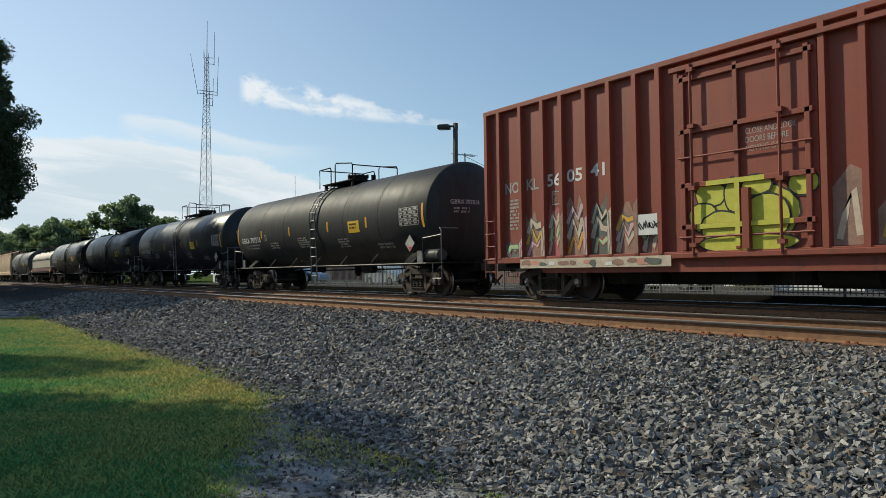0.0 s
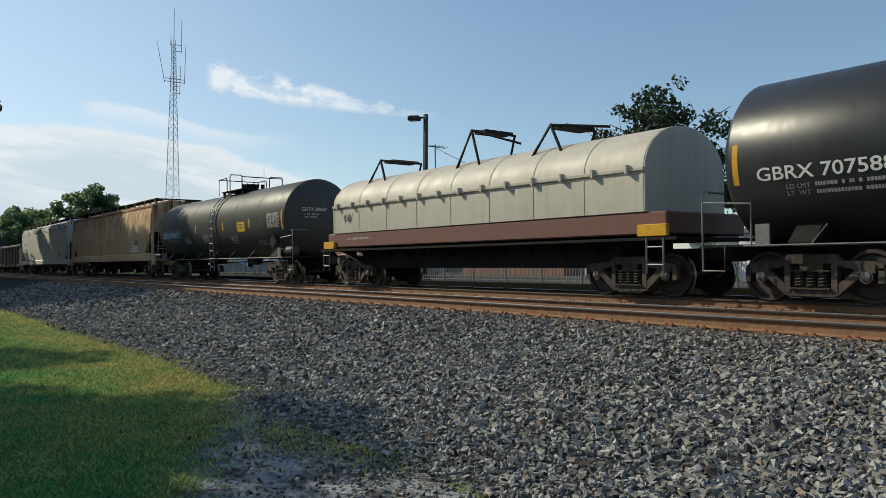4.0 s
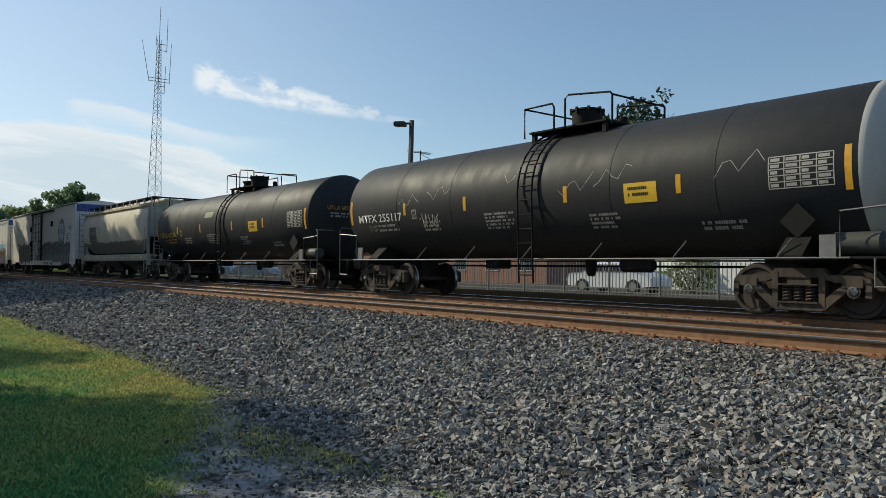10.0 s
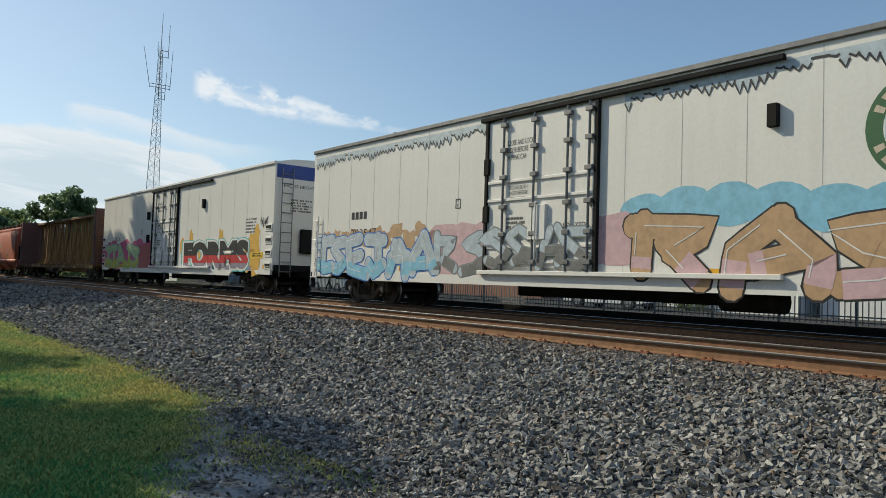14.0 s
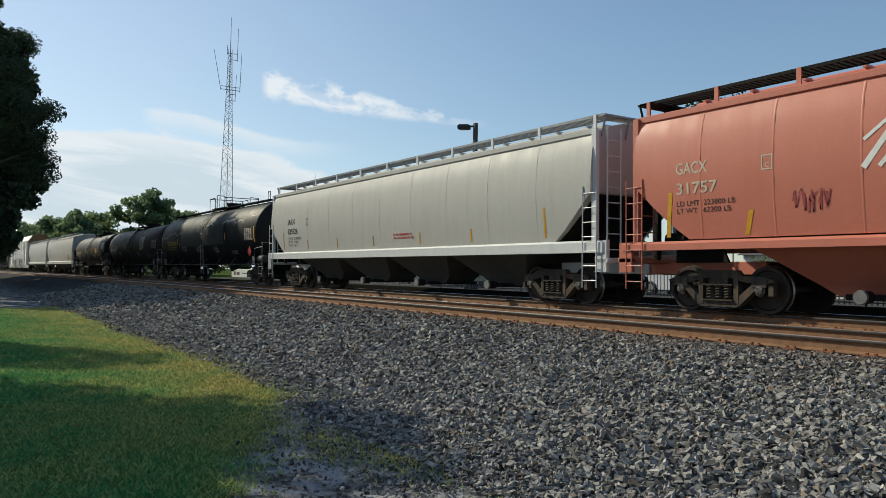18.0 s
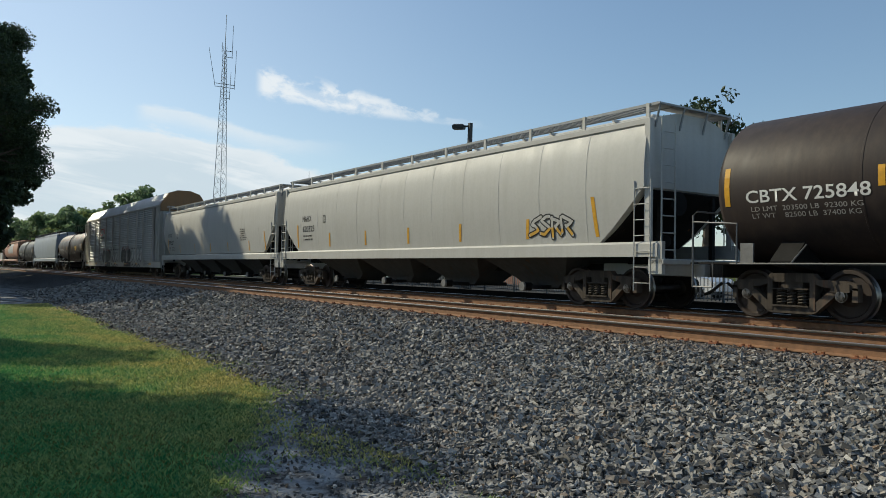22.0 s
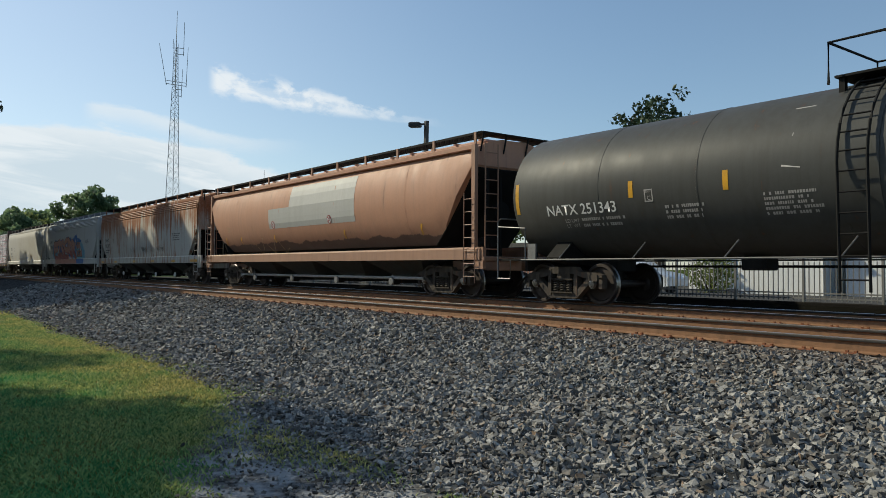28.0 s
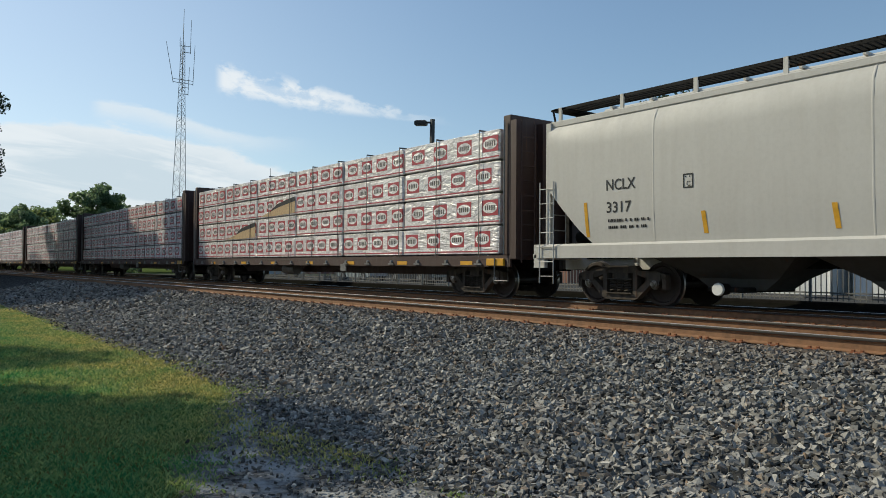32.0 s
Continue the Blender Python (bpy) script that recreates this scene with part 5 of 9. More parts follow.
def reefer_car(front, rear, label, style, shift=0.0):
    car, half = car_thing("refrigerator_car", label, front, rear)
    Y = 1.56
    surf = flat_side(Y)
    part("body", house_body(half, Y, 0.92, 4.92, 0.22), "reefer", car)
    rf = Shape()
    for k in (-1, 1):
        rf.cbox(-half - 0.03, half + 0.03, min(k * 1.5, k * 1.62), max(k * 1.5, k * 1.62), 4.84, 4.95, 0.015)
    part("roof_edge", rf, "steel" if style == "band" else "white", car, "roof edge trim")
    sk = Shape()
    sk.prism([(-half + 0.1, 0.93), (-half + 0.1, 0.78), (-half + 1.2, 0.78), (-half + 1.4, 0.92), (-half + 3.4, 0.92), (-half + 3.7, 0.70), (half - 3.7, 0.70), (half - 3.4, 0.92), (half - 1.4, 0.92), (half - 1.2, 0.78), (half - 0.1, 0.78), (half - 0.1, 0.93)], "y", -1.57, -1.48)
    part("side_sill", sk, "reefer", car)
    for k in range(17):
        x = -half + 1.0 + (2 * half - 2.0) * k / 16
        if -2.6 < x < 1.2:
            continue
        w = Shape()
        w.box(x - 0.006, x + 0.006, -Y - 0.003, -Y + 0.004, 1.0, 4.8)
        part("panel_seam", w, "reefer_seam", car)
    d = Shape()
    d.cbox(-2.35, 1.0, -Y - 0.05, -Y + 0.02, 1.12, 4.62, 0.015)
    door = part("plug_door", d, "reefer", car, "white plug door with locking rods and hinges", at=Matrix.Translation((shift, 0, 0)))
    for x in (-1.75, -0.75, 0.25, 0.85):
        q = Shape()
        q.tube([(x, -Y - 0.11, 1.05), (x, -Y - 0.11, 4.66)], 0.03)
        for z in (1.25, 1.9, 2.55, 3.25, 3.9, 4.5):
            q.cbox(x - 0.1, x + 0.1, -Y - 0.15, -Y - 0.04, z - 0.05, z + 0.05, 0.01)
        part("locking_rod", q, "steel", door, "worn steel locking rod")
    for z in (1.6, 2.72, 3.15, 1.25):
        q = Shape()
        q.cbox(-2.3, 0.95, -Y - 0.09, -Y - 0.03, z - 0.035, z + 0.035, 0.01)
        part("door_rail", q, "reefer", door)
    for x in (-2.37, 1.02):
        q = Shape()
        q.cbox(x - 0.05, x + 0.05, -Y - 0.1, -Y, 1.0, 4.66, 0.01)
        part("door_jamb", q, "under", door)
    q = Shape()
    q.cbox(-0.9, -0.35, -Y - 0.13, -Y - 0.04, 1.75, 2.55, 0.015)
    q.tube([(-0.62, -Y - 0.16, 1.3), (-0.62, -Y - 0.16, 2.6)], 0.02)
    part("latch_box", q, "reefer", door, "latch box with a handle")
    doorside = lambda x, h, lift: (x + shift, -Y - 0.05 - lift, h)
    letters(car, "CLOSE AND LOCK\nDOOR BEFORE\nMOVING CAR", -1.68, 4.0, 0.12, "ink", doorside, wide=0.85)
    letters(car, "SECURE BOTH\nHASPS BEFORE\nMOVING CAR", -1.6, 2.95, 0.09, "ink", doorside, wide=0.62)
    letters(car, "ASD   YSD", 0.0, 2.0, 0.11, "ink", doorside, wide=0.75)
    letters(car, "SEAL", 0.1, 1.72, 0.1, "ink", doorside, wide=0.36)
    bars(car, -1.65, 2.0, 0.7, 0.3, 3, "pale_ink", doorside, 4)
    for z, x0, x1 in ((4.72, -2.6, 5.0), (1.0, -2.6, 5.0)):
        q = Shape()
        q.cbox(x0 + shift, x1 + shift, -Y - 0.12, -Y - 0.02, z - 0.05, z + 0.05, 0.012)
        part("door_track", q, "under" if z > 2 else "reefer", car)
    for x, z in ((4.4, 3.75), (-2.75, 3.55), (-2.75, 2.4)):
        q = Shape()
        q.cbox(x - 0.09, x + 0.09, -Y - 0.12, -Y, z - 0.2, z + 0.2, 0.01)
        part("door_stop", q, "under", car)
    for k in (-1, 1):
        x = k * (half - 0.32)
        if style == "slots":
            for z in range(4):
                h = 0.98 + 0.47 * z
                q = Shape()
                q.cbox(x - 0.26, x + 0.26, -Y - 0.025, -Y + 0.02, h - 0.02, h + 0.26, 0.008)
                slot = part("foot_pocket", q, "reefer", car, "recessed foot pocket with a pale rim")
                q = Shape()
                q.box(x - 0.21, x + 0.21, -Y - 0.029, -Y - 0.02, h + 0.08, h + 0.2)
                part("pocket_shadow", q, "under", slot)
                q = Shape()
                q.tube([(x - 0.2, -Y - 0.04, h + 0.08), (x + 0.2, -Y - 0.04, h + 0.08)], 0.014)
                part("rung", q, "steel", slot)
        else:
            part("side_ladder", ladder(x, -Y - 0.08, 0.6, 2.75, 0.4, 7, 0.016), "reefer", car, "pale corner ladder")
        part("end_ladder", ladder_end(k * (half + 0.12), -1.1, 0.7, 4.7), "steel", car)
        e = Shape()
        e.cbox(min(k * half, k * (half + 0.12)), max(k * half, k * (half + 0.12)), -1.5, 1.5, 0.9, 1.15, 0.02)
        e.cbox(min(k * 5, k * (half + 0.5)), max(k * 5, k * (half + 0.5)), -0.3, 0.3, 0.70, 0.98, 0.02)
        e.cbox(min(k * (half + 0.02), k * (half + 0.2)), max(k * (half + 0.02), k * (half + 0.2)), -0.5, 0.3, 1.6, 2.5, 0.03)
        part("end_sill", e, "under", car)
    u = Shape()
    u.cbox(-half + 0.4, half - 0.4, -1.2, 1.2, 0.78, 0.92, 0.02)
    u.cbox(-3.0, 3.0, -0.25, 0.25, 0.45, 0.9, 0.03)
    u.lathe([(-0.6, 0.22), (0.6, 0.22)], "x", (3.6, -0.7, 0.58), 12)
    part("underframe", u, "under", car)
    running_gear(car, half - 2.6, half + 0.75)
    end = right_end(half)
    if style:
        decal(car, "blue_band", rect(-1.5, 1.5, 4.35, 4.86), "navy", end, 0.006, "blue band across the end")
        letters(car, "EXCESS HEIGHT CAR", -1.2, 4.02, 0.12, "ink", end, wide=1.7)
    bars(car, -0.9, 3.1, 0.9, 0.5, 5, "pale_ink", end, 3)
    bars(car, 8.6, 2.3, 1.0, 0.62, 5, "steel", surf, 7)
    boxed(car, -4.0, 2.62, 0.2, surf, "ink", "F")
    for x in (-half + 0.35, -6.4, -3.6, 3.0, 6.0, half - 0.75):
        decal(car, "reflective_stripe", rect(x, x + 0.42, 1.0, 1.14), "yellow", surf, 0.005, "yellow reflective stripe")
    return car, half, surf


def roundel(car, x, h, r, surf):
    """A railway emblem as plain shapes: a green ring round a pale field with a blue cross."""
    ring = lambda rad, n=40: [(x + rad * math.cos(math.tau * k / n), h + rad * math.sin(math.tau * k / n)) for k in range(n)]
    decal(car, "emblem_ring", [ring(r)], "green", surf, 0.005, "dark green ring of a railway emblem")
    decal(car, "emblem_field", [ring(r * 0.7)], "white", surf, 0.009, "pale emblem field")
    c = r * 0.2
    decal(car, "emblem_cross", rect(x - c, x + c, h - r * 0.66, h + r * 0.66) + rect(x - r * 0.66, x - c, h - c, h + c) + rect(x + c, x + r * 0.66, h - c, h + c), "sky_blue", surf, 0.013, "pale blue emblem cross")
    bars(car, x - r * 0.5, h - 0.05, r, 0.12, 1, "white", surf, 2, 0.017)
    marks = []
    for k in range(22):
        a = math.tau * (k + 0.5) / 22
        if abs(math.sin(a)) < 0.15:
            continue
        p, q = r * 0.74, r * 0.92
        marks.append([(x + rad * math.cos(a + d), h + rad * math.sin(a + d)) for rad, d in ((p, -0.07), (q, -0.07), (q, 0.07), (p, 0.07))])
    decal(car, "emblem_marks", marks, "cream", surf, 0.009, "pale marks round the emblem ring")


# ---- open cars


def gondola_car(front, rear):
    car, half = car_thing("gondola_car", "black steel gondola with pressed side posts and a worn top rail", front, rear)
    Y = 1.42
    surf = flat_side(Y)
    for y in (-1, 1):
        s = Shape()
        s.box(-half, half, min(y * Y, y * (Y - 0.04)), max(y * Y, y * (Y - 0.04)), 0.78, 2.75)
        part("side_wall", s, "gond", car)
    for k in (-1, 1):
        s = Shape()
        s.box(min(k * half, k * (half - 0.05)), max(k * half, k * (half - 0.05)), -Y + 0.04, Y - 0.04, 0.78, 2.75)
        part("end_wall", s, "gond", car)
    s = Shape()
    s.box(-half + 0.05, half - 0.05, -Y + 0.04, Y - 0.04, 0.90, 0.98)
    part("floor", s, "gond", car)
    for y in (-1, 1):
        c = Shape()
        c.cbox(-half - 0.04, half + 0.04, min(y * 1.36, y * 1.56), max(y * 1.36, y * 1.56), 2.72, 2.9, 0.02)
        part("top_rail", c, "gond", car, "worn steel top rail")
        c = Shape()
        c.cbox(-half, half, min(y * 1.38, y * 1.45), max(y * 1.38, y * 1.45), 0.72, 0.84, 0.015)
        part("bottom_rail", c, "gond", car)
    for k in (-1, 1):
        c = Shape()
        c.cbox(min(k * half, k * (half + 0.12)), max(k * half, k * (half + 0.12)), -1.5, 1.5, 2.70, 2.9, 0.02)
        c.cbox(min(k * 6, k * (half + 0.5)), max(k * 6, k * (half + 0.5)), -0.3, 0.3, 0.70, 0.98, 0.02)
        c.box(min(k * half, k * (half + 0.06)), max(k * half, k * (half + 0.06)), -1.5, 1.5, 0.75, 0.95)
        part("end_sill", c, "gond", car)
        part("side_ladder", ladder(k * (half - 0.35), -Y - 0.14, 0.7, 2.6, 0.4, 5), "gond", car)
        part("end_ladder", ladder_end(k * (half + 0.12), -1.1, 0.8, 2.7), "gond", car)

    def post():
        s = Shape()
        s.rings([[(-w, -Y, z), (-w * 0.75, -Y - d, z), (w * 0.75, -Y - d, z), (w, -Y, z)] for z, w, d in ((0.72, 0.06, 0.05), (0.95, 0.085, 0.14), (2.72, 0.085, 0.14))])
        return s.mesh("side_post")

    for x in (-7.81, -6.42, -4.99, -4.08, -3.16, -2.21, -1.3, -0.35, 0.68, 1.58, 2.54, 3.45, 4.42, 5.31, 6.22, 6.9, 8.02):
        part("side_post", shared("gond_post", post), "gond", car, at=Matrix.Translation((x, 0, 0)))
    u = Shape()
    u.box(-half + 1, half - 1, -0.22, 0.22, 0.5, 0.8)
    u.lathe([(-0.5, 0.22), (0.5, 0.22)], "x", (1.2, -0.7, 0.55), 12)
    u.tube([(-6, -0.5, 0.6), (6, -0.5, 0.6)], 0.03)
    part("underframe", u, "under", car)
    running_gear(car, half - 1.6, half + 0.65)
    letters(car, "SMIX", -7.62, 2.3, 0.24, "white", surf, wide=0.8, bold=0.006)
    letters(car, "060671", -7.62, 1.85, 0.24, "white", surf, wide=0.95, bold=0.006)
    bars(car, -7.6, 1.0, 0.9, 0.25, 2, "off", surf, 1)
    boxed(car, -5.7, 2.0, 0.24, surf, "off", "E")
    for x in (-6.2, -4.9, -3.4, -1.0, 2.4, 5.6, 8.4):
        decal(car, "reflective_stripe", rect(x, x + (0.8 if x > 8 else 0.42), 0.93, 1.01), "dull_yellow", surf, 0.125, "yellow reflective stripe")
    # emblem as plain shapes: a globe over a swept ribbon
    around = [(8.72 + 0.29 * math.cos(math.tau * k / 24), 2.42 + 0.29 * math.sin(math.tau * k / 24)) for k in range(25)]
    decal(car, "emblem_globe", ribbon(around, 0.035), "salmon", surf, 0.005, "faded orange globe outline")
    for k in (-1, 0, 1):
        wide = 0.29 * math.sqrt(1 - (0.42 * k) ** 2)
        decal(car, "emblem_line", rect(8.72 + 0.12 * k - 0.01, 8.72 + 0.12 * k + 0.01, 2.42 - wide, 2.42 + wide), "salmon", surf, 0.006)
        decal(car, "emblem_line", rect(8.72 - wide, 8.72 + wide, 2.42 + 0.12 * k - 0.01, 2.42 + 0.12 * k + 0.01), "salmon", surf, 0.006)
    decal(car, "emblem_ribbon", ribbon([(8.4, 2.2), (8.6, 2.06), (8.9, 2.02), (9.3, 2.1)], 0.17), "salmon", surf, 0.010, "faded orange ribbon emblem")
    decal(car, "emblem_band", ribbon([(8.5, 2.13), (8.66, 2.06), (8.9, 2.03), (9.2, 2.08)], 0.09), "gond", surf, 0.014, "dark centre of the ribbon emblem")
    letters(car, "IL  65-0\nIW  9-0\nIH  6-0\nCU FT 3564", 8.75, 1.83, 0.085, "off", surf, wide=0.5)
    letters(car, "EMPTY/LOAD\n7/16\" ADJ. BLOCK", 8.62, 1.3, 0.075, "off", surf, wide=0.72)
    scrawl(car, 8.15, 8.4, 1.6, 0.3, surf, "pale_ink", 3)
    scrawl(car, 4.6, 4.85, 1.5, 0.4, surf, "off", 9)
    decal(car, "notice_sheet", rect(4.65, 4.95, 0.98, 1.1), "off", surf, 0.005, "small pale stencil panel")
    return car


def centerbeam_car(front, rear, label, dark, load):
    car, half = car_thing("centerbeam_flatcar", label, front, rear)
    mat = "beam_dark" if dark else "beam"
    s = Shape()
    s.box(-half - 0.3, half + 0.3, -1.45, 1.45, 0.98, 1.08)
    part("deck", s, mat, car)
    for y in (-1.45, 1.40):
        s = Shape()
        s.box(-half - 0.3, half + 0.3, y, y + 0.05, 0.80, 0.978)
        part("side_sill", s, mat, car)
    s = Shape()
    s.prism([(-half + 2.4, 0.978), (-half + 3.4, 0.55), (half - 3.4, 0.55), (half - 2.4, 0.978)], "y", -0.25, 0.25)
    part("centre_sill", s, mat, car)
    for k in (-1, 1):
        b = Shape()
        x0, x1 = min(k * (half + 0.02), k * (half + 0.3)), max(k * (half + 0.02), k * (half + 0.3))
        b.cbox(x0, x1, -1.45, 1.45, 1.08, 4.55, 0.02)
        plate = part("bulkhead", b, "beam_dark" if dark else "coil_red", car, "steel end bulkhead")
        for y in (-1.4, -0.5, 0.5, 1.4):
            b = Shape()
            b.box(min(k * (half + 0.302), k * (half + 0.5)), max(k * (half + 0.302), k * (half + 0.5)), y - 0.05, y + 0.05, 1.0, 4.4)
            part("bulkhead_post", b, "beam_dark" if dark else "coil_red", plate)
        part("end_ladder", ladder_end(k * (half + 0.56), -1.1, 0.9, 4.4), mat, car)
        st = Shape()
        st.tube([(k * half - 0.2, -1.52, 1.0), (k * half - 0.2, -1.52, 0.45), (k * half + 0.3, -1.52, 0.45), (k * half + 0.3, -1.52, 1.0)], 0.018)
        st.tube([(k * (half + 0.12), -1.5, 1.1), (k * (half + 0.12), -1.5, 4.4)], 0.02)
        part("side_step", st, "steel", car)
        e = Shape()
        e.cbox(min(k * (half - 2.6), k * (half + 0.7)), max(k * (half - 2.6), k * (half + 0.7)), -0.3, 0.3, 0.70, 0.98, 0.02)
        part("draft_sill", e, "under", car)
    t = Shape()
    t.cbox(-half, half, -0.3, 0.3, 4.32, 4.5, 0.02)
    part("top_beam", t, mat, car)
    n = 19
    for k in range(n):
        x = -half + 0.6 + (2 * half - 1.2) * k / (n - 1)
        p = Shape()
        p.rings([[(x - 0.09, -w, z), (x + 0.09, -w, z), (x + 0.09, w, z), (x - 0.09, w, z)] for z, w in ((1.08, 0.3), (1.5, 0.14), (4.32, 0.08))])
        part("centre_post", p, mat, car)
        if not load and k < n - 1:
            q = Shape()
            x2 = -half + 0.6 + (2 * half - 1.2) * (k + 1) / (n - 1)
            if k % 2:
                q.tube([(x + 0.1, 0, 1.3), (x2 - 0.1, 0, 4.25)], 0.05)
            else:
                q.tube([(x + 0.1, 0, 4.25), (x2 - 0.1, 0, 1.3)], 0.05)
            part("diagonal_brace", q, mat, car)
    for k in range(16):
        x = -half + 0.9 + (2 * half - 1.8) * k / 15
        w = Shape()
        w.lathe([(-1.5, 0.05), (-1.44, 0.07), (-1.40, 0.05)], "y", (x, 0, 0.92), 8)
        w.box(x - 0.14, x + 0.14, -1.5, -1.44, 0.84, 0.88)
        part("strap_winch", w, "steel", car)
    u = Shape()
    u.lathe([(-0.5, 0.2), (0.5, 0.2)], "x", (-2.0, -0.8, 0.66), 12)
    u.box(3.0, 3.35, -1.46, -1.42, 0.62, 0.86)
    part("underframe_fittings", u, "steel", car)
    running_gear(car, half - 1.55, half + 0.85)
    for x in (-9, -5.5, -2.5, 0.5, 3.4, 6.4, 9.4):
        decal(car, "reflective_stripe", rect(x, x + 0.5, 0.84, 0.94), "yellow", flat_side(1.45), 0.005, "yellow reflective stripe")
    bx = Shape()
    bx.cbox(half - 0.55, half + 0.1, -1.5, -1.42, 0.82, 1.0, 0.01)
    part("yellow_bracket", bx, "yellow", car, "yellow end bracket")
    return car, half


def wrap_colour(n, at):
    a = n.noise(at, 2.2, 5, 0.6)
    return n.mix(n.ramp(a, 0.35, 0.7), (0.80, 0.76, 0.74), (0.66, 0.60, 0.59))


def wrap_relief(n, at):
    crease = n.noise(n.scaled(at, 1.0, 1.0, 1.0), 3.0, 6, 0.6, 1.5)
    folds = n.bump(n.noise(n.scaled(at, 0.6, 1.0, 2.0), 1.4, 3, 0.6, 2.5), 0.8, 0.09)
    return n.bump(crease, 0.9, 0.05, folds)


M["wrap"] = shader("white_plastic_wrap", wrap_colour, lambda n, at: n.ramp(n.noise(at, 5.0, 4), 0.3, 0.7, 0.12, 0.4), 0.0, wrap_relief, 0.3)
M["wood"] = plain("sawn_pale_lumber", (0.52, 0.36, 0.19), 0.7, 0, 0.3, 12.0)
M["strap"] = plain("black_strap", (0.015, 0.015, 0.015), 0.5, 0, 0.1)
M["wrap_red"] = plain("printed_red", (0.42, 0.06, 0.07), 0.4, 0, 0.25)


def lumber_load(car, half, seed):
    """Wrapped packs of lumber, four high and six long, each its own piece, with printed emblems and straps."""
    rng = random.Random(seed)
    cuts = [-half + 0.12, -half + 3.55, -half + 7.05, -half + 10.6, -half + 14.1, -half + 17.7, half - 0.12]
    lev = [1.10, 1.86, 2.68, 3.50, 4.30]
    for c in range(6):
        for r in range(4):
            x0, x1, z0, z1 = cuts[c] + 0.03, cuts[c + 1] - 0.03, lev[r] + 0.02, lev[r + 1] - 0.03
            dy = rng.uniform(-0.025, 0.025)
            bm = bmesh.new()
            bmesh.ops.create_cube(bm, size=1.0)
            bmesh.ops.bevel(bm, geom=bm.edges[:], offset=0.02, segments=1, affect="EDGES", profile=0.5)
            for v in bm.verts:
                v.co = Vector(((x0 + x1) / 2 + v.co.x * (x1 - x0), -0.86 + dy + v.co.y * 1.12, (z0 + z1) / 2 + v.co.z * (z1 - z0)))
            me = bpy.data.meshes.new("lumber_pack")
            bm.to_mesh(me)
            bm.free()
            torn = (c, r) in ((2, 2), (1, 1)) and seed == 0
            pack = part("lumber_pack", me, "wrap", car, "shrink-wrapped lumber pack printed with red panels" + (", torn open" if torn else ""))
            face = flat_side(1.42 - dy)
            n = 4
            wide = (x1 - x0) / n
            panels, ovals, letters_ = [], [], []
            for k in range(n):
                cx, ch = x0 + wide * (k + 0.5) + (r % 2) * 0.25 * wide - 0.1, (z0 + z1) / 2 + 0.03
                a, b = min(0.31, wide * 0.38), 0.20
                if cx + a > x1:
                    continue
                panels += rect(cx - a, cx + a, ch - b, ch + b)
                ovals.append([(cx + 0.9 * a * math.cos(math.tau * q / 16), ch + 0.72 * b * math.sin(math.tau * q / 16)) for q in range(16)])
                letters_ += [p for q in range(5) for p in rect(cx - 0.62 * a + q * 0.27 * a, cx - 0.62 * a + q * 0.27 * a + 0.17 * a, ch - 0.3 * b, ch + 0.32 * b)]
            panels += rect(x0 + 0.02, x1 - 0.02, z0 + 0.05, z0 + 0.085)
            tagged(decal(pack, "printed_panel", panels, "wrap_red", face, 0.003), kind="stuff")
            tagged(decal(pack, "printed_oval", ovals, "wrap", face, 0.006), kind="stuff")
            tagged(decal(pack, "printed_mark", letters_, "pale_ink", face, 0.009), kind="stuff")
            if torn:
                tear = [(x0 + 0.3, z0 + 0.05), (x0 + 1.6, z0 + 0.02), (x1 - 0.1, z0 + 0.06), (x1 - 0.05, z0 + 0.5), (x0 + 2.0, z0 + 0.34), (x0 + 1.2, z0 + 0.2)]
                decal(pack, "bare_lumber", [tear], "wood", face, 0.012, "bare pale lumber showing through torn wrap")
                decal(pack, "wrap_flap", [[(x0 + 1.2, z0 + 0.2), (x0 + 2.0, z0 + 0.34), (x1 - 0.05, z0 + 0.5), (x1 - 0.1, z1 - 0.1), (x0 + 1.9, z0 + 0.48)]], "strap", face, 0.015, "dark hanging flap of torn wrap")
    for k in range(12):
        x = -half + 0.9 + (2 * half - 1.8) * k / 11
        s = Shape()
        s.box(x - 0.012, x + 0.012, -1.462, -1.450, 1.05, 4.31)
        s.box(x - 0.012, x + 0.012, -1.46, -0.3, 4.29, 4.33)
        part("tie_down_strap", s, "pipe_grey", car)


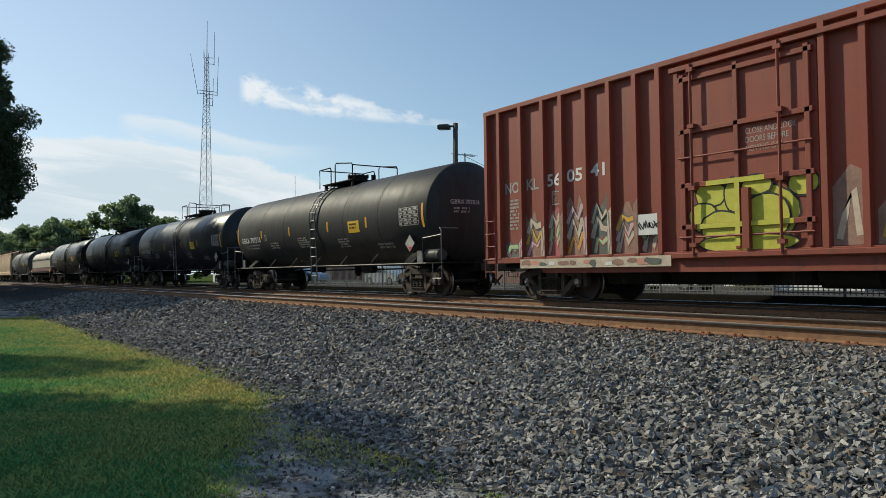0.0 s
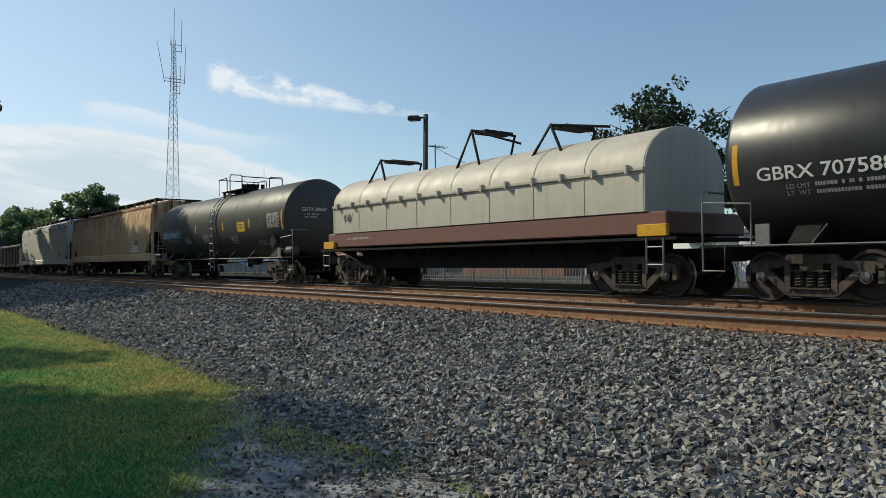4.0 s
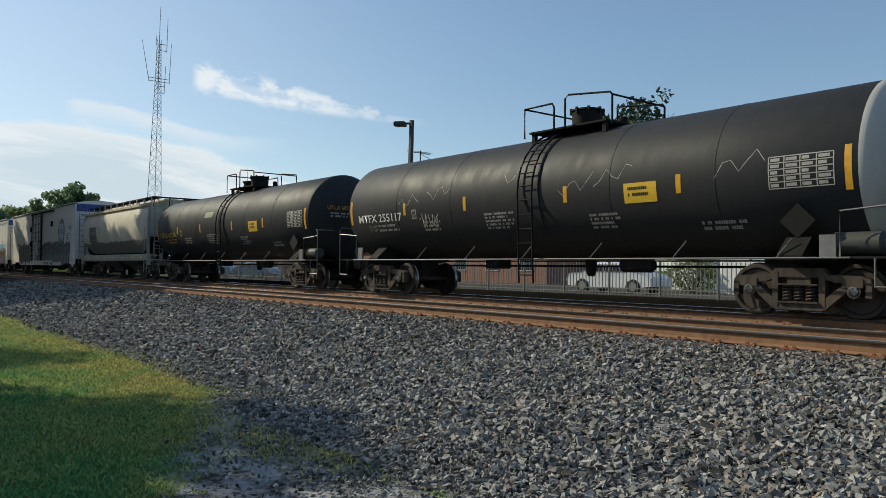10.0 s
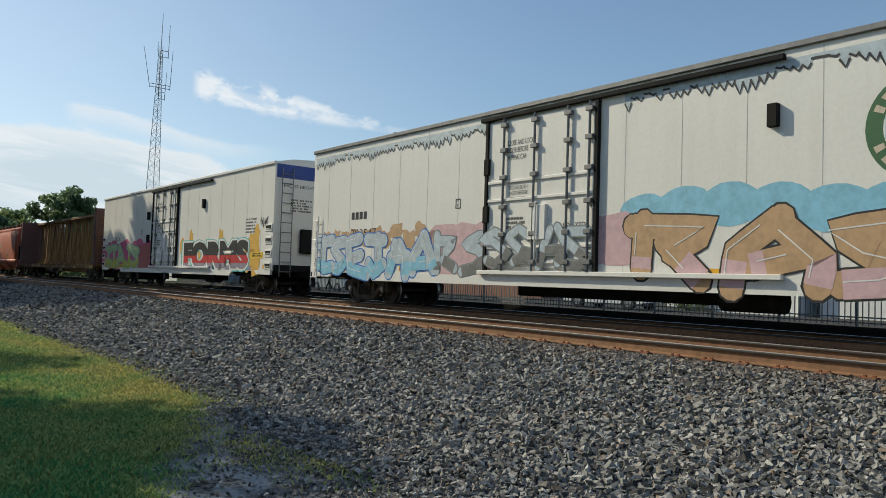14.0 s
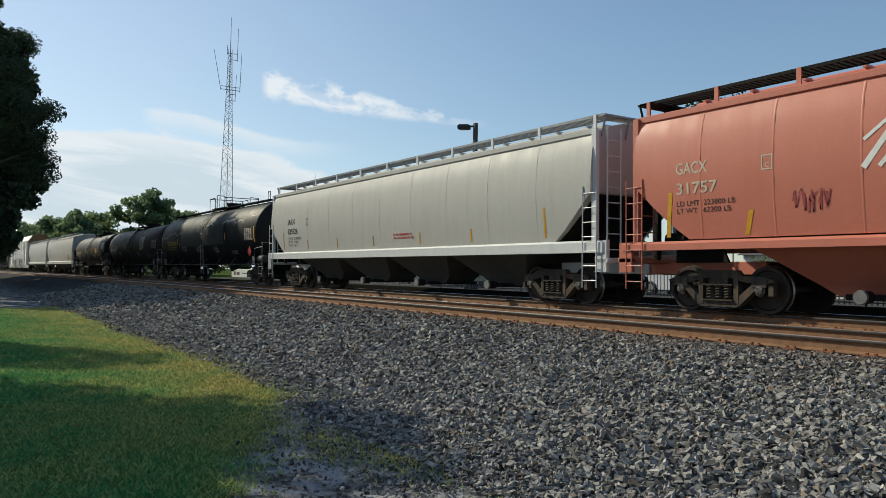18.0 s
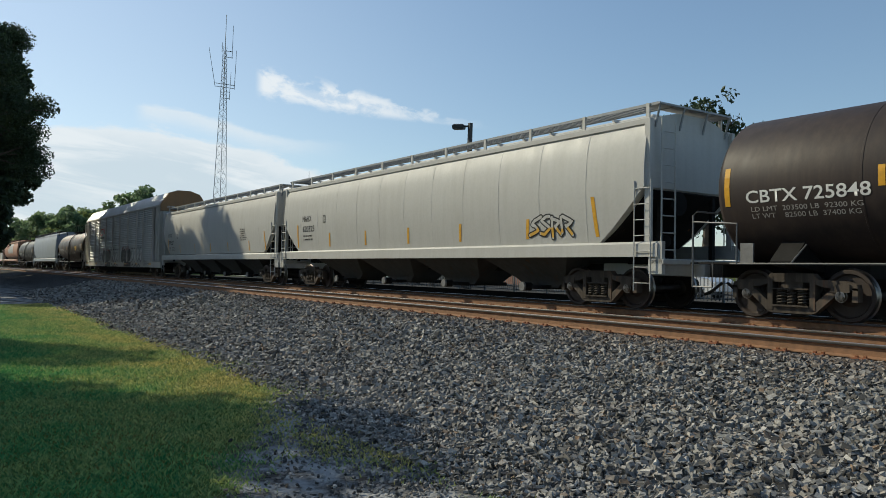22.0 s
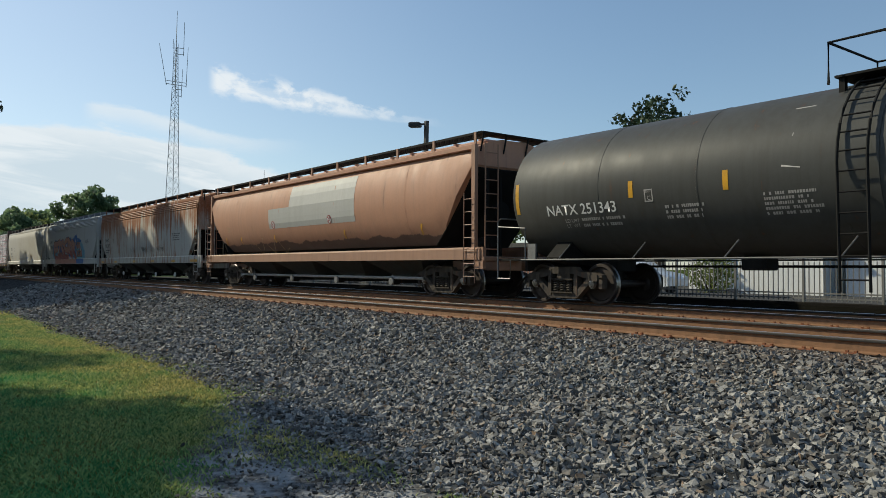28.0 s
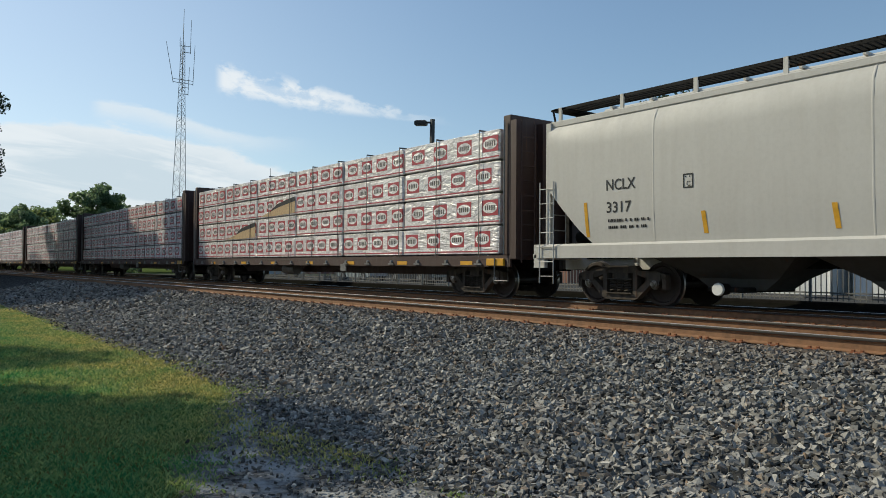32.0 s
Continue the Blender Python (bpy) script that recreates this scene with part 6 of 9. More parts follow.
def autorack_car(front, rear):
    car, half = car_thing("autorack_car", "tall galvanised autorack with slatted side panels and sprayed lower edge", front, rear)
    Y = 1.5
    surf = flat_side(Y)
    core = Shape()
    core.prism([(-1.42, 0.95), (-1.42, 4.72), (-0.95, 5.35), (-0.4, 5.48), (0.4, 5.48), (0.95, 5.35), (1.42, 4.72), (1.42, 0.95)], "x", -half + 0.25, half - 0.25)
    part("inner_body", core, "rack_white", car)
    # corrugated roof in ridges
    rf, rings = Shape(), []
    n = int(half * 2 / 0.05)
    for k in range(n + 1):
        x = -half + 0.1 + (2 * half - 0.2) * k / n
        d = (0.0, 0.0, 0.06, 0.06)[k % 4]
        rings.append([(x, y, z + d) for y, z in ((-1.55, 4.70), (-1.45, 4.86), (-1.0, 5.50), (-0.42, 5.70), (0.42, 5.70), (1.0, 5.50), (1.45, 4.86), (1.55, 4.70))])
    rf.rings(rings, closed=False)
    part("ridged_roof", rf, "rack", car, "ridged galvanised roof")
    s = Shape()
    s.cbox(-half - 0.25, half + 0.25, -1.5, -1.40, 0.62, 1.0, 0.015)
    part("side_sill", s, "rack_white", car)
    s = Shape()
    s.cbox(-half + 0.1, half - 0.1, -1.56, -1.42, 4.62, 4.76, 0.015)
    part("top_rail", s, "rack_white", car)
    posts = (-11.2, -8.55, -6.65, -3.9, -1.25, 1.4, 4.15, 6.9, 8.8, 11.45)

    def panel(w):
        rr = []
        s = Shape()
        for k in range(26):
            z = 1.04 + 3.56 * k / 26
            t = 3.56 / 26
            if k in (6, 7, 12, 18, 19):
                prof = [(0.0, 0.0), (0.02, t * 0.3), (0.02, t * 0.8), (0.0, t)]
            else:
                prof = [(0.0, 0.0), (0.045, t * 0.25), (0.05, t * 0.55), (0.0, t * 0.92), (0.0, t)]
            rr += [(-Y - d, z + h) for d, h in prof]
        s.rings([[(-w / 2, y, z) for y, z in rr], [(w / 2, y, z) for y, z in rr]], closed=False)
        return s.mesh("slat_panel")

    for x0, x1 in zip(posts, posts[1:]):
        part("slat_panel", panel(x1 - x0 - 0.16), "rack", car, "slatted galvanised side panel", at=Matrix.Translation(((x0 + x1) / 2, 0, 0)))
    for x in posts:
        q = Shape()
        q.prism([(x - 0.2, 1.0), (x + 0.2, 1.0), (x + 0.085, 1.7), (x + 0.085, 4.66), (x - 0.085, 4.66), (x - 0.085, 1.7)], "y", -Y - 0.09, -Y + 0.02)
        part("side_post", q, "rack_white", car)
    for k in (-1, 1):
        # end door posts, ladder and brown end gable
        for dx, w in ((0.3, 0.14), (1.0, 0.1)):
            q = Shape()
            x = k * (half - dx)
            q.cbox(x - w, x + w, -1.53, -1.35, 0.98, 4.7, 0.01)
            part("corner_post", q, "rack_white", car)
        d = Shape()
        d.cbox(min(k * (half - 0.1), k * half), max(k * (half - 0.1), k * half), -1.35, 1.35, 0.98, 4.5, 0.02)
        part("end_door", d, "rack_white", car)
        gb = Shape()
        gb.prism([(-1.5, 4.35), (-1.5, 4.75), (-1.0, 5.54), (-0.4, 5.73), (0.4, 5.73), (1.0, 5.54), (1.5, 4.75), (1.5, 4.35)], "x", min(k * (half - 0.15), k * (half + 0.06)), max(k * (half - 0.15), k * (half + 0.06)))
        part("end_gable", gb, "rack_rust", car, "brown painted end gable")
        part("end_ladder", ladder(k * (half - 0.02), -1.58, 1.0, 4.55, 0.34, 11), "rack_white", car, "corner ladder with many rungs")
        e = Shape()
        e.cbox(min(k * (half - 4), k * (half + 0.6)), max(k * (half - 4), k * (half + 0.6)), -0.35, 0.35, 0.62, 0.95, 0.02)
        part("draft_sill", e, "under", car)
    letters(car, "EXCESS HEIGHT CAR", -1.1, 4.55, 0.13, "white", right_end(half + 0.06), wide=1.5)
    running_gear(car, half - 3.0, half + 0.85)
    u = Shape()
    u.prism([(-1.3, 0.9), (-1.3, 0.55), (-0.9, 0.22), (0.9, 0.22), (1.3, 0.55), (1.3, 0.9)], "x", -half + 4.6, half - 4.6)
    u.box(-half + 1, half - 1, -1.2, 1.2, 0.66, 0.9)
    part("underframe", u, "under", car)
    out = lambda x, h, lift: (x, -Y - 0.056 - lift, h)
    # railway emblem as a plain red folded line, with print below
    decal(car, "red_emblem", ribbon([(-5.3, 3.74), (-6.0, 3.72), (-6.1, 3.62), (-6.1, 3.34), (-6.0, 3.25), (-5.3, 3.28)], 0.1) + ribbon([(-5.12, 3.28), (-5.12, 3.76), (-4.98, 3.78), (-4.62, 3.34), (-4.5, 3.34), (-4.5, 3.84)], 0.1), "logo_red", out, 0.004, "red folded-line railway emblem")
    bars(car, -6.15, 2.96, 1.7, 0.14, 1, "ink", out, 3, name="owner_line")
    letters(car, "NKCR  9372", -6.0, 0.72, 0.17, "ink", flat_side(Y), wide=1.25, bold=0.004)
    sill = flat_side(Y)
    rng = random.Random(31)
    for x0, seed in ((-5.0, 1), (2.2, 2)):
        decal(car, "sprayed_cloud", [blob(random.Random(seed * 40 + k), x0 + 0.4 + 0.55 * k, 1.42 + 0.08 * math.sin(2 * k), 0.5, 0.48, 22, 0.05, 2.2) for k in range(5)], "ink", out, 0.004, "black sprayed bubble")
        spikes = []
        for k in range(6):
            x = x0 + 0.35 + 0.42 * k
            spikes.append([(x - 0.16, 1.75), (x + 0.2, 1.75), (x + 0.12, 2.0 + rng.uniform(-0.05, 0.12)), (x + 0.02, 2.12 + rng.uniform(0, 0.14)), (x - 0.08, 1.95)])
        decal(car, "sprayed_spikes", spikes, "ink", out, 0.005, "black spikes over the bubble")
        edge = [(x0 + 0.1 + 0.13 * k, 1.98 + 0.16 * math.sin(1.7 * k) * (1 if k % 3 else 0.3)) for k in range(20)]
        decal(car, "sprayed_outline", ribbon(edge, 0.04), "rose", out, 0.009, "rose sprayed outline")
        for k in range(6):
            x = x0 + 0.5 + 0.4 * k
            decal(car, "sprayed_letters", ribbon([(x, 1.12), (x + rng.uniform(-0.1, 0.1), 1.45), (x + 0.2, 1.62 + rng.uniform(-0.05, 0.1)), (x + 0.26, 1.3), (x + 0.1, 1.22)], 0.03), "off", out, 0.010, "thin white sprayed letter strokes")
        decal(car, "sprayed_foot", [[(x0 + 0.6, 0.64), (x0 + 2.9, 0.64), (x0 + 2.9, 0.97), (x0 + 0.7, 0.97)]], "ink", sill, 0.003, "black sprayed foot on the sill")
        decal(car, "sprayed_outline", ribbon([(x0 + 0.9 + 0.12 * k, 0.66 + 0.24 * math.sin(math.pi * k / 14)) for k in range(15)], 0.04), "rose", sill, 0.006, "rose arc on the sill")
        # white letters with black edges beside it
        for k in range(4):
            x = x0 + 3.3 + 0.85 * k
            form = [(x, 1.95), (x + 0.38, 2.0), (x + 0.3, 1.5), (x + 0.62, 1.72), (x + 0.66, 1.25), (x + 0.2, 1.0), (x - 0.05, 1.3), (x + 0.12, 1.55)]
            decal(car, "sprayed_letters", [form[:4] + [form[7]], form[3:8]], "white", out, 0.006 + 0.001 * k, "white sprayed letter")
            decal(car, "sprayed_outline", ribbon(form + form[:1], 0.07), "ink", out, 0.011 + 0.001 * k, "black edge of a white letter")
        decal(car, "sprayed_foot", ribbon([(x0 + 3.2 + 0.2 * k, 0.72 + 0.12 * math.sin(1.3 * k)) for k in range(14)], 0.1), "ink", sill, 0.004, "black sprayed waves on the sill")
    scrawl(car, -6.3, -5.0, 1.1, 0.9, out, "pale_ink", 71)
    scrawl(car, -8.9, -8.2, 1.1, 0.8, out, "pale_ink", 72)
    for x in (-half + 0.4, -8.4, -4.2, -0.5, 3.0, 6.5, 10.4):
        decal(car, "reflective_stripe", rect(x, x + 0.7, 0.80, 0.92), "yellow", flat_side(Y), 0.004, "yellow reflective stripe")
    bars(car, 9.0, 0.7, 1.6, 0.24, 2, "ink", flat_side(Y), 2)
    return car


def coil_car(front, rear):
    car, half = car_thing("coil_car", "steel coil car with pale rounded hood and dark red sill", front, rear)
    s, rings = Shape(), []
    arch = [(-1.42, 1.75), (-1.42, 2.62)] + [(-1.42 * math.cos(a), 2.62 + 1.0 * math.sin(a)) for a in (math.pi * k / 14 for k in range(1, 14))] + [(1.42, 2.62), (1.42, 1.75)]
    s.prism(arch, "x", -half, half)
    part("hood", s, "coil", car, "pale grey rounded coil hood")
    for k in range(9):
        x = -half + 0.06 + (2 * half - 0.12) * k / 8
        r = Shape()
        r.rings([[(x + dx, y * 1.006, z + (0.008 if z > 2.7 else 0.0)) for dx in (-0.03, 0.03)] for y, z in arch], closed=False)
        part("hood_band", r, "coil", car)
    r = Shape()
    r.cbox(-half, half, -1.47, -1.41, 2.58, 2.66, 0.01)
    for k in range(14):
        x = -half + 0.4 + (2 * half - 0.8) * k / 13
        r.box(x - 0.03, x + 0.03, -1.53, -1.42, 2.54, 2.72)
    part("hood_rail", r, "coil", car)
    for x, h in ((-half + 2.0, 0.0), (0.2, 0.3), (half - 3.2, 0.0)):
        b = Shape()
        b.tube([(x - 0.5, -0.95, 3.3), (x, -0.8, 4.05 + h), (x, 0.8, 4.05 + h), (x - 0.5, 0.95, 3.3)], 0.04)
        b.tube([(x + 0.5, -0.95, 3.3), (x, -0.8, 4.05 + h)], 0.04)
        b.tube([(x, -0.8, 4.05 + h), (x + 1.4, -0.3, 3.85)], 0.035)
        b.box(x - 0.25, x + 0.25, -0.5, 0.5, 4.0 + h, 4.08 + h)
        part("lifting_bracket", b, "under", car, "dark lifting bracket on the hood")
    d = Shape()
    d.cbox(-half - 0.4, half + 0.5, -1.4, 1.4, 1.28, 1.74, 0.03)
    part("deck_sill", d, "coil_red", car, "dark red side sill")
    w = Shape()
    w.box(-half - 0.7, half + 0.8, -1.52, 1.52, 1.16, 1.22)
    for k in range(12):
        x = -half + 0.6 + (2 * half - 1.2) * k / 11
        w.prism([(-1.5, 1.16), (-0.9, 0.9), (-0.9, 1.16)], "x", x - 0.03, x + 0.03)
    part("side_walk", w, "under", car)
    for k in (-1, 1):
        q = Shape()
        x = k * (half + 0.2)
        q.cbox(x - 0.35, x + 0.35, -1.5, -1.38, 1.24, 1.48, 0.01)
        part("end_bracket", q, "yellow", car, "orange end bracket")
        f = Shape()
        f.cbox(min(k * 3, k * (half + 1.2)), max(k * 3, k * (half + 1.2)), -0.3, 0.3, 0.72, 1.0, 0.02)
        part("draft_sill", f, "under", car)
        part("side_ladder", ladder(k * (half + 0.3), -1.52, 0.5, 1.2, 0.4, 2), "steel", car)
    u = Shape()
    u.box(-half + 1, half - 1, -0.9, 0.9, 0.6, 1.16)
    part("underframe", u, "under", car)
    running_gear(car, half - 0.7, half + 1.3)
    surf = flat_side(1.40)
    bars(car, -half + 0.9, 1.42, 1.4, 0.16, 1, "off", surf, 1)
    scrawl(car, -half + 0.7, -half + 1.2, 2.0, 0.4, flat_side(1.42), "pale_ink", 8)
    return car


# ---------------------------------------------------------------- the train, front to rear


def build_train():
    box_car(-0.15, -15.52)
    for front, rear, number, m in ((-18.3, -33.98, "707516", "tank_grey2"), (-36.21, -52.33, "707563", "tank_gloss"), (-54.55, -70.1, "707548", "tank_gloss"), (-72.35, -87.95, "707588", "tank_gloss")):
        car, half, surf = tank_car(front, rear, "black tank car with white lettering and yellow stripes" if m == "tank_gloss" else "dull charcoal tank car with white lettering", m, ("GBRX", number), r=1.56, cz=2.55, seed=int(number) % 7)
        decal(car, "hazard_placard", [[(half - 1.02, 1.37), (half - 0.76, 1.62), (half - 1.02, 1.88), (half - 1.28, 1.62)]], "off", flat_side(1.47), 0.004, "white diamond hazard placard")
        decal(car, "placard_lower", [[(half - 1.02, 1.40), (half - 0.9, 1.52), (half - 1.14, 1.52)]], "red", flat_side(1.47), 0.007)
        if number == "707588":
            sprayed(car, -half + 3.0, -half + 4.9, 1.35, 1.75, surf, 5, None, "off", ["pale_ink"], None, 51)
            sprayed(car, -half + 5.6, -half + 7.1, 1.35, 1.85, surf, 4, None, "off", ["pale_ink"], None, 52)
            scrawl(car, 0.9, 2.0, 1.4, 0.4, surf, "off", 5)
    coil_car(-89.9, -102.65)
    car, half, surf = tank_car(-106.3, -121.2, "grey insulated tank car with a blue number band", "tank_grey", ("GATX", "209607"), seed=3)
    decal(car, "number_band", rect(-half + 0.5, -half + 3.2, 2.06, 2.46, 3), "sky_dull", surf, 0.003, "dull blue band behind the number")

    car, half, surf = hopper_car(-122.7, -141.8, "rust-stained cream covered hopper with a dark roof walk", "tan_hop", ("CCBX", "73227"), bays=4, seams=13, mark_x=1.15, mark_h=2.45, number_h=2.08, tall=0.2, seed=2)
    letters(car, "HAMMERING ON SIDE\nOF CAR WILL\nCONTAMINATE PRODUCT", 0.25, 2.24, 0.09, "ink", surf, wide=1.35)
    decal(car, "white_patch", rect(5.4, 6.9, 1.5, 1.88), "white", surf, 0.004, "white stencil panel")
    bars(car, 5.5, 1.56, 1.2, 0.26, 2, "ink", surf, 3, 0.008)
    decal(car, "data_plate", rect(6.5, 6.98, 1.94, 2.2), "ink", surf, 0.006, "black data plate")
    bars(car, 6.55, 1.98, 0.4, 0.18, 2, "white", surf, 2, 0.01)
    bars(car, -1.9, 1.9, 0.9, 0.24, 3, "red", surf, 5)
    bars(car, 4.9, 1.95, 0.6, 0.2, 3, "pale_ink", surf, 6)
    scrawl(car, 3.8, 4.4, 1.62, 0.3, surf, "off", 11)
    for x in (-0.7, 1.2, 4.75, 7.4):
        stripe(car, x, 1.62, 0.36, surf, 0.08)
    for x in (-3.2, 1.6, 6.3):
        decal(car, "small_disc", [[(x + 0.09 * math.cos(math.tau * k / 14), 1.22 + 0.09 * math.sin(math.tau * k / 14)) for k in range(14)]], "lemon", flat_side(1.53), 0.005, "yellow disc on the sill")

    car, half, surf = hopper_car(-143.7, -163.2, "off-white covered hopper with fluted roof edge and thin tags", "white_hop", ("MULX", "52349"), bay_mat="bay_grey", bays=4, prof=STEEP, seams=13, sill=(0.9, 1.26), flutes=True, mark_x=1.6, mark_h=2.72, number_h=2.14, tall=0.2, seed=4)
    scrawl(car, -5.9, -4.7, 1.55, 0.35, surf, "pale_ink", 2)
    letters(car, "LITHCOTE DTM EXTERIOR PAINT\nAPPLIED ARI-PARAGOULD\nLCRE-LINING\nCAUTION: DO NOT USE STEAM,\nBOILING WATER OR SHARP OBJECTS\nTO CLEAN. ENTER CAR WITH\nSOFT SOLED SHOES.", 5.98, 2.62, 0.062, "ink", surf, wide=1.25)
    decal(car, "data_plate", rect(6.6, 7.05, 1.53, 1.84), "ink", surf, 0.006, "black and green data plate")
    for x in (-7.0, -3.6, -0.2, 2.8, 5.85, 8.0):
        stripe(car, x, 1.42, 0.4 if x < 7 else 1.0, surf, 0.1)
    bars(car, 2.8, 1.05, 1.2, 0.16, 2, "ink", flat_side(1.53), 4)
    bars(car, -3.6, 1.05, 0.9, 0.12, 1, "pale_ink", flat_side(1.53), 8)

    gondola_car(-164.45, -184.4)
    car, half, surf = tank_car(-187.3, -203.1, "dark grey tank car with white number and tall manway", "tank_black", ("TILX", "293170"), dome="tall", seed=5)
    decal(car, "old_placard", rect(-1.5, -0.75, 1.66, 1.86, 2), "gold", surf, 0.006, "faded orange placard")
    car, half, surf = tank_car(-205.35, -220.4, "black tank car with one pale replacement head", "tank_black", ("MTFX", "255117"), dome="tall", white_head=True, seed=6)
    scrawl(car, -3.9, -3.1, 1.8, 0.5, surf, "off", 14)
    for k, (x, h) in enumerate(((-4.9, 2.55), (-3.6, 2.7), (-0.6, 2.9), (1.2, 2.5), (2.2, 2.65), (5.0, 2.6))):
        decal(car, "scratch", ribbon([(x + 0.16 * q, h + 0.16 * math.sin(1.9 * q + k) + 0.03 * q) for q in range(7)], 0.012), "off", surf, 0.005, "thin pale scratch")
    car, half, surf = tank_car(-223.1, -238.55, "black tank car with gold number and twin domes", "tank_black", ("UTLX", "683301"), ink="gold", dome="twin", seed=8)
    decal(car, "repair_panel", rect(-1.6, -0.7, 2.86, 3.1, 3), "olive", surf, 0.006, "dull tan sticker")

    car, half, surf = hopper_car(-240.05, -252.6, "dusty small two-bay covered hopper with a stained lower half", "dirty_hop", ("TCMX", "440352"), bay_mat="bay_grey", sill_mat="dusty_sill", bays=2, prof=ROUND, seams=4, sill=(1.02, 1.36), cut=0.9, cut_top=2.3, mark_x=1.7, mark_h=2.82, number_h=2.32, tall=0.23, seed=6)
    decal(car, "grey_panel", rect(-4.87, -3.2, 2.06, 3.1, 4), "steel", surf, 0.003, "grey repainted number panel")
    for x in (-5.0, -3.0, -1.6, 0.2, 2.0, 3.8, 5.2):
        decal(car, "reflective_stripe", rect(x, x + 0.45, 1.12, 1.24), "yellow", flat_side(1.53), 0.005, "yellow reflective stripe")

    car, half, surf = reefer_car(-254.7, -276.6, "white refrigerator car with green emblem and purple sprayed letters", "band")
    roundel(car, 7.17, 3.1, 0.92, surf)
    bars(car, -8.36, 2.28, 0.9, 0.22, 1, "ink", surf, 1, name="owner_mark")
    letters(car, "793798", -8.34, 1.72, 0.25, "ink", surf, wide=1.4)
    sprayed(car, -7.7, -2.4, 0.85, 2.3, surf, 6, "purple", "ink", ["olive", "sage"], "off", 101, True, 0.8)
    sprayed(car, 1.3, 9.4, 0.85, 2.3, surf, 8, "purple", "off", ["sage", "ash"], None, 102, True, 0.72)
    decal(car, "sprayed_door", [blob(random.Random(8), x, h, r, r) for x, h, r in ((-2.1, 1.4, 0.25), (0.65, 1.85, 0.3), (0.45, 1.35, 0.42), (-0.3, 1.25, 0.22))], "purple", flat_side(1.615), 0.004, "purple sprayed cloud over the door")
    scrawl(car, 9.2, 9.9, 3.0, 0.6, surf, "pale_ink", 19)

    car, half, surf = reefer_car(-279.1, -301.9, "white refrigerator car with icicle fringe and tan sprayed letters", "band", -0.4)
    roundel(car, 6.7, 3.3, 0.86, surf)
    bars(car, -8.98, 2.55, 0.9, 0.22, 1, "ink", surf, 1, name="owner_mark")
    letters(car, "793547", -9.0, 2.0, 0.25, "ink", surf, wide=1.4)
    rng = random.Random(77)
    fringe, dark = [], []
    for k in range(150):
        x = -half + 0.2 + (2 * half - 0.4) * k / 150
        if -2.6 < x < 1.2:
            continue
        t = rng.uniform(0.08, 0.3) + 0.1 * math.sin(x * 2.2)
        fringe.append([(x - 0.08, 4.68), (x + 0.08, 4.68), (x + 0.08, 4.62 - 0.5 * t), (x + 0.02, 4.6 - t), (x - 0.08, 4.62 - 0.5 * t)])
        dark += ribbon([(x - 0.08, 4.6 - 0.4 * t), (x + 0.02, 4.6 - t), (x + 0.08, 4.6 - 0.45 * t)], 0.04)
    tagged(decal(car, "icicle_fringe", fringe, "ice", surf, 0.005), label="pale blue icicle fringe", kind="stuff")
    tagged(decal(car, "icicle_outline", dark, "ink", surf, 0.008), label="dark icicle outline", kind="stuff")
    decal(car, "pale_cloud", [blob(random.Random(40 + k), 1.8 + 0.9 * k, 2.2 + 0.1 * math.sin(k), 0.62, 0.4, 20, 0.03, 2.0) for k in range(10)], "sky_blue", surf, 0.004, "pale blue cloud tops")
    decal(car, "pink_cloud", [blob(random.Random(60 + k), -4.4 + 0.8 * k, 1.7, 0.7, 0.55, 18, 0.08) for k in range(8)], "pinkish", surf, 0.0045, "pale pink cloud")
    sprayed(car, -11.2, -4.9, 0.85, 1.95, surf, 6, None, "cobalt", ["ice", "sky_blue"], "white", 103, False, 0.9)
    decal(car, "brown_cloud", [blob(random.Random(140 + k), -10.4 + 0.55 * k, 2.0 + 0.12 * math.sin(3 * k), 0.3, 0.24, 14, 0.3) for k in range(11)], "tan", surf, 0.004, "brown sprayed cloud")
    sprayed(car, -2.7, 0.55, 1.15, 2.05, flat_side(1.66), 4, None, "ash", ["ice", "steel"], None, 104, False, 0.6)
    sprayed(car, -4.7, -2.8, 0.9, 2.0, surf, 2, "pinkish", "ash", ["ice", "steel"], None, 109, False, 0.7)
    sprayed(car, 1.6, 10.6, 0.85, 2.1, surf, 5, None, "ink", ["tan", "pinkish"], "white", 105, False, 0.95)

    car, half, surf = reefer_car(-304.8, -326.65, "plain white refrigerator car with bright pink, red and black sprayed words", "slots", 0.25)
    letters(car, "JRSX", -8.5, 2.4, 0.2, "ink", surf, wide=0.9)
    decal(car, "pink_cloud", [blob(random.Random(20 + k), -10.2 + 0.75 * k, 1.5 + 0.12 * (k % 3), 0.75, 0.72, 20, 0.04) for k in range(12)], "pink", surf, 0.004, "pink sprayed cloud")
    decal(car, "amber_base", rect(-10.6, -4.4, 0.86, 1.12), "amber", surf, 0.006, "amber sprayed base")
    sprayed(car, -10.3, -4.2, 0.95, 2.1, surf, 5, None, "teal", ["mint", "lime"], "white", 106, False, 0.72)
    decal(car, "red_cloud", [blob(random.Random(400 + k), -3.9 + 0.55 * k, 1.5, 0.55, 0.62, 18, 0.12) for k in range(4)], "rose", surf, 0.0075, "red sprayed cloud")
    decal(car, "amber_splash", [blob(random.Random(90 + k), 1.9 + 1.1 * k, 1.9 + 0.3 * math.sin(k * 2), 0.24, 0.42, 16, 0.3) for k in range(8)], "amber", surf, 0.004, "amber sprayed splashes")
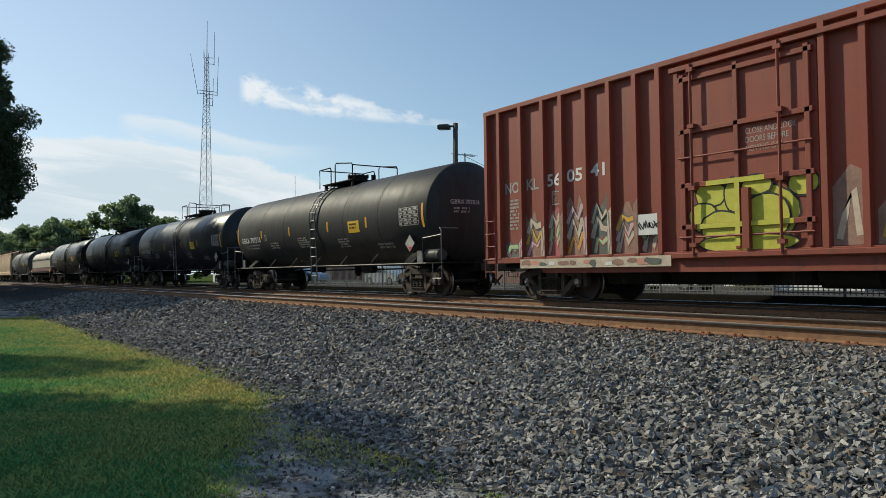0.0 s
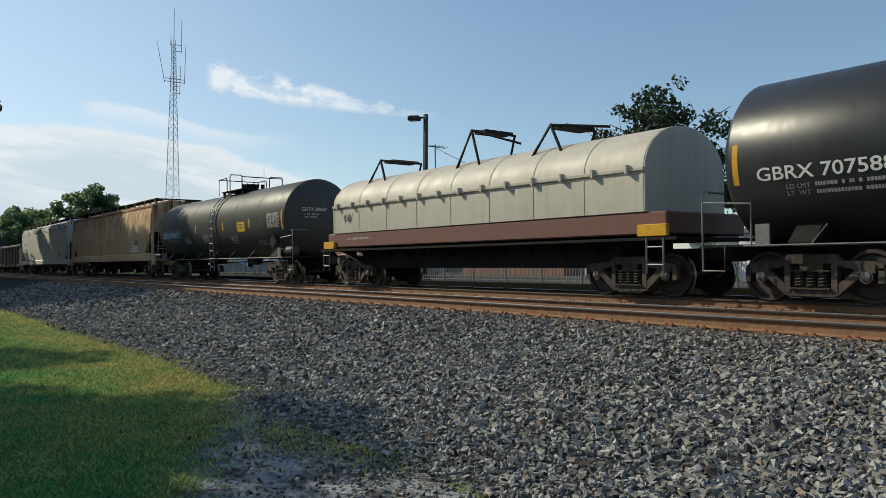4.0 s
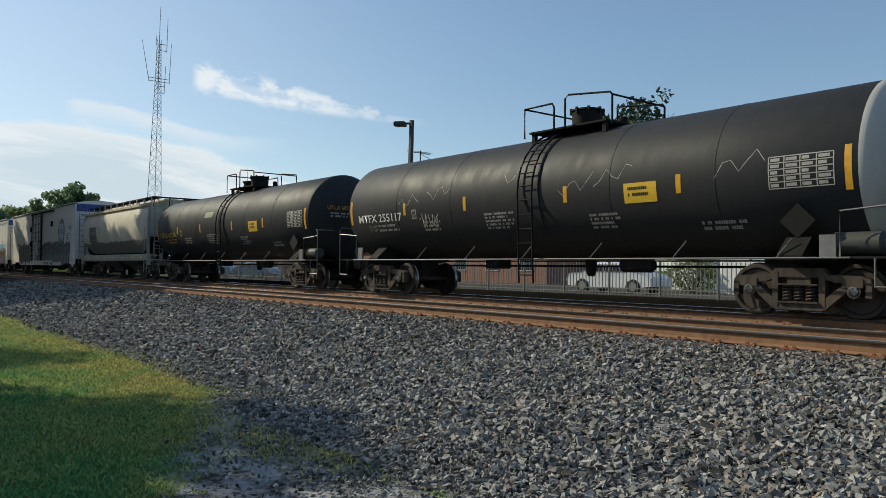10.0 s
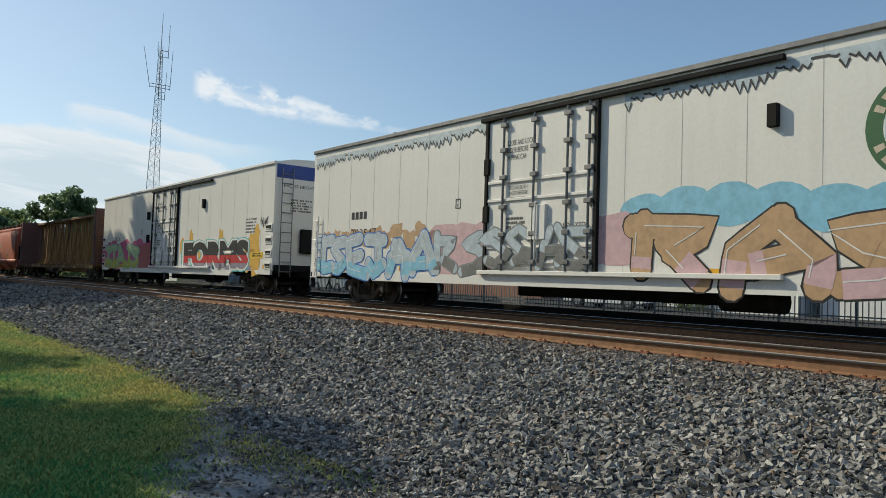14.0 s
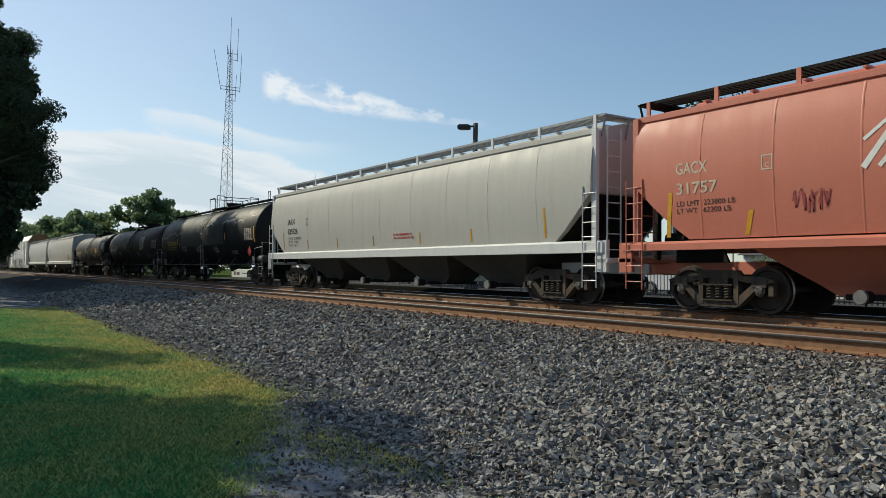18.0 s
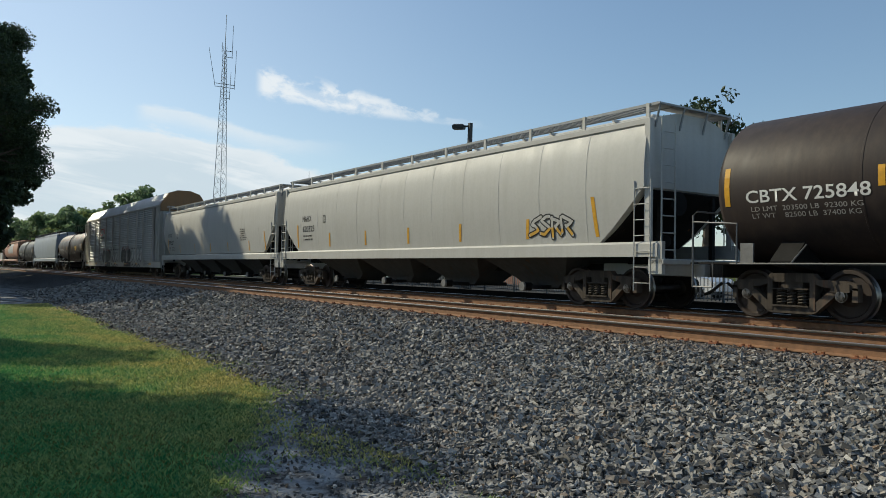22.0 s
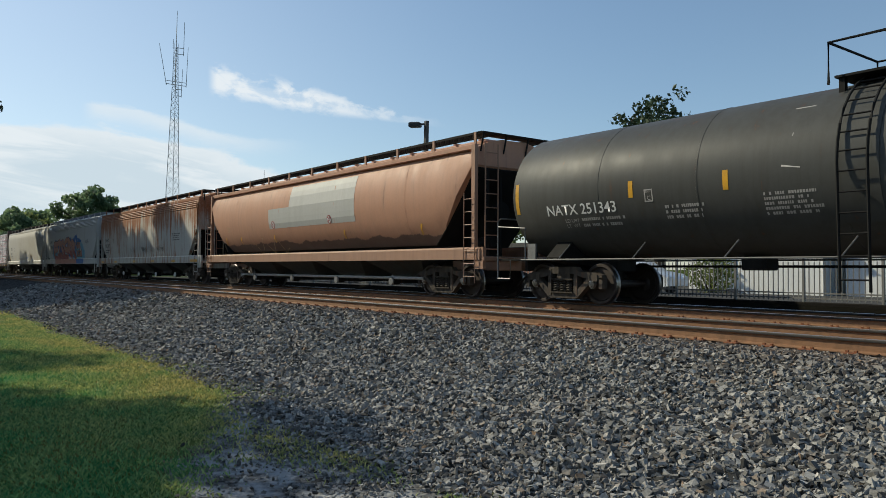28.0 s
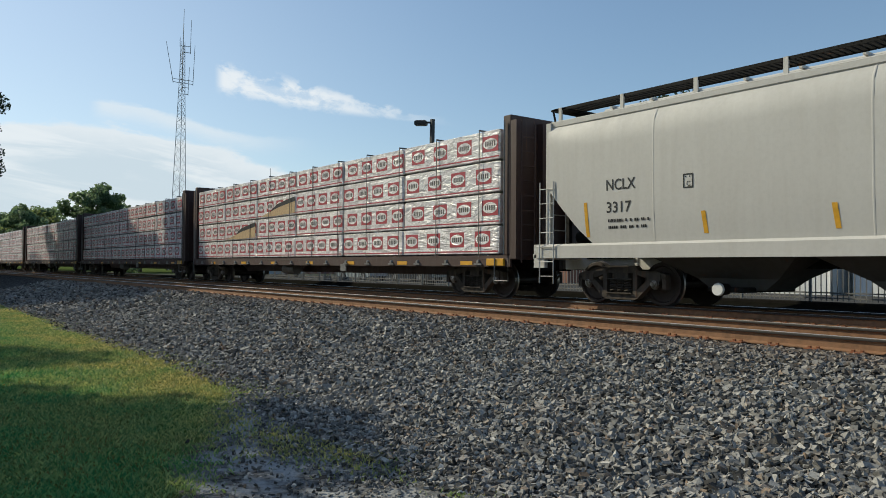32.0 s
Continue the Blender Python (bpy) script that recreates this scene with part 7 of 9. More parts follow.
    decal(car, "mauve_base", rect(1.9, 9.2, 0.9, 1.1), "mauve", surf, 0.006, "mauve sprayed base")
    decal(car, "amber_cloud", [blob(random.Random(120 + k), 9.0 + 0.28 * k, 1.5 + 0.2 * math.sin(2 * k), 0.4, 0.62, 18, 0.2) for k in range(3)], "amber", surf, 0.005, "amber sprayed cloud")
    letters(car, "FORMS", 2.0, 1.05, 0.98, "teal", surf, wide=7.1, bold=0.19, lift=0.008, name="sprayed_word")
    letters(car, "FORMS", 2.07, 1.06, 0.97, "white", surf, wide=6.96, bold=0.155, lift=0.012, name="sprayed_word")
    # the fill in three bands: grey, red and black
    for k, (shade, lo, hi) in enumerate((("mauve", 0.0, 1.2), ("red", 1.2, 1.52), ("ink", 1.52, 9.0))):
        word = letters(car, "FORMS", 2.2, 1.08, 0.93, shade, surf, wide=6.75, bold=0.1, lift=0.016 + 0.003 * k, name="sprayed_word")
        bm = bmesh.new()
        bm.from_mesh(word.data)
        for level, way in ((lo, -1), (hi, 1)):
            bmesh.ops.bisect_plane(bm, geom=bm.verts[:] + bm.edges[:] + bm.faces[:], plane_co=(0, 0, level), plane_no=(0, 0, way), clear_outer=True)
        bm.to_mesh(word.data)
        bm.free()
    decal(car, "notice_panel", rect(half - 1.75, half - 0.75, 1.38, 1.62), "lemon", surf, 0.006, "yellow notice panel")
    bars(car, half - 1.65, 1.42, 0.8, 0.16, 2, "ink", surf, 5, 0.01)
    letters(car, "I'M\nNOT!!", 8.75, 1.78, 0.14, "ink", surf, wide=0.65, slant=0.3)
    scrawl(car, 9.9, 10.5, 2.5, 0.5, surf, "ink", 44)

    centerbeam_car(-329.2, -350.9, "empty yellow centerbeam flatcar with rusty posts and braces", False, False)

    car, half, surf = hopper_car(-352.6, -369.9, "salmon red covered hopper with a white emblem panel", "potash", ("GACX", "31757"), ink="cream", bay_mat="potash", sill=(1.24, 1.42), bays=3, seams=10, mark_x=1.1, mark_h=2.75, number_h=2.35, tall=0.22, seed=1, print_rows="LD LMT  223800 LB\nLT WT   62200 LB")
    # emblem and owner's name as plain white bars and bows
    decal(car, "white_emblem", ribbon([(-3.85, 2.5), (-3.45, 3.05), (-3.0, 3.1), (-2.92, 2.92), (-3.2, 2.78)], 0.1) + ribbon([(-3.6, 2.5), (-3.3, 2.85), (-3.05, 2.95)], 0.07) + ribbon([(-3.2, 2.75), (-2.9, 2.46)], 0.1) + ribbon([(-3.84, 2.95), (-3.5, 3.22), (-3.0, 3.24), (-2.82, 3.0)], 0.06), "white", surf, 0.006, "white swept emblem")
    bars(car, -2.1, 2.52, 2.1, 0.4, 1, "white", surf, 12, name="owner_name")
    bars(car, 0.15, 2.52, 1.9, 0.36, 1, "off", surf, 13, name="owner_name")
    decal(car, "data_plate", rect(4.5, 4.95, 1.68, 1.92), "green", surf, 0.006, "green data plate")
    bars(car, 4.5, 2.0, 1.1, 0.36, 4, "off", surf, 4)
    for x in (-half + 0.85, -6.0, -2.0, 0.9, 4.0, 7.6):
        stripe(car, x, 1.5, 0.9 if abs(x) > 6.5 else 0.45, surf, 0.1, 0.12)
    scrawl(car, -half + 3.6, -half + 4.3, 1.8, 0.5, surf, "brick", 16)

    car, half, surf = hopper_car(-371.2, -391.0, "light grey covered hopper with a bright sill and black outlets", "grey_hop", ("IARX", "625526"), bays=4, seams=9, sill=(1.22, 1.5), mark_x=1.9, mark_h=2.66, number_h=2.26, tall=0.22, seed=3, mark_w=0.8, walk_mat="walk_grey", bay_mat="bay_grey", sill_mat="grey_sill", print_rows="LD LMT  218800 LB\nLT WT   67200\nCU FT   6241")
    for x in (-8.5, -6.0, -3.3, -0.5, 2.5, 5.2, 8.3):
        stripe(car, x, 1.6, 0.75 if abs(x) > 8 else 0.36, surf, 0.07, material="yellow" if x > 2 else "dull_yellow")
    bars(car, 0.9, 1.75, 1.4, 0.22, 2, "red", surf, 2)

    car, half, surf = tank_car(-393.0, -410.4, "long black pressure tank car with gold number and a patched jacket", "tank_gloss2", ("UTLX", "902362"), ink="gold", r=1.58, cz=2.55, seed=9, mark_dx=1.4, mark_z=2.2, mark_tall=0.25, mark_w=2.15, print_rows="LD LMT   163800 LB   74300 KG\nLT WT    99200 LB   45000 KG")
    pan = [[surf(x, 2.05 + 1.05 * k / 6, d) for x, d in ((-3.9, -0.01), (-3.9, 0.05), (-3.84, 0.06), (4.05, 0.06), (4.1, 0.05), (4.1, -0.01))] for k in range(7)]
    pan = [[surf(q[0], 2.04, -0.01) for q in pan[0]]] + pan + [[surf(q[0], 3.11, -0.01) for q in pan[-1]]]
    s = Shape()
    s.rings(pan, closed=False)
    part("jacket_patch", s, "tank_grey2", car, "dull grey replaced jacket sheet")
    peeling(car, -half + 0.4, -3.9, 2.75, 0.25, surf, "off", 21)
    peeling(car, 0.6, half - 0.3, 3.1, 0.2, surf, "off", 22, 0.2)
    decal(car, "hazard_placard", [[(half - 1.02, 1.37), (half - 0.76, 1.62), (half - 1.02, 1.88), (half - 1.28, 1.62)]], "red", flat_side(1.47), 0.004, "red diamond hazard placard")
    w = Shape()
    w.box(-half + 0.3, half - 0.3, -0.8, -0.45, 4.1, 4.14)
    for x in (-half + 0.4, -half + 0.9, half - 0.4):
        w.tube([(x, -0.8, 4.0), (x, -0.8, 4.5), (x + 0.25, -0.8, 4.5), (x + 0.25, -0.8, 4.0)], 0.022)
    part("top_walk", w, "under", car, "grating walk along the tank top")

    for front, rear, number in ((-412.6, -428.8, "725825"), (-431.15, -446.35, "725848")):
        car, half, surf = tank_car(front, rear, "dark brown tank car with white lettering and yellow stripes", "tank_brown", ("CBTX", number), r=1.43, cz=2.44, seed=int(number) % 5, print_rows="LD LMT  203500 LB  92300 KG\nLT WT    82500 LB  37400 KG")
        if number == "725825":
            decal(car, "notice_sheet", rect(2.95, 4.4, 2.2, 3.05, 5), "off", surf, 0.009, "large pale notice panel")
            bars(car, 3.05, 2.28, 1.2, 0.7, 5, "ink", surf, 3, 0.013)
        else:
            decal(car, "notice_sheet", rect(half - 1.9, half - 0.5, 2.4, 3.05, 5), "white", surf, 0.009, "white notice panel")

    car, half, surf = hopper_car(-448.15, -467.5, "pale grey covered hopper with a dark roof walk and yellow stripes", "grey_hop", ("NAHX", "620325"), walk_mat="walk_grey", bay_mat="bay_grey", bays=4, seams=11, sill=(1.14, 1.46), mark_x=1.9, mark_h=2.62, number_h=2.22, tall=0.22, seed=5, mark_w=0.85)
    for x in (-8.3, -5.4, -2.6, 0.2, 3.0, 5.9, 8.3):
        stripe(car, x, 1.6, 0.9 if abs(x) > 8 else 0.5, surf, 0.11, -0.1 if x > 8 else 0.06)
    sprayed(car, 6.0, 7.5, 1.62, 2.15, surf, 4, None, "ink", ["grey_hop", "amber"], None, 35, False, 0.5)
    car, half, surf = hopper_car(-468.65, -487.0, "pale grey covered hopper with white sill and yellow stripes", "grey_hop", ("CHVX", "890527"), walk_mat="walk_grey", bay_mat="bay_grey", bays=4, seams=9, sill=(1.14, 1.42), mark_x=1.15, mark_h=2.5, number_h=2.06, tall=0.24, seed=7, mark_w=0.9, print_rows="LD LMT  203700 LB\nLT WT   66300 LB")
    for x in (-8.1, -5.6, -2.6, 0.2, 3.0, 6.0, 8.1):
        stripe(car, x, 1.55, 0.85 if abs(x) > 8 else 0.45, surf, 0.1, -0.08 if x > 8 else 0.05)
    bars(car, 4.9, 2.0, 0.9, 0.6, 6, "pale_ink", surf, 9)

    autorack_car(-488.15, -514.5)
    car, half, surf = tank_car(-516.6, -530.9, "worn dark tank car with peeling brown paint along the top", "tank_worn", ("PGTX", "400298"), dome="low", seed=4, mark_dx=1.1)
    peeling(car, -half + 0.3, half - 0.3, 3.35, 0.1, surf, "dusty", 24, 0.45)
    sprayed(car, -half + 3.6, -half + 4.6, 1.7, 2.15, surf, 4, None, "off", ["pale_ink"], None, 36)
    scrawl(car, half - 2.9, half - 1.8, 1.9, 0.4, surf, "off", 23)

    car, half, surf = hopper_car(-532.7, -551.1, "light grey covered hopper, tinted blue for tree shade, with dusty lower sides", "shade_blue_hop", ("", ""), bays=3, seams=6, sill=(1.02, 1.36), seed=8)
    car, half, surf = tank_car(-552.9, -568.1, "weathered grey-black tank car with a pale wash by the ladder", "tank_grey", ("NATX", "251343"), dome="tall", placard=False, seed=10, mark_dx=1.05, mark_z=2.0, mark_w=2.0)
    decal(car, "pale_wash", [[(-0.95, 2.55), (-0.62, 2.5), (-0.5, 3.1), (-0.55, 3.6), (-0.9, 3.6), (-0.8, 3.1)]] + [[(1.0, 2.9), (1.25, 2.85), (1.3, 3.6), (0.95, 3.6)]], "steel", surf, 0.004, "pale worn wash beside the ladder")

    car, half, surf = hopper_car(-569.7, -588.1, "brown covered hopper with a grey repainted patch", "brown_hop", ("", ""), bays=4, prof=ROUND, sill_mat="brown_sill", bay_mat="bay_grey", seams=4, sill=(1.02, 1.34), cut=1.7, cut_top=3.5, seed=9)
    decal(car, "grey_patch", rect(-3.0, 3.4, 2.28, 3.02, 4) + rect(-1.25, 3.4, 3.02, 3.75, 4), "grey_hop", surf, 0.004, "grey repainted patch")
    for x in (-2.62, 1.75):
        disc = lambda r: [[(x + r * math.cos(math.tau * k / 18), 2.42 + r * math.sin(math.tau * k / 18)) for k in range(18)]]
        decal(car, "round_emblem", disc(0.15), "brick", surf, 0.010, "red rim of a small round sign")
        decal(car, "emblem_field", disc(0.115), "white", surf, 0.013, "white field of a small round sign")
        decal(car, "emblem_cross", ribbon([(x - 0.08, 2.34), (x + 0.08, 2.5)], 0.03) + ribbon([(x - 0.08, 2.5), (x + 0.08, 2.34)], 0.03), "brick", surf, 0.016, "red cross of a small round sign")
    letters(car, "57", -7.2, 2.28, 0.2, "tan", surf, wide=0.28)
    for x in (-7.6, -6.0, -2.8, 2.5, 6.8):
        stripe(car, x, 1.75, 0.3, surf, 0.08, 0.1)
    decal(car, "thin_tag", ribbon([(-5.3 + 0.16 * k, 1.62 + 0.28 * math.sin(0.9 * k) + 0.1 * math.sin(2.3 * k)) for k in range(22)], 0.028), "tan", surf, 0.007, "looping pale sprayed line")
    pp = Shape()
    pp.tube([(-half + 2.6, -1.1, 0.5), (half - 2.6, -1.1, 0.5)], 0.045, 8)
    part("unloading_pipe", pp, "off", car, "long pale unloading pipe under the bays")

    car, half, surf = hopper_car(-589.8, -607.5, "grey covered hopper streaked heavily with rust", "rust_hop", ("NAHX", "581187"), bay_mat="bay_grey", bays=4, prof=STEEP, seams=11, sill=(1.0, 1.36), flutes=True, mark_x=1.15, mark_h=2.36, number_h=2.0, tall=0.22, seed=2, mark_w=0.8)
    for k, x in enumerate((-2.2, 0.1, 1.6, 2.9)):
        scrawl(car, x, x + 1.1, 1.55, 0.4, surf, "pale_ink" if k % 2 else "off", 60 + k)
    bars(car, 5.3, 2.1, 1.5, 0.4, 4, "pale_ink", surf, 4)
    for x in (-8.6, -5.5, -1.5, 1.9, 5.3, 8.0):
        decal(car, "reflective_stripe", rect(x, x + (1.0 if x > 7 else 0.5), 1.05, 1.16), "yellow", flat_side(1.53), 0.005, "yellow reflective stripe")

    car, half, surf = hopper_car(-608.75, -625.45, "white covered hopper with large salmon and blue sprayed letters", "white_hop", ("LUPX", "60751"), bay_mat="bay_grey", bays=4, prof=STEEP, seams=5, sill=(1.0, 1.38), flutes=True, mark_x=1.75, mark_h=2.66, number_h=2.22, tall=0.22, seed=4, walk_mat="walk_grey", mark_w=0.75, print_rows="LD LMT   198400 LB\nLT WT    64600 LB")
    decal(car, "blue_cloud", [blob(random.Random(300 + k), -5.0 + 0.62 * k, 1.98 + 0.17 * math.sin(k * 1.7) + 0.02 * k, 0.55, 0.72, 22, 0.16) for k in range(15)], "cobalt", surf, 0.004, "bright blue sprayed cloud")
    decal(car, "light_cloud", [blob(random.Random(320 + k), x, 1.75, 0.5, 0.42, 16, 0.15) for k, x in enumerate((-5.1, -4.4, 1.4, 4.6, 3.0))], "sky_blue", surf, 0.006, "light blue sprayed cloud")
    sprayed(car, -4.9, 2.3, 1.38, 2.85, surf, 6, None, "ink", ["salmon", "rose"], "cream", 107, False, 0.85)
    decal(car, "teal_panel", [blob(random.Random(350), 3.6, 1.95, 1.2, 0.6, 18, 0.08)], "sky_blue", surf, 0.008, "light blue panel behind small letters")
    for lift, bold, shade in ((0.012, 0.06, "ink"), (0.016, 0.02, "salmon")):
        letters(car, "HBR", 2.45, 2.12, 0.42, shade, surf, wide=1.6, slant=-0.12, bold=bold, lift=lift, name="sprayed_word")
        letters(car, "IGM", 2.75, 1.55, 0.42, shade, surf, wide=1.55, slant=-0.12, bold=bold, lift=lift, name="sprayed_word")
    decal(car, "sill_colour", rect(-4.6, 2.6, 1.02, 1.36), "salmon", flat_side(1.53), 0.004, "salmon sprayed sill")
    decal(car, "sill_colour", rect(2.6, 4.8, 1.02, 1.36), "cobalt", flat_side(1.53), 0.004, "blue sprayed sill")
    scrawl(car, 5.3, 6.2, 2.35, 0.4, surf, "ink", 61)

    car, half, surf = hopper_car(-626.6, -644.85, "cream grey covered hopper with white sill and orange stripes", "grey_hop2", ("NCLX", "3317"), bay_mat="bay_grey", bays=4, prof=STEEP, seams=4, sill=(1.0, 1.32), mark_x=1.75, mark_h=2.42, number_h=1.95, tall=0.22, seed=6, mark_w=0.78)
    for x in (-7.9, -5.0, -2.6, 0.3, 3.4, 6.2, 8.2):
        stripe(car, x, 1.45, 0.75 if abs(x) > 7.5 else 0.42, surf, 0.09, -0.05)
    bars(car, 0.9, 1.5, 1.3, 0.16, 2, "cobalt", surf, 2)

    for i in range(5):
        front = -646.5 - 24.25 * i
        car, half = centerbeam_car(front, front - 22.1, "brown centerbeam flatcar stacked with wrapped lumber", True, True)
        lumber_load(car, half, i)


M["tank_grey2"] = paint("tank_charcoal_paint", (0.038, 0.039, 0.039), 0.3, 0.0, 0.5, soil=(0.09, 0.085, 0.075), wave=0.002, uneven=0.08, spec=0.16)
M["tank_gloss2"] = paint("tank_jacket_paint", (0.014, 0.014, 0.0145), 0.3, 0.0, 0.5, soil=(0.04, 0.036, 0.032), wave=0.008, uneven=0.08, spec=0.16)
M["sky_dull"] = plain("dull_blue_paint", (0.10, 0.20, 0.30), 0.5, 0, 0.3)
M["pinkish"] = plain("pale_pink_spray", (0.60, 0.40, 0.42), 0.6, 0, 0.2)
M["grey_sill"] = paint("bright_sill_paint", (0.66, 0.67, 0.66), 0.2, 0.0, 0.35, soil=(0.3, 0.28, 0.25))
M["grey_hop2"] = paint("hopper_cream_grey_paint", (0.53, 0.51, 0.475), 0.2, 0.0, 0.62, soil=(0.3, 0.26, 0.21))
build_train()

# ---------------------------------------------------------------- vegetation


def leaf_colour(dark, light):
    def colour(n, at):
        rnd = n.add("ShaderNodeNewGeometry").outputs["Random Per Island"]
        big = n.noise(at, 0.35, 3)
        return n.mix(n.math("ADD", n.math("MULTIPLY", rnd, 0.6), n.math("MULTIPLY", n.ramp(big, 0.3, 0.7), 0.4)), dark, light)

    return colour


def grass_colour(n, at):
    """Green blades, dry in patches; a sunlit yellow is coloured in towards the stones."""
    rnd = n.add("ShaderNodeNewGeometry").outputs["Random Per Island"]
    sep = n.add("ShaderNodeSeparateXYZ")
    n.link(at, sep.inputs[0])
    dry_and_lit = n.math("ADD", n.ramp(n.noise(at, 0.9, 4, 0.6), 0.36, 0.66, 0.0, 0.4), n.ramp(sep.outputs[1], 1.3, 3.4, 0.0, 0.5))
    dry_and_lit = n.math("ADD", dry_and_lit, n.math("MULTIPLY", n.math("SUBTRACT", rnd, 0.5), 0.4), clamp=True)
    green = n.mix(rnd, (0.045, 0.19, 0.06), (0.15, 0.40, 0.13))
    straw = n.mix(rnd, (0.27, 0.25, 0.08), (0.62, 0.53, 0.19))
    return n.mix(dry_and_lit, green, straw)


def leaf_material(name, dark, light, through, colour=None):
    """Leaves that also let some light through."""
    m = shader(name, colour or leaf_colour(dark, light), 0.6, spec=0.3)
    n = m.node_tree
    bsdf = next(q for q in n.nodes if q.type == "BSDF_PRINCIPLED")
    out = next(q for q in n.nodes if q.type == "OUTPUT_MATERIAL")
    glow = n.nodes.new("ShaderNodeBsdfTranslucent")
    both = n.nodes.new("ShaderNodeMixShader")
    both.inputs[0].default_value = through
    n.links.new(bsdf.inputs["Base Color"].links[0].from_socket, glow.inputs[0])
    n.links.new(bsdf.outputs[0], both.inputs[1])
    n.links.new(glow.outputs[0], both.inputs[2])
    n.links.new(both.outputs[0], out.inputs[0])
    return m


M["leaf"] = leaf_material("dark_green_leaves", (0.024, 0.042, 0.024), (0.06, 0.09, 0.036), 0.18)
M["leaf_far"] = leaf_material("sunlit_green_leaves", (0.085, 0.145, 0.075), (0.25, 0.32, 0.16), 0.55)
M["leaf_pale"] = leaf_material("pale_green_leaves", (0.10, 0.14, 0.04), (0.26, 0.29, 0.10), 0.55)
M["grass"] = leaf_material("mown_grass_blades", None, None, 0.38, grass_colour)
M["bark"] = plain("grey_brown_bark", (0.09, 0.07, 0.055), 0.9, 0, 0.4, 8.0)


def leaf_mesh(points, size, rng, name):
    """Small bent leaves, two triangles each, scattered round the points."""
    n = len(points)
    c = np.asarray(points, float)
    u = rng.normal(size=(n, 3))
    u /= np.linalg.norm(u, axis=1, keepdims=True)
    w = np.cross(u, rng.normal(size=(n, 3)))
    w /= np.linalg.norm(w, axis=1, keepdims=True)
    k = np.cross(u, w)
    s = size * rng.uniform(0.6, 1.3, (n, 1))
    v = np.stack([c - u * s * 0.5, c + w * s * 0.3 + k * s * 0.1, c + u * s * 0.5, c - w * s * 0.3 + k * s * 0.1], 1).reshape(-1, 3)
    me = bpy.data.meshes.new(name)
    me.from_pydata(v.tolist(), [], np.arange(4 * n).reshape(-1, 4).tolist())
    return me


def tree(x, y, base, high, wide, seed, leaves, size, material, label, low=0.25, gaps=0.5, lean=0.0, full=False, clump=1.0):
    """A tapered trunk, forked limbs, and leaves in clumps about the limb ends, with an uneven outline."""
    rng = np.random.default_rng(seed)
    t = thing("tree", None, None, label, "tree", at=Matrix.Translation((x, y, base)))
    s = Shape()
    r0 = 0.022 * high + 0.05
    s.tube([(0, 0, -0.3), (0.03 * high * lean, 0, high * 0.18), (0.05 * high * lean, 0.02 * high, high * 0.42), (0.06 * high * lean, 0, high * 0.8)], [r0 * 1.3, r0, r0 * 0.7, r0 * 0.15], 8)
    part("trunk", s, "bark", t)
    limbs, ends = Shape(), []
    count = int(16 + wide * 1.5)
    for k in range(count):
        f = (k + rng.uniform(0, 0.8)) / count
        z0 = high * (low + (0.78 - low) * f)
        a = k * 2.4 + rng.uniform(-0.4, 0.4)
        env = math.sin(math.pi * min(1.0, 0.22 + 0.78 * f)) ** 0.6 if f < 1 else 0.3
        if full:
            env = 1.0 - 0.45 * abs(2 * f - 0.9) ** 3
        reach = wide * env * rng.uniform(0.55, 1.05)
        z1 = min(high * 0.98, z0 + reach * rng.uniform(0.1, 0.55) + high * 0.08 * f)
        p0 = Vector((0.05 * high * lean, 0, z0))
        p2 = Vector((reach * math.cos(a), reach * math.sin(a), z1))
        p1 = (p0 + p2) / 2 + Vector((0, 0, 0.08 * reach))
        limbs.tube([p0, p1, p2], [r0 * 0.35, r0 * 0.2, r0 * 0.06], 5)
        for q in range(4):
            e = p0.lerp(p2, 0.45 + 0.55 * (q + rng.uniform(0, 1)) / 4) + Vector(rng.normal(size=3) * wide * 0.13)
            ends.append(e)
            limbs.tube([p0.lerp(p2, 0.4 + 0.13 * q), e], [r0 * 0.08, r0 * 0.03], 4)
    for q in range(5):
        ends.append(Vector((rng.normal() * wide * 0.2, rng.normal() * wide * 0.2, high * rng.uniform(0.82, 0.97))))
    part("branchwork", limbs, "bark", t)
    ends = np.array([tuple(e) for e in ends])
    weight = rng.uniform(0.3, 1.0, len(ends))
    pick = rng.choice(len(ends), leaves, p=weight / weight.sum())
    d = rng.normal(size=(leaves, 3))
    d /= np.linalg.norm(d, axis=1, keepdims=True)
    rad = clump * wide * (0.10 + 0.13 * weight[pick])[:, None] * rng.uniform(0.15, 1.0, (leaves, 1)) ** gaps
    pts = ends[pick] + d * rad * np.array([1.0, 1.0, 0.7])
    part("crown", leaf_mesh(pts, size, rng, "crown"), material, t)
    return t


# the big dark tree beside the line, and its neighbours whose shade falls on the train and the lawn
tree(-47.0, 0.55, -0.9, 16.9, 4.6, 3, 125000, 0.15, "leaf", "large dark broadleaf tree at the lawn edge", 0.26, 0.8, full=True, clump=1.2)
tree(-60.0, 0.5, -0.9, 21.5, 4.7, 4, 34000, 0.5, "leaf", "broadleaf tree in the row beside the line", 0.2, full=True, clump=1.7)
tree(-65.5, 0.4, -0.9, 21.0, 4.5, 9, 20000, 0.6, "leaf", "broadleaf tree in the row beside the line", 0.1, full=True, clump=1.45)
tree(-71.0, 1.2, -0.9, 22.5, 4.8, 5, 24000, 0.6, "leaf", "broadleaf tree in the row beside the line", 0.15, full=True, clump=1.4)
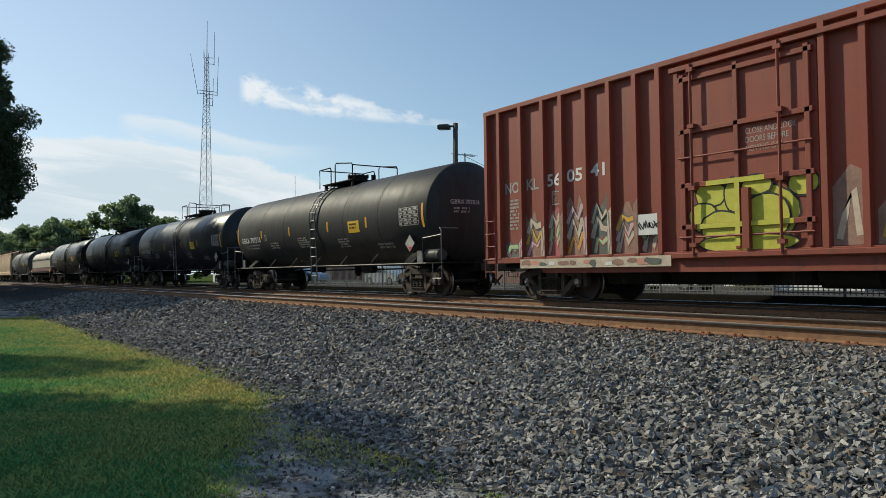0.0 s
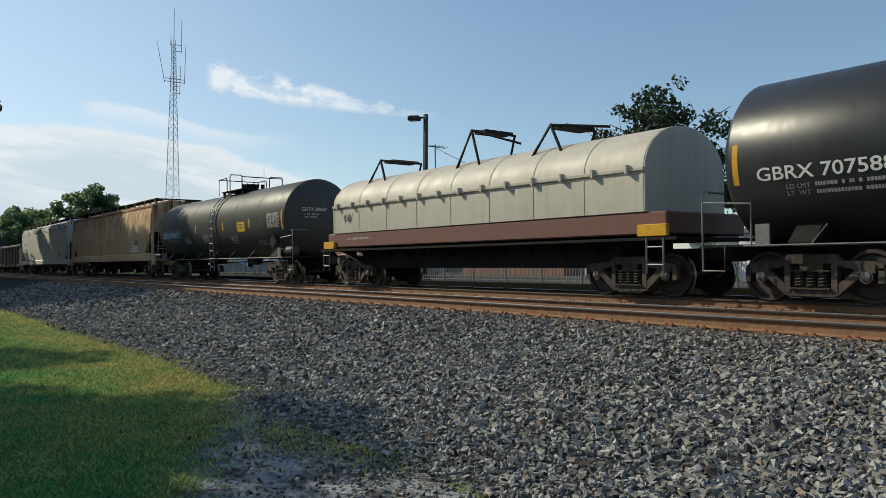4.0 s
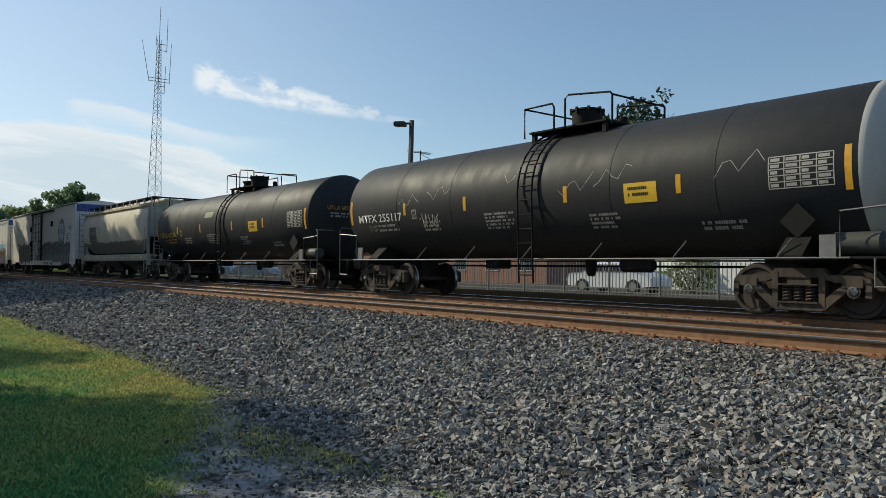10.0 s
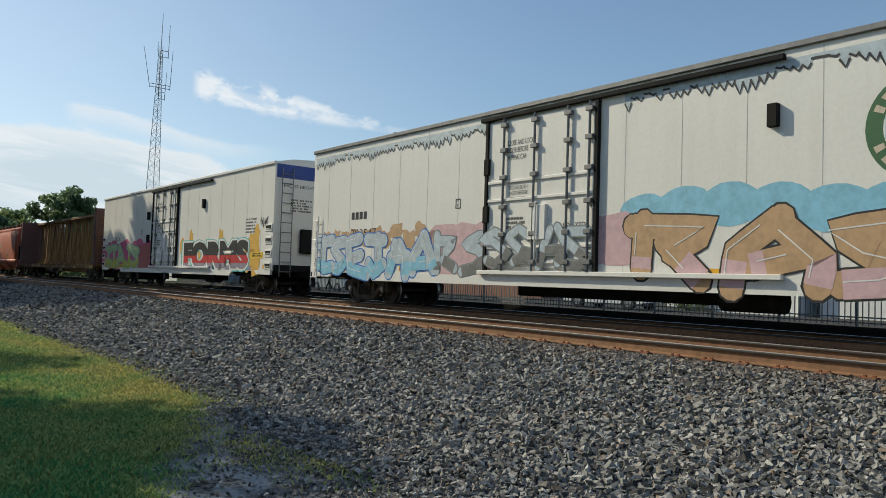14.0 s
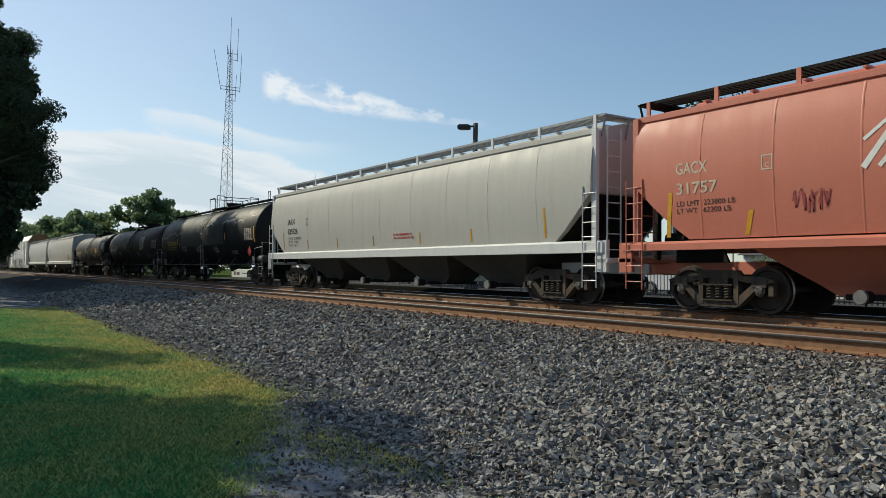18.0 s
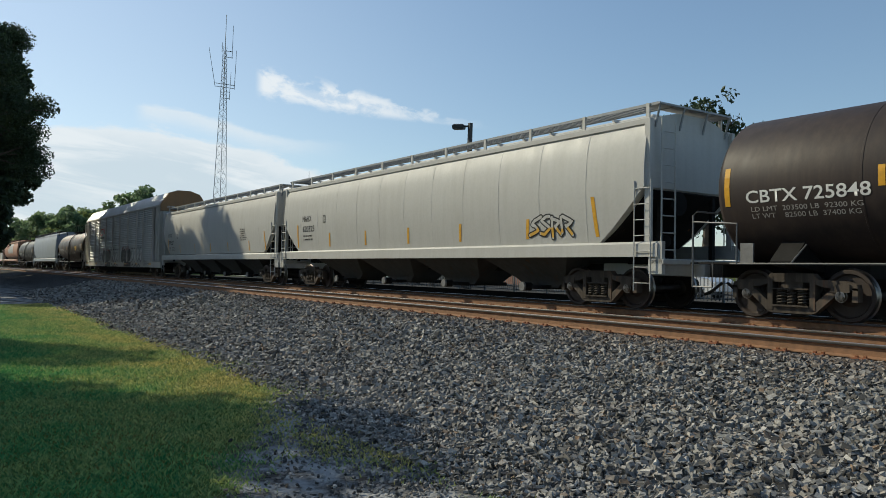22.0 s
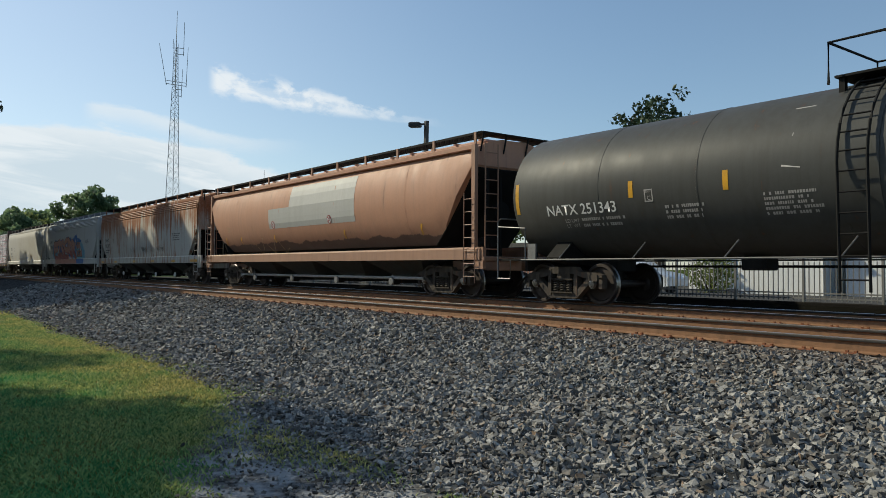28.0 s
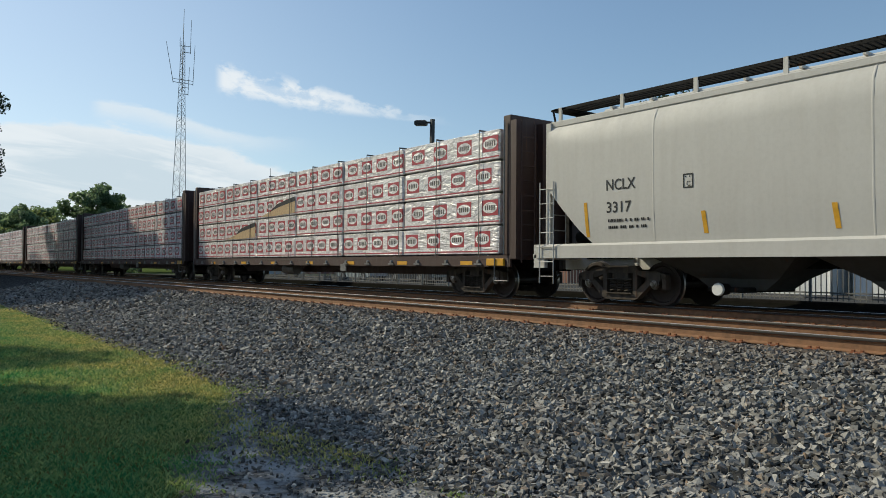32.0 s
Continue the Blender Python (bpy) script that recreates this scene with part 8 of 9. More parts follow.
tree(-77.0, 1.4, -0.9, 22.0, 4.8, 61, 22000, 0.62, "leaf", "broadleaf tree in the row beside the line", 0.12, full=True, clump=1.5)
tree(-83.0, 2.2, -0.9, 21.5, 4.8, 6, 22000, 0.62, "leaf", "broadleaf tree in the row beside the line", 0.15, full=True, clump=1.4)
tree(-96.0, 1.8, -0.9, 15.0, 4.8, 10, 18000, 0.6, "leaf", "broadleaf tree in the row beside the line", 0.1, full=True, clump=1.4)
tree(-27.9, -7.8, -0.9, 11.2, 4.4, 7, 34000, 0.38, "leaf", "broadleaf tree standing on the lawn", 0.3, full=True, clump=1.8)
tree(-18.4, -7.1, -0.9, 11.2, 4.6, 8, 38000, 0.38, "leaf", "broadleaf tree standing on the lawn", 0.3, full=True, clump=1.8)
# beyond the railway
tree(-36.0, 49.0, -0.3, 15.4, 6.2, 11, 6000, 0.42, "leaf", "open-crowned dark oak behind the fence", 0.3, 0.75)
tree(-28.5, 52.0, -0.3, 12.3, 5.0, 12, 5000, 0.42, "leaf", "spreading dark oak behind the fence", 0.3, 0.7)
tree(-20.5, 45.0, -0.3, 8.0, 3.6, 13, 3500, 0.34, "leaf_far", "rounded garden tree behind the fence", 0.25)
tree(-52.0, 46.0, -0.3, 8.6, 2.6, 14, 2600, 0.36, "leaf_pale", "small pale green tree behind the fence", 0.3)
tree(-46.0, 50.0, -0.3, 8.0, 2.8, 15, 2600, 0.36, "leaf_far", "small green tree behind the fence", 0.3)
tree(-106.0, 23.0, -0.3, 11.6, 5.4, 16, 9000, 0.6, "leaf_far", "dense rounded green tree beyond the line", 0.08)
tree(-112.0, 30.0, -0.3, 9.5, 5.4, 17, 6000, 0.6, "leaf_far", "dense rounded green tree beyond the line", 0.08)
tree(-104.0, 34.5, -0.3, 8.8, 4.0, 18, 3500, 0.55, "leaf_pale", "pale green tree beyond the line", 0.1)
for i in range(9):
    rx = random.Random(200 + i)
    tree(-128.0 - 7.0 * i, 17.5 + 3.0 * (i % 3) - 0.6 * i, -0.3, rx.uniform(9.5, 11.8), rx.uniform(4.5, 5.6), 30 + i, 4200, 0.7, "leaf_pale" if i % 4 == 1 else "leaf_far", "leafy tree in the far row beyond the line", 0.06)
for i in range(4):
    rx = random.Random(260 + i)
    tree(-108.0 - 14 * i, -2.0 - 1.5 * i, -0.6, rx.uniform(8, 10), 4.6, 50 + i, 3500, 0.7, "leaf_far", "leafy tree in the far row beside the line", 0.05)


def bush(x, y, base, high, wide, seed, leaves, size, material):
    rng = np.random.default_rng(seed)
    t = thing("bush", None, None, "leafy green bush by the line", "bush", at=Matrix.Translation((x, y, base)))
    s = Shape()
    for k in range(6):
        a = k * 1.05
        s.tube([(0, 0, -0.1), (0.5 * wide * math.cos(a), 0.5 * wide * math.sin(a), high * 0.6)], [0.05, 0.015], 5)
    part("stems", s, "bark", t)
    d = rng.normal(size=(leaves, 3))
    d /= np.linalg.norm(d, axis=1, keepdims=True)
    lumps = 1 + 0.3 * np.sin(d[:, :1] * 5 + seed) * np.cos(d[:, 1:2] * 6)
    pts = d * np.array([wide, wide, high * 0.5]) * lumps * rng.uniform(0.5, 1, (leaves, 1)) ** 0.5 + np.array([0, 0, high * 0.5])
    part("leaves", leaf_mesh(pts, size, rng, "leaves"), material, t)


bush(-92.0, 22.0, -0.3, 3.0, 3.0, 3, 2200, 0.4, "leaf_far")
bush(-20.0, 31.0, -0.25, 1.7, 1.2, 4, 1500, 0.16, "leaf_pale")


# ---- lawn, weeds and ballast stones


def in_view(x, y, lo=17.0, hi=88.5):
    a = math.degrees(math.atan2(-x, y))
    return lo < a < hi


def build_grass():
    rng = np.random.default_rng(5)
    n = 300000
    x = -2.5 - 31.0 * rng.uniform(0, 1, n) ** 2.2
    y = rng.uniform(-1.6, 4.6, n)
    edge = np.array([grass_edge(a) for a in x]) + rng.normal(0, 0.22, n)
    thin = np.array([noise.noise(Vector((a * 0.7, b * 0.7, 11.0))) for a, b in zip(x, y)])
    keep = (y < edge) & (np.degrees(np.arctan2(-x, y)) < 89.0) & (thin + (edge - y) * 0.8 > -0.1)
    x, y = x[keep], y[keep]
    # tufts out on the stones
    for cx, cy, r, m in ((-6.0, 3.1, 0.35, 700), (-5.4, 3.35, 0.3, 500), (-8.0, 5.2, 0.16, 160), (-4.15, 3.35, 0.12, 150), (-7.1, 2.9, 0.5, 700), (-4.0, 3.6, 0.07, 60), (-12.0, 4.3, 0.4, 500), (-9.0, 4.05, 0.4, 500)):
        x = np.concatenate([x, rng.normal(cx, r, m)])
        y = np.concatenate([y, rng.normal(cy, r * 0.6, m)])
    n = len(x)
    z = np.array([ground_z(a, b) for a, b in zip(x, y)])
    dist = np.hypot(x, y)
    h = rng.uniform(0.012, 0.048, n) * (1 + 0.25 * (dist > 12))
    a = rng.uniform(0, math.tau, n)
    w = rng.uniform(0.003, 0.006, n) * (1 + dist / 7)
    lean = rng.uniform(0.4, 1.5, n) * h
    b = rng.uniform(0, math.tau, n)
    ux, uy = np.cos(a) * w, np.sin(a) * w
    v = np.empty((n, 4, 3))
    v[:, 0] = np.stack([x - ux, y - uy, z - 0.01], 1)
    v[:, 1] = np.stack([x + ux, y + uy, z - 0.01], 1)
    v[:, 2] = np.stack([x + ux * 0.7 + np.cos(b) * lean * 0.45, y + uy * 0.7 + np.sin(b) * lean * 0.45, z + h * 0.65], 1)
    v[:, 3] = np.stack([x + np.cos(b) * lean, y + np.sin(b) * lean, z + h], 1)
    i = np.arange(n)[:, None] * 4
    me = bpy.data.meshes.new("grass")
    me.from_pydata(v.reshape(-1, 3).tolist(), [], np.concatenate([i + np.array([[0, 1, 2]]), i + np.array([[0, 2, 3]])], 0).tolist())
    thing("grass", me, "grass", "short mown grass and stray weeds at the ballast edge", "grass", kind="stuff")


build_grass()


def stone_colour(n, at):
    rnd = n.add("ShaderNodeNewGeometry").outputs["Random Per Island"]
    ramp = n.add("ShaderNodeValToRGB")
    n.link(rnd, ramp.inputs[0])
    e = ramp.color_ramp.elements
    e[0].position, e[0].color = 0.0, (0.036, 0.034, 0.031, 1)
    e[1].position, e[1].color = 1.0, (0.58, 0.55, 0.50, 1)
    for pos, col in ((0.3, (0.17, 0.162, 0.149, 1)), (0.6, (0.31, 0.296, 0.272, 1)), (0.85, (0.43, 0.41, 0.372, 1)), (0.945, (0.24, 0.16, 0.10, 1)), (0.955, (0.4, 0.375, 0.335, 1))):
        q = e.new(pos)
        q.color = col
    speck = n.noise(at, 60.0, 3, 0.7)
    col = n.mix(n.ramp(speck, 0.3, 0.75, 0.0, 0.45), ramp.outputs[0], (0.05, 0.048, 0.045))
    # brown brake dust, thicker near the rails
    sep = n.add("ShaderNodeSeparateXYZ")
    n.link(at, sep.inputs[0])
    dust = n.math("ADD", n.ramp(n.noise(at, 0.9, 4, 0.6), 0.5, 0.75, 0.0, 0.16), n.ramp(sep.outputs[1], 7.2, 9.0, 0.0, 0.45))
    return n.mix(dust, col, (0.15, 0.095, 0.06))


M["stone"] = shader("crushed_grey_stone", stone_colour, 0.85, 0, lambda n, at: n.bump(n.noise(at, 70.0, 3), 0.3, 0.004), 0.0, 0.2)


def build_stones():
    rng = np.random.default_rng(9)
    base = np.array([(x, y, z) for z in (-1, 1) for x, y in ((-1, -1), (1, -1), (1, 1), (-1, 1))], float) * 0.72
    tri = np.array([(4, 5, 6), (4, 6, 7), (0, 1, 5), (0, 5, 4), (1, 2, 6), (1, 6, 5), (2, 3, 7), (2, 7, 6), (3, 0, 4), (3, 4, 7)])
    xs, ys, sz = [], [], []
    # near, middle and far stretches of the bank: count, distance range, stone radius
    for count, d0, d1, r0, r1 in ((108000, 2.5, 12.5, 0.013, 0.035), (66000, 12.5, 25.0, 0.019, 0.042), (28000, 25.0, 48.0, 0.032, 0.065)):
        x = -rng.uniform(0.3, d1, count * 4)
        y = rng.uniform(1.6, 8.95, count * 4)
        d = np.hypot(x, y)
        a = np.degrees(np.arctan2(-x, y))
        off = np.array([bend(q) for q in x])
        edge = np.array([grass_edge(q) for q in x])
        bare = rng.uniform(0, 1, len(x)) < np.clip((y - edge) * 0.5 + 0.1 + 0.9 * np.clip(y - 3.6, 0, 1), 0.0, 1.0) * np.where(y < 3.35, 0.35, 1.0)
        keep = (d > d0) & (d < d1) & (a > 18) & (a < 87.5) & bare
        x, y = x[keep][:count], y[keep][:count]
        xs.append(x)
        ys.append(y + np.where(y > 5, off[keep][:count], 0))
        small = rng.uniform(r0, r1, len(x)) * np.where(y < 3.35, 0.5, np.where(y < 4.3, 0.75, 1.0))
        sz.append(small)
    # stones between the rails and the two tracks
    m = 16000
    x = -0.5 - 45 * rng.uniform(0, 1, m) ** 1.4
    y = rng.uniform(8.8, 14.4, m)
    near = np.minimum.reduce([np.abs(y - q) for q in (NEAR_TRACK - 0.7525, NEAR_TRACK + 0.7525, FAR_TRACK - 0.7525, FAR_TRACK + 0.7525)])
    ok = near > 0.13
    x, y = x[ok], y[ok]
    xs.append(x)
    ys.append(y + np.array([bend(q) for q in x]))
    sz.append(rng.uniform(0.02, 0.045, len(x)))
    x, y, r = np.concatenate(xs), np.concatenate(ys), np.concatenate(sz)
    n = len(x)
    z = np.array([ground_z(p, q) for p, q in zip(x, y)]) + r * rng.uniform(-0.7, 1.5, n)
    between = (y - np.array([bend(q) for q in x])) > 8.45
    z = np.where(between, np.minimum(z, -0.2), z)
    shape = (base[None] + rng.uniform(-0.33, 0.33, (n, len(base), 3))) * np.stack([rng.uniform(1.0, 1.8, n), rng.uniform(0.7, 1.2, n), rng.uniform(0.4, 0.8, n)], 1)[:, None, :]
    q = rng.normal(size=(n, 4)) * np.array([1.0, 0.35, 0.35, 1.0])
    q /= np.linalg.norm(q, axis=1, keepdims=True)
    w, i, j, k = q.T
    rot = np.stack([1 - 2 * (j * j + k * k), 2 * (i * j - k * w), 2 * (i * k + j * w), 2 * (i * j + k * w), 1 - 2 * (i * i + k * k), 2 * (j * k - i * w), 2 * (i * k - j * w), 2 * (j * k + i * w), 1 - 2 * (i * i + j * j)], 1).reshape(n, 3, 3)
    v = np.einsum("nij,nvj->nvi", rot, shape) * r[:, None, None] + np.stack([x, y, z], 1)[:, None, :]
    f = (tri[None] + (np.arange(n) * len(base))[:, None, None]).reshape(-1, 3)
    me = bpy.data.meshes.new("ballast_stones")
    me.vertices.add(n * len(base))
    me.vertices.foreach_set("co", v.reshape(-1).astype(np.float32))
    me.loops.add(len(f) * 3)
    me.loops.foreach_set("vertex_index", f.reshape(-1).astype(np.int32))
    me.polygons.add(len(f))
    me.polygons.foreach_set("loop_start", np.arange(0, len(f) * 3, 3, dtype=np.int32))
    me.update(calc_edges=True)
    me.shade_flat()
    thing("ballast_stones", me, "stone", "loose crushed grey ballast stones on the bank", "ballast", kind="stuff")


build_stones()

# ---- ties and plates, the nearest stretch as single pieces
M["tie"] = plain("weathered_timber", (0.085, 0.06, 0.042), 0.9, 0, 0.4, 10.0)
M["plate"] = plain("rusty_tie_plate", (0.24, 0.085, 0.032), 0.85, 0, 0.4, 14.0)


def build_ties(track, centre, count, x0):
    def tie():
        s = Shape()
        s.cbox(-0.11, 0.11, -1.3, 1.3, -0.33, -0.172, 0.012)
        return s.mesh("tie")

    def plate(k):
        s = Shape()
        s.cbox(-0.09, 0.09, k * 0.7525 - 0.18, k * 0.7525 + 0.18, -0.176, -0.158, 0.004)
        for d in (-0.105, 0.105):
            for e in (-0.05, 0.05):
                s.box(e - 0.016, e + 0.016, k * 0.7525 + d - 0.016, k * 0.7525 + d + 0.016, -0.16, -0.135)
        return s.mesh("tie_plate")

    for k in range(count):
        x = x0 - 0.5 * k
        m = pose(x, centre + bend(x), 0, 0, 0, heading(x) + random.uniform(-0.6, 0.6))
        t = part("tie", shared("tie", tie), "tie", track, at=m)
        for side in (-1, 1):
            part("tie_plate", shared(("tie_plate", side), lambda: plate(side)), "plate", t)


build_ties(near_track, NEAR_TRACK, 110, 1.0)
build_ties(far_track, FAR_TRACK, 60, -2.0)

# ---------------------------------------------------------------- beyond the railway: fence, lot, buildings, poles


def build_fence():
    fence = thing("picket_fence", None, None, "grey steel picket fence along the far lot", "fence")

    def picket():
        s = Shape()
        s.box(-0.01, 0.01, -0.01, 0.01, 0.04, 0.95)
        s.rings([[(-0.01, -0.01, 0.95), (0.01, -0.01, 0.95), (0.01, 0.01, 0.95), (-0.01, 0.01, 0.95)], [(-0.002, -0.002, 0.98)] * 4], caps=False)
        return s.mesh("picket")

    def post():
        s = Shape()
        s.cbox(-0.03, 0.03, -0.03, 0.03, 0.0, 1.0, 0.005)
        s.cbox(-0.038, 0.038, -0.038, 0.038, 1.0, 1.03, 0.005)
        return s.mesh("post")

    def rails(wide):
        s = Shape()
        for z in (0.10, 0.22, 0.85):
            s.box(0, wide, -0.015, 0.015, z - 0.016, z + 0.016)
        return s.mesh("rail_panel")

    y, z0, rest = 17.6, 0.03, Shape()
    panel = 1.76
    for k in range(26):
        x = -3.6 - panel * k
        base = Matrix.Translation((x, y, z0))
        part("post", shared("fence_post", post), "fence", fence, at=base)
        part("rail_panel", shared("fence_rail", lambda: rails(-panel)), "fence", fence, at=base)
        for q in range(1, 14):
            xx = x - panel * q / 14
            if -29.0 < xx:
                part("picket", shared("fence_picket", picket), "fence", fence, at=Matrix.Translation((xx, y, z0)))
            else:
                rest.box(xx - 0.01, xx + 0.01, y - 0.01, y + 0.01, z0 + 0.04, z0 + 0.97)
    far = part("picket_run", rest, "fence", fence)
    tagged(far, kind="stuff")
    k = Shape()
    k.cbox(-50, -3, 17.53, 17.67, -0.3, 0.04, 0.02)
    thing("fence_kerb", k, "kerb", "concrete kerb under the fence, coloured dark for the train's shade", "kerb", kind="structure")


# concrete with the train's shade put into its base colour
M["kerb"] = shader("shade_dark_concrete", lambda n, at: n.mix(n.noise(at, 5.0, 5), (0.014, 0.013, 0.012), (0.03, 0.028, 0.026)), 1.0, 0, None, 0.0, 0.0)
M["white_wall"] = paint("white_corrugated_wall", (0.74, 0.74, 0.72), 0.15, 0.0, 0.5)
M["grey_wall"] = paint("grey_metal_wall", (0.40, 0.41, 0.41), 0.2, 0.0, 0.55)
M["brick_wall"] = plain("brown_brick_wall", (0.26, 0.13, 0.09), 0.85, 0, 0.3, 9.0)
M["roof"] = plain("dark_roof", (0.09, 0.085, 0.08), 0.9, 0, 0.3)
M["glass"] = plain("dark_window_glass", (0.03, 0.035, 0.04), 0.08, 0.0, 0.1)
build_fence()


def shed(x0, x1, y, high, material, label, depth=6.0):
    """A low building with ribbed metal cladding."""
    b = thing("shed", None, None, label, "building", at=Matrix.Translation((0, 0, -0.25)))
    s, pts = Shape(), []
    n = int((x1 - x0) / 0.18)
    for k in range(n + 1):
        x = x0 + (x1 - x0) * k / n
        pts.append((x, y - (0.05 if k % 2 else 0.0)))
    s.rings([[(x, q, 0.0) for x, q in pts], [(x, q, high) for x, q in pts]], closed=False)
    part("front_wall", s, material, b)
    s = Shape()
    s.box(x0, x1, y + 0.1, y + depth, 0.0, high - 0.02)
    part("body", s, material, b)
    s = Shape()
    s.prism([(y - 0.3, high), (y + depth / 2, high + 0.7), (y + depth + 0.2, high)], "x", x0 - 0.2, x1 + 0.2)
    part("roof", s, "roof", b)


shed(-18.6, -14.8, 31.0, 2.2, "white_wall", "white ribbed metal shed behind the fence")
shed(-14.2, -5.5, 31.6, 2.3, "white_wall", "long white ribbed metal shed behind the fence")
shed(-24.6, -23.0, 36.0, 2.0, "white_wall", "small white shed behind the fence", 3.0)


def brick_building(x0, x1, y, high):
    b = thing("brick_building", None, None, "low brown brick building with dark windows beyond the lot", "building", at=Matrix.Translation((0, 0, -0.25)))
    s = Shape()
    s.box(x0, x1, y, y + 9, 0, high)
    part("wall", s, "brick_wall", b)
    s = Shape()
    s.cbox(x0 - 0.3, x1 + 0.3, y - 0.4, y + 9.3, high, high + 0.35, 0.03)
    part("roof", s, "roof", b)
    n = int((x1 - x0) / 3.2)
    for k in range(n):
        x = x0 + (x1 - x0) * (k + 0.5) / n
        w = Shape()
        w.cbox(x - 0.75, x + 0.75, y - 0.06, y + 0.02, 0.9, 2.1, 0.01)
        win = part("window", w, "white_wall", b)
        g = Shape()
        g.box(x - 0.68, x + 0.68, y - 0.075, y - 0.061, 0.97, 2.03)
        part("pane", g, "glass", win)


brick_building(-118.0, -88.0, 44.0, 3.0)
brick_building(-84.0, -62.0, 47.0, 3.0)
brick_building(-47.0, -36.0, 38.0, 2.6)


def car_at(x, y, turn, colour, label):
    """A parked saloon car: body, cabin glass, wheels, lamps, bumpers."""
    c = thing("parked_car", None, None, label, "car", "cars in the lot", at=pose(x, y, -0.25, 0, 0, turn))
    m = shader("car_paint_" + colour, {"white": (0.72, 0.73, 0.74), "blue": (0.10, 0.22, 0.36), "silver": (0.42, 0.47, 0.48), "dark": (0.05, 0.055, 0.06)}[colour], 0.25, 0.0, None, 0.6)
    out = [(-2.2, 0.32), (-2.25, 0.62), (-2.1, 0.88), (-1.35, 0.95), (-0.75, 1.38), (-0.2, 1.46), (0.55, 1.42), (1.15, 1.0), (1.95, 0.86), (2.2, 0.66), (2.22, 0.34), (1.75, 0.28), (1.65, 0.52), (1.35, 0.62), (1.05, 0.52), (0.95, 0.26),
           (-0.95, 0.26), (-1.05, 0.52), (-1.35, 0.62), (-1.65, 0.52), (-1.75, 0.28)]
    s, rings = Shape(), []
    for y0, k in ((-0.86, 0.0), (-0.88, 0.35), (-0.6, 1.0), (0.6, 1.0), (0.88, 0.35), (0.86, 0.0)):
        rings.append([(px, y0 * (1 - 0.0), pz if pz < 0.96 else 0.96 + (pz - 0.96) * (0.55 + 0.45 * k)) for px, pz in out])
    s.rings(rings)
    part("body", s, m, c)
    for y0 in (-0.885, 0.885):
        for pts in ([(-1.22, 0.98), (-0.72, 1.2), (-0.22, 1.22), (-0.22, 0.98)], [(-0.14, 0.98), (-0.14, 1.22), (0.5, 1.2), (0.98, 0.98)]):
            g = Shape()
            g.prism(pts, "y", y0 - 0.008, y0 + 0.008)
            part("side_window", g, "glass", c)
    for dx in (-1.35, 1.35):
        for y0 in (-0.78, 0.78):
            w = Shape()
            w.lathe([(-0.1, 0.2), (-0.1, 0.3), (-0.08, 0.32), (0.08, 0.32), (0.1, 0.3), (0.1, 0.2)], "y", (dx, y0, 0.32), 18)
            wh = part("wheel", w, "strap", c)
            h = Shape()
            h.lathe([(-0.105, 0.02), (-0.11, 0.19), (0.11, 0.19), (0.105, 0.02)], "y", (dx, y0, 0.32), 14)
            part("rim", h, "galv", wh)
    for k, mm, nm in ((1, "white", "headlight"), (-1, "red", "tail_light")):
        for y0 in (-0.65, 0.65):
            l = Shape()
            l.cbox(k * 2.18 - 0.05, k * 2.18 + 0.05, y0 - 0.14, y0 + 0.14, 0.62, 0.74, 0.01)
            part(nm, l, mm, c)


car_at(-21.6, 27.5, 4, "white", "white parked saloon car behind the fence")
car_at(-47.5, 28.5, 2, "silver", "pale green-grey parked car behind the fence")
car_at(-42.0, 29.5, 3, "dark", "dark parked car behind the fence")
car_at(-71.0, 29.0, 20, "blue", "blue parked car in the lot")
car_at(-64.0, 29.5, 20, "blue", "blue parked car in the lot")


def sign_board():
    s = thing("sign_board", None, None, "white notice board with bars of print in the lot", "sign", at=Matrix.Translation((-82.0, 27.8, -0.3)))
    b = Shape()
    b.cbox(-3.4, 3.4, -0.05, 0.05, 0.1, 1.0, 0.02)
    part("board", b, "white_wall", s)
    decal(s, "print", rect(-2.6, -1.9, 0.35, 0.75) + rect(-1.6, -0.6, 0.35, 0.7) + rect(0.4, 2.4, 0.5, 0.62), "pale_ink", flat_side(0.05), 0.006)
    for x in (-3.0, 3.0):
        p = Shape()
        p.box(x - 0.05, x + 0.05, -0.03, 0.04, -0.1, 0.1)
        part("leg", p, "galv", s)


sign_board()


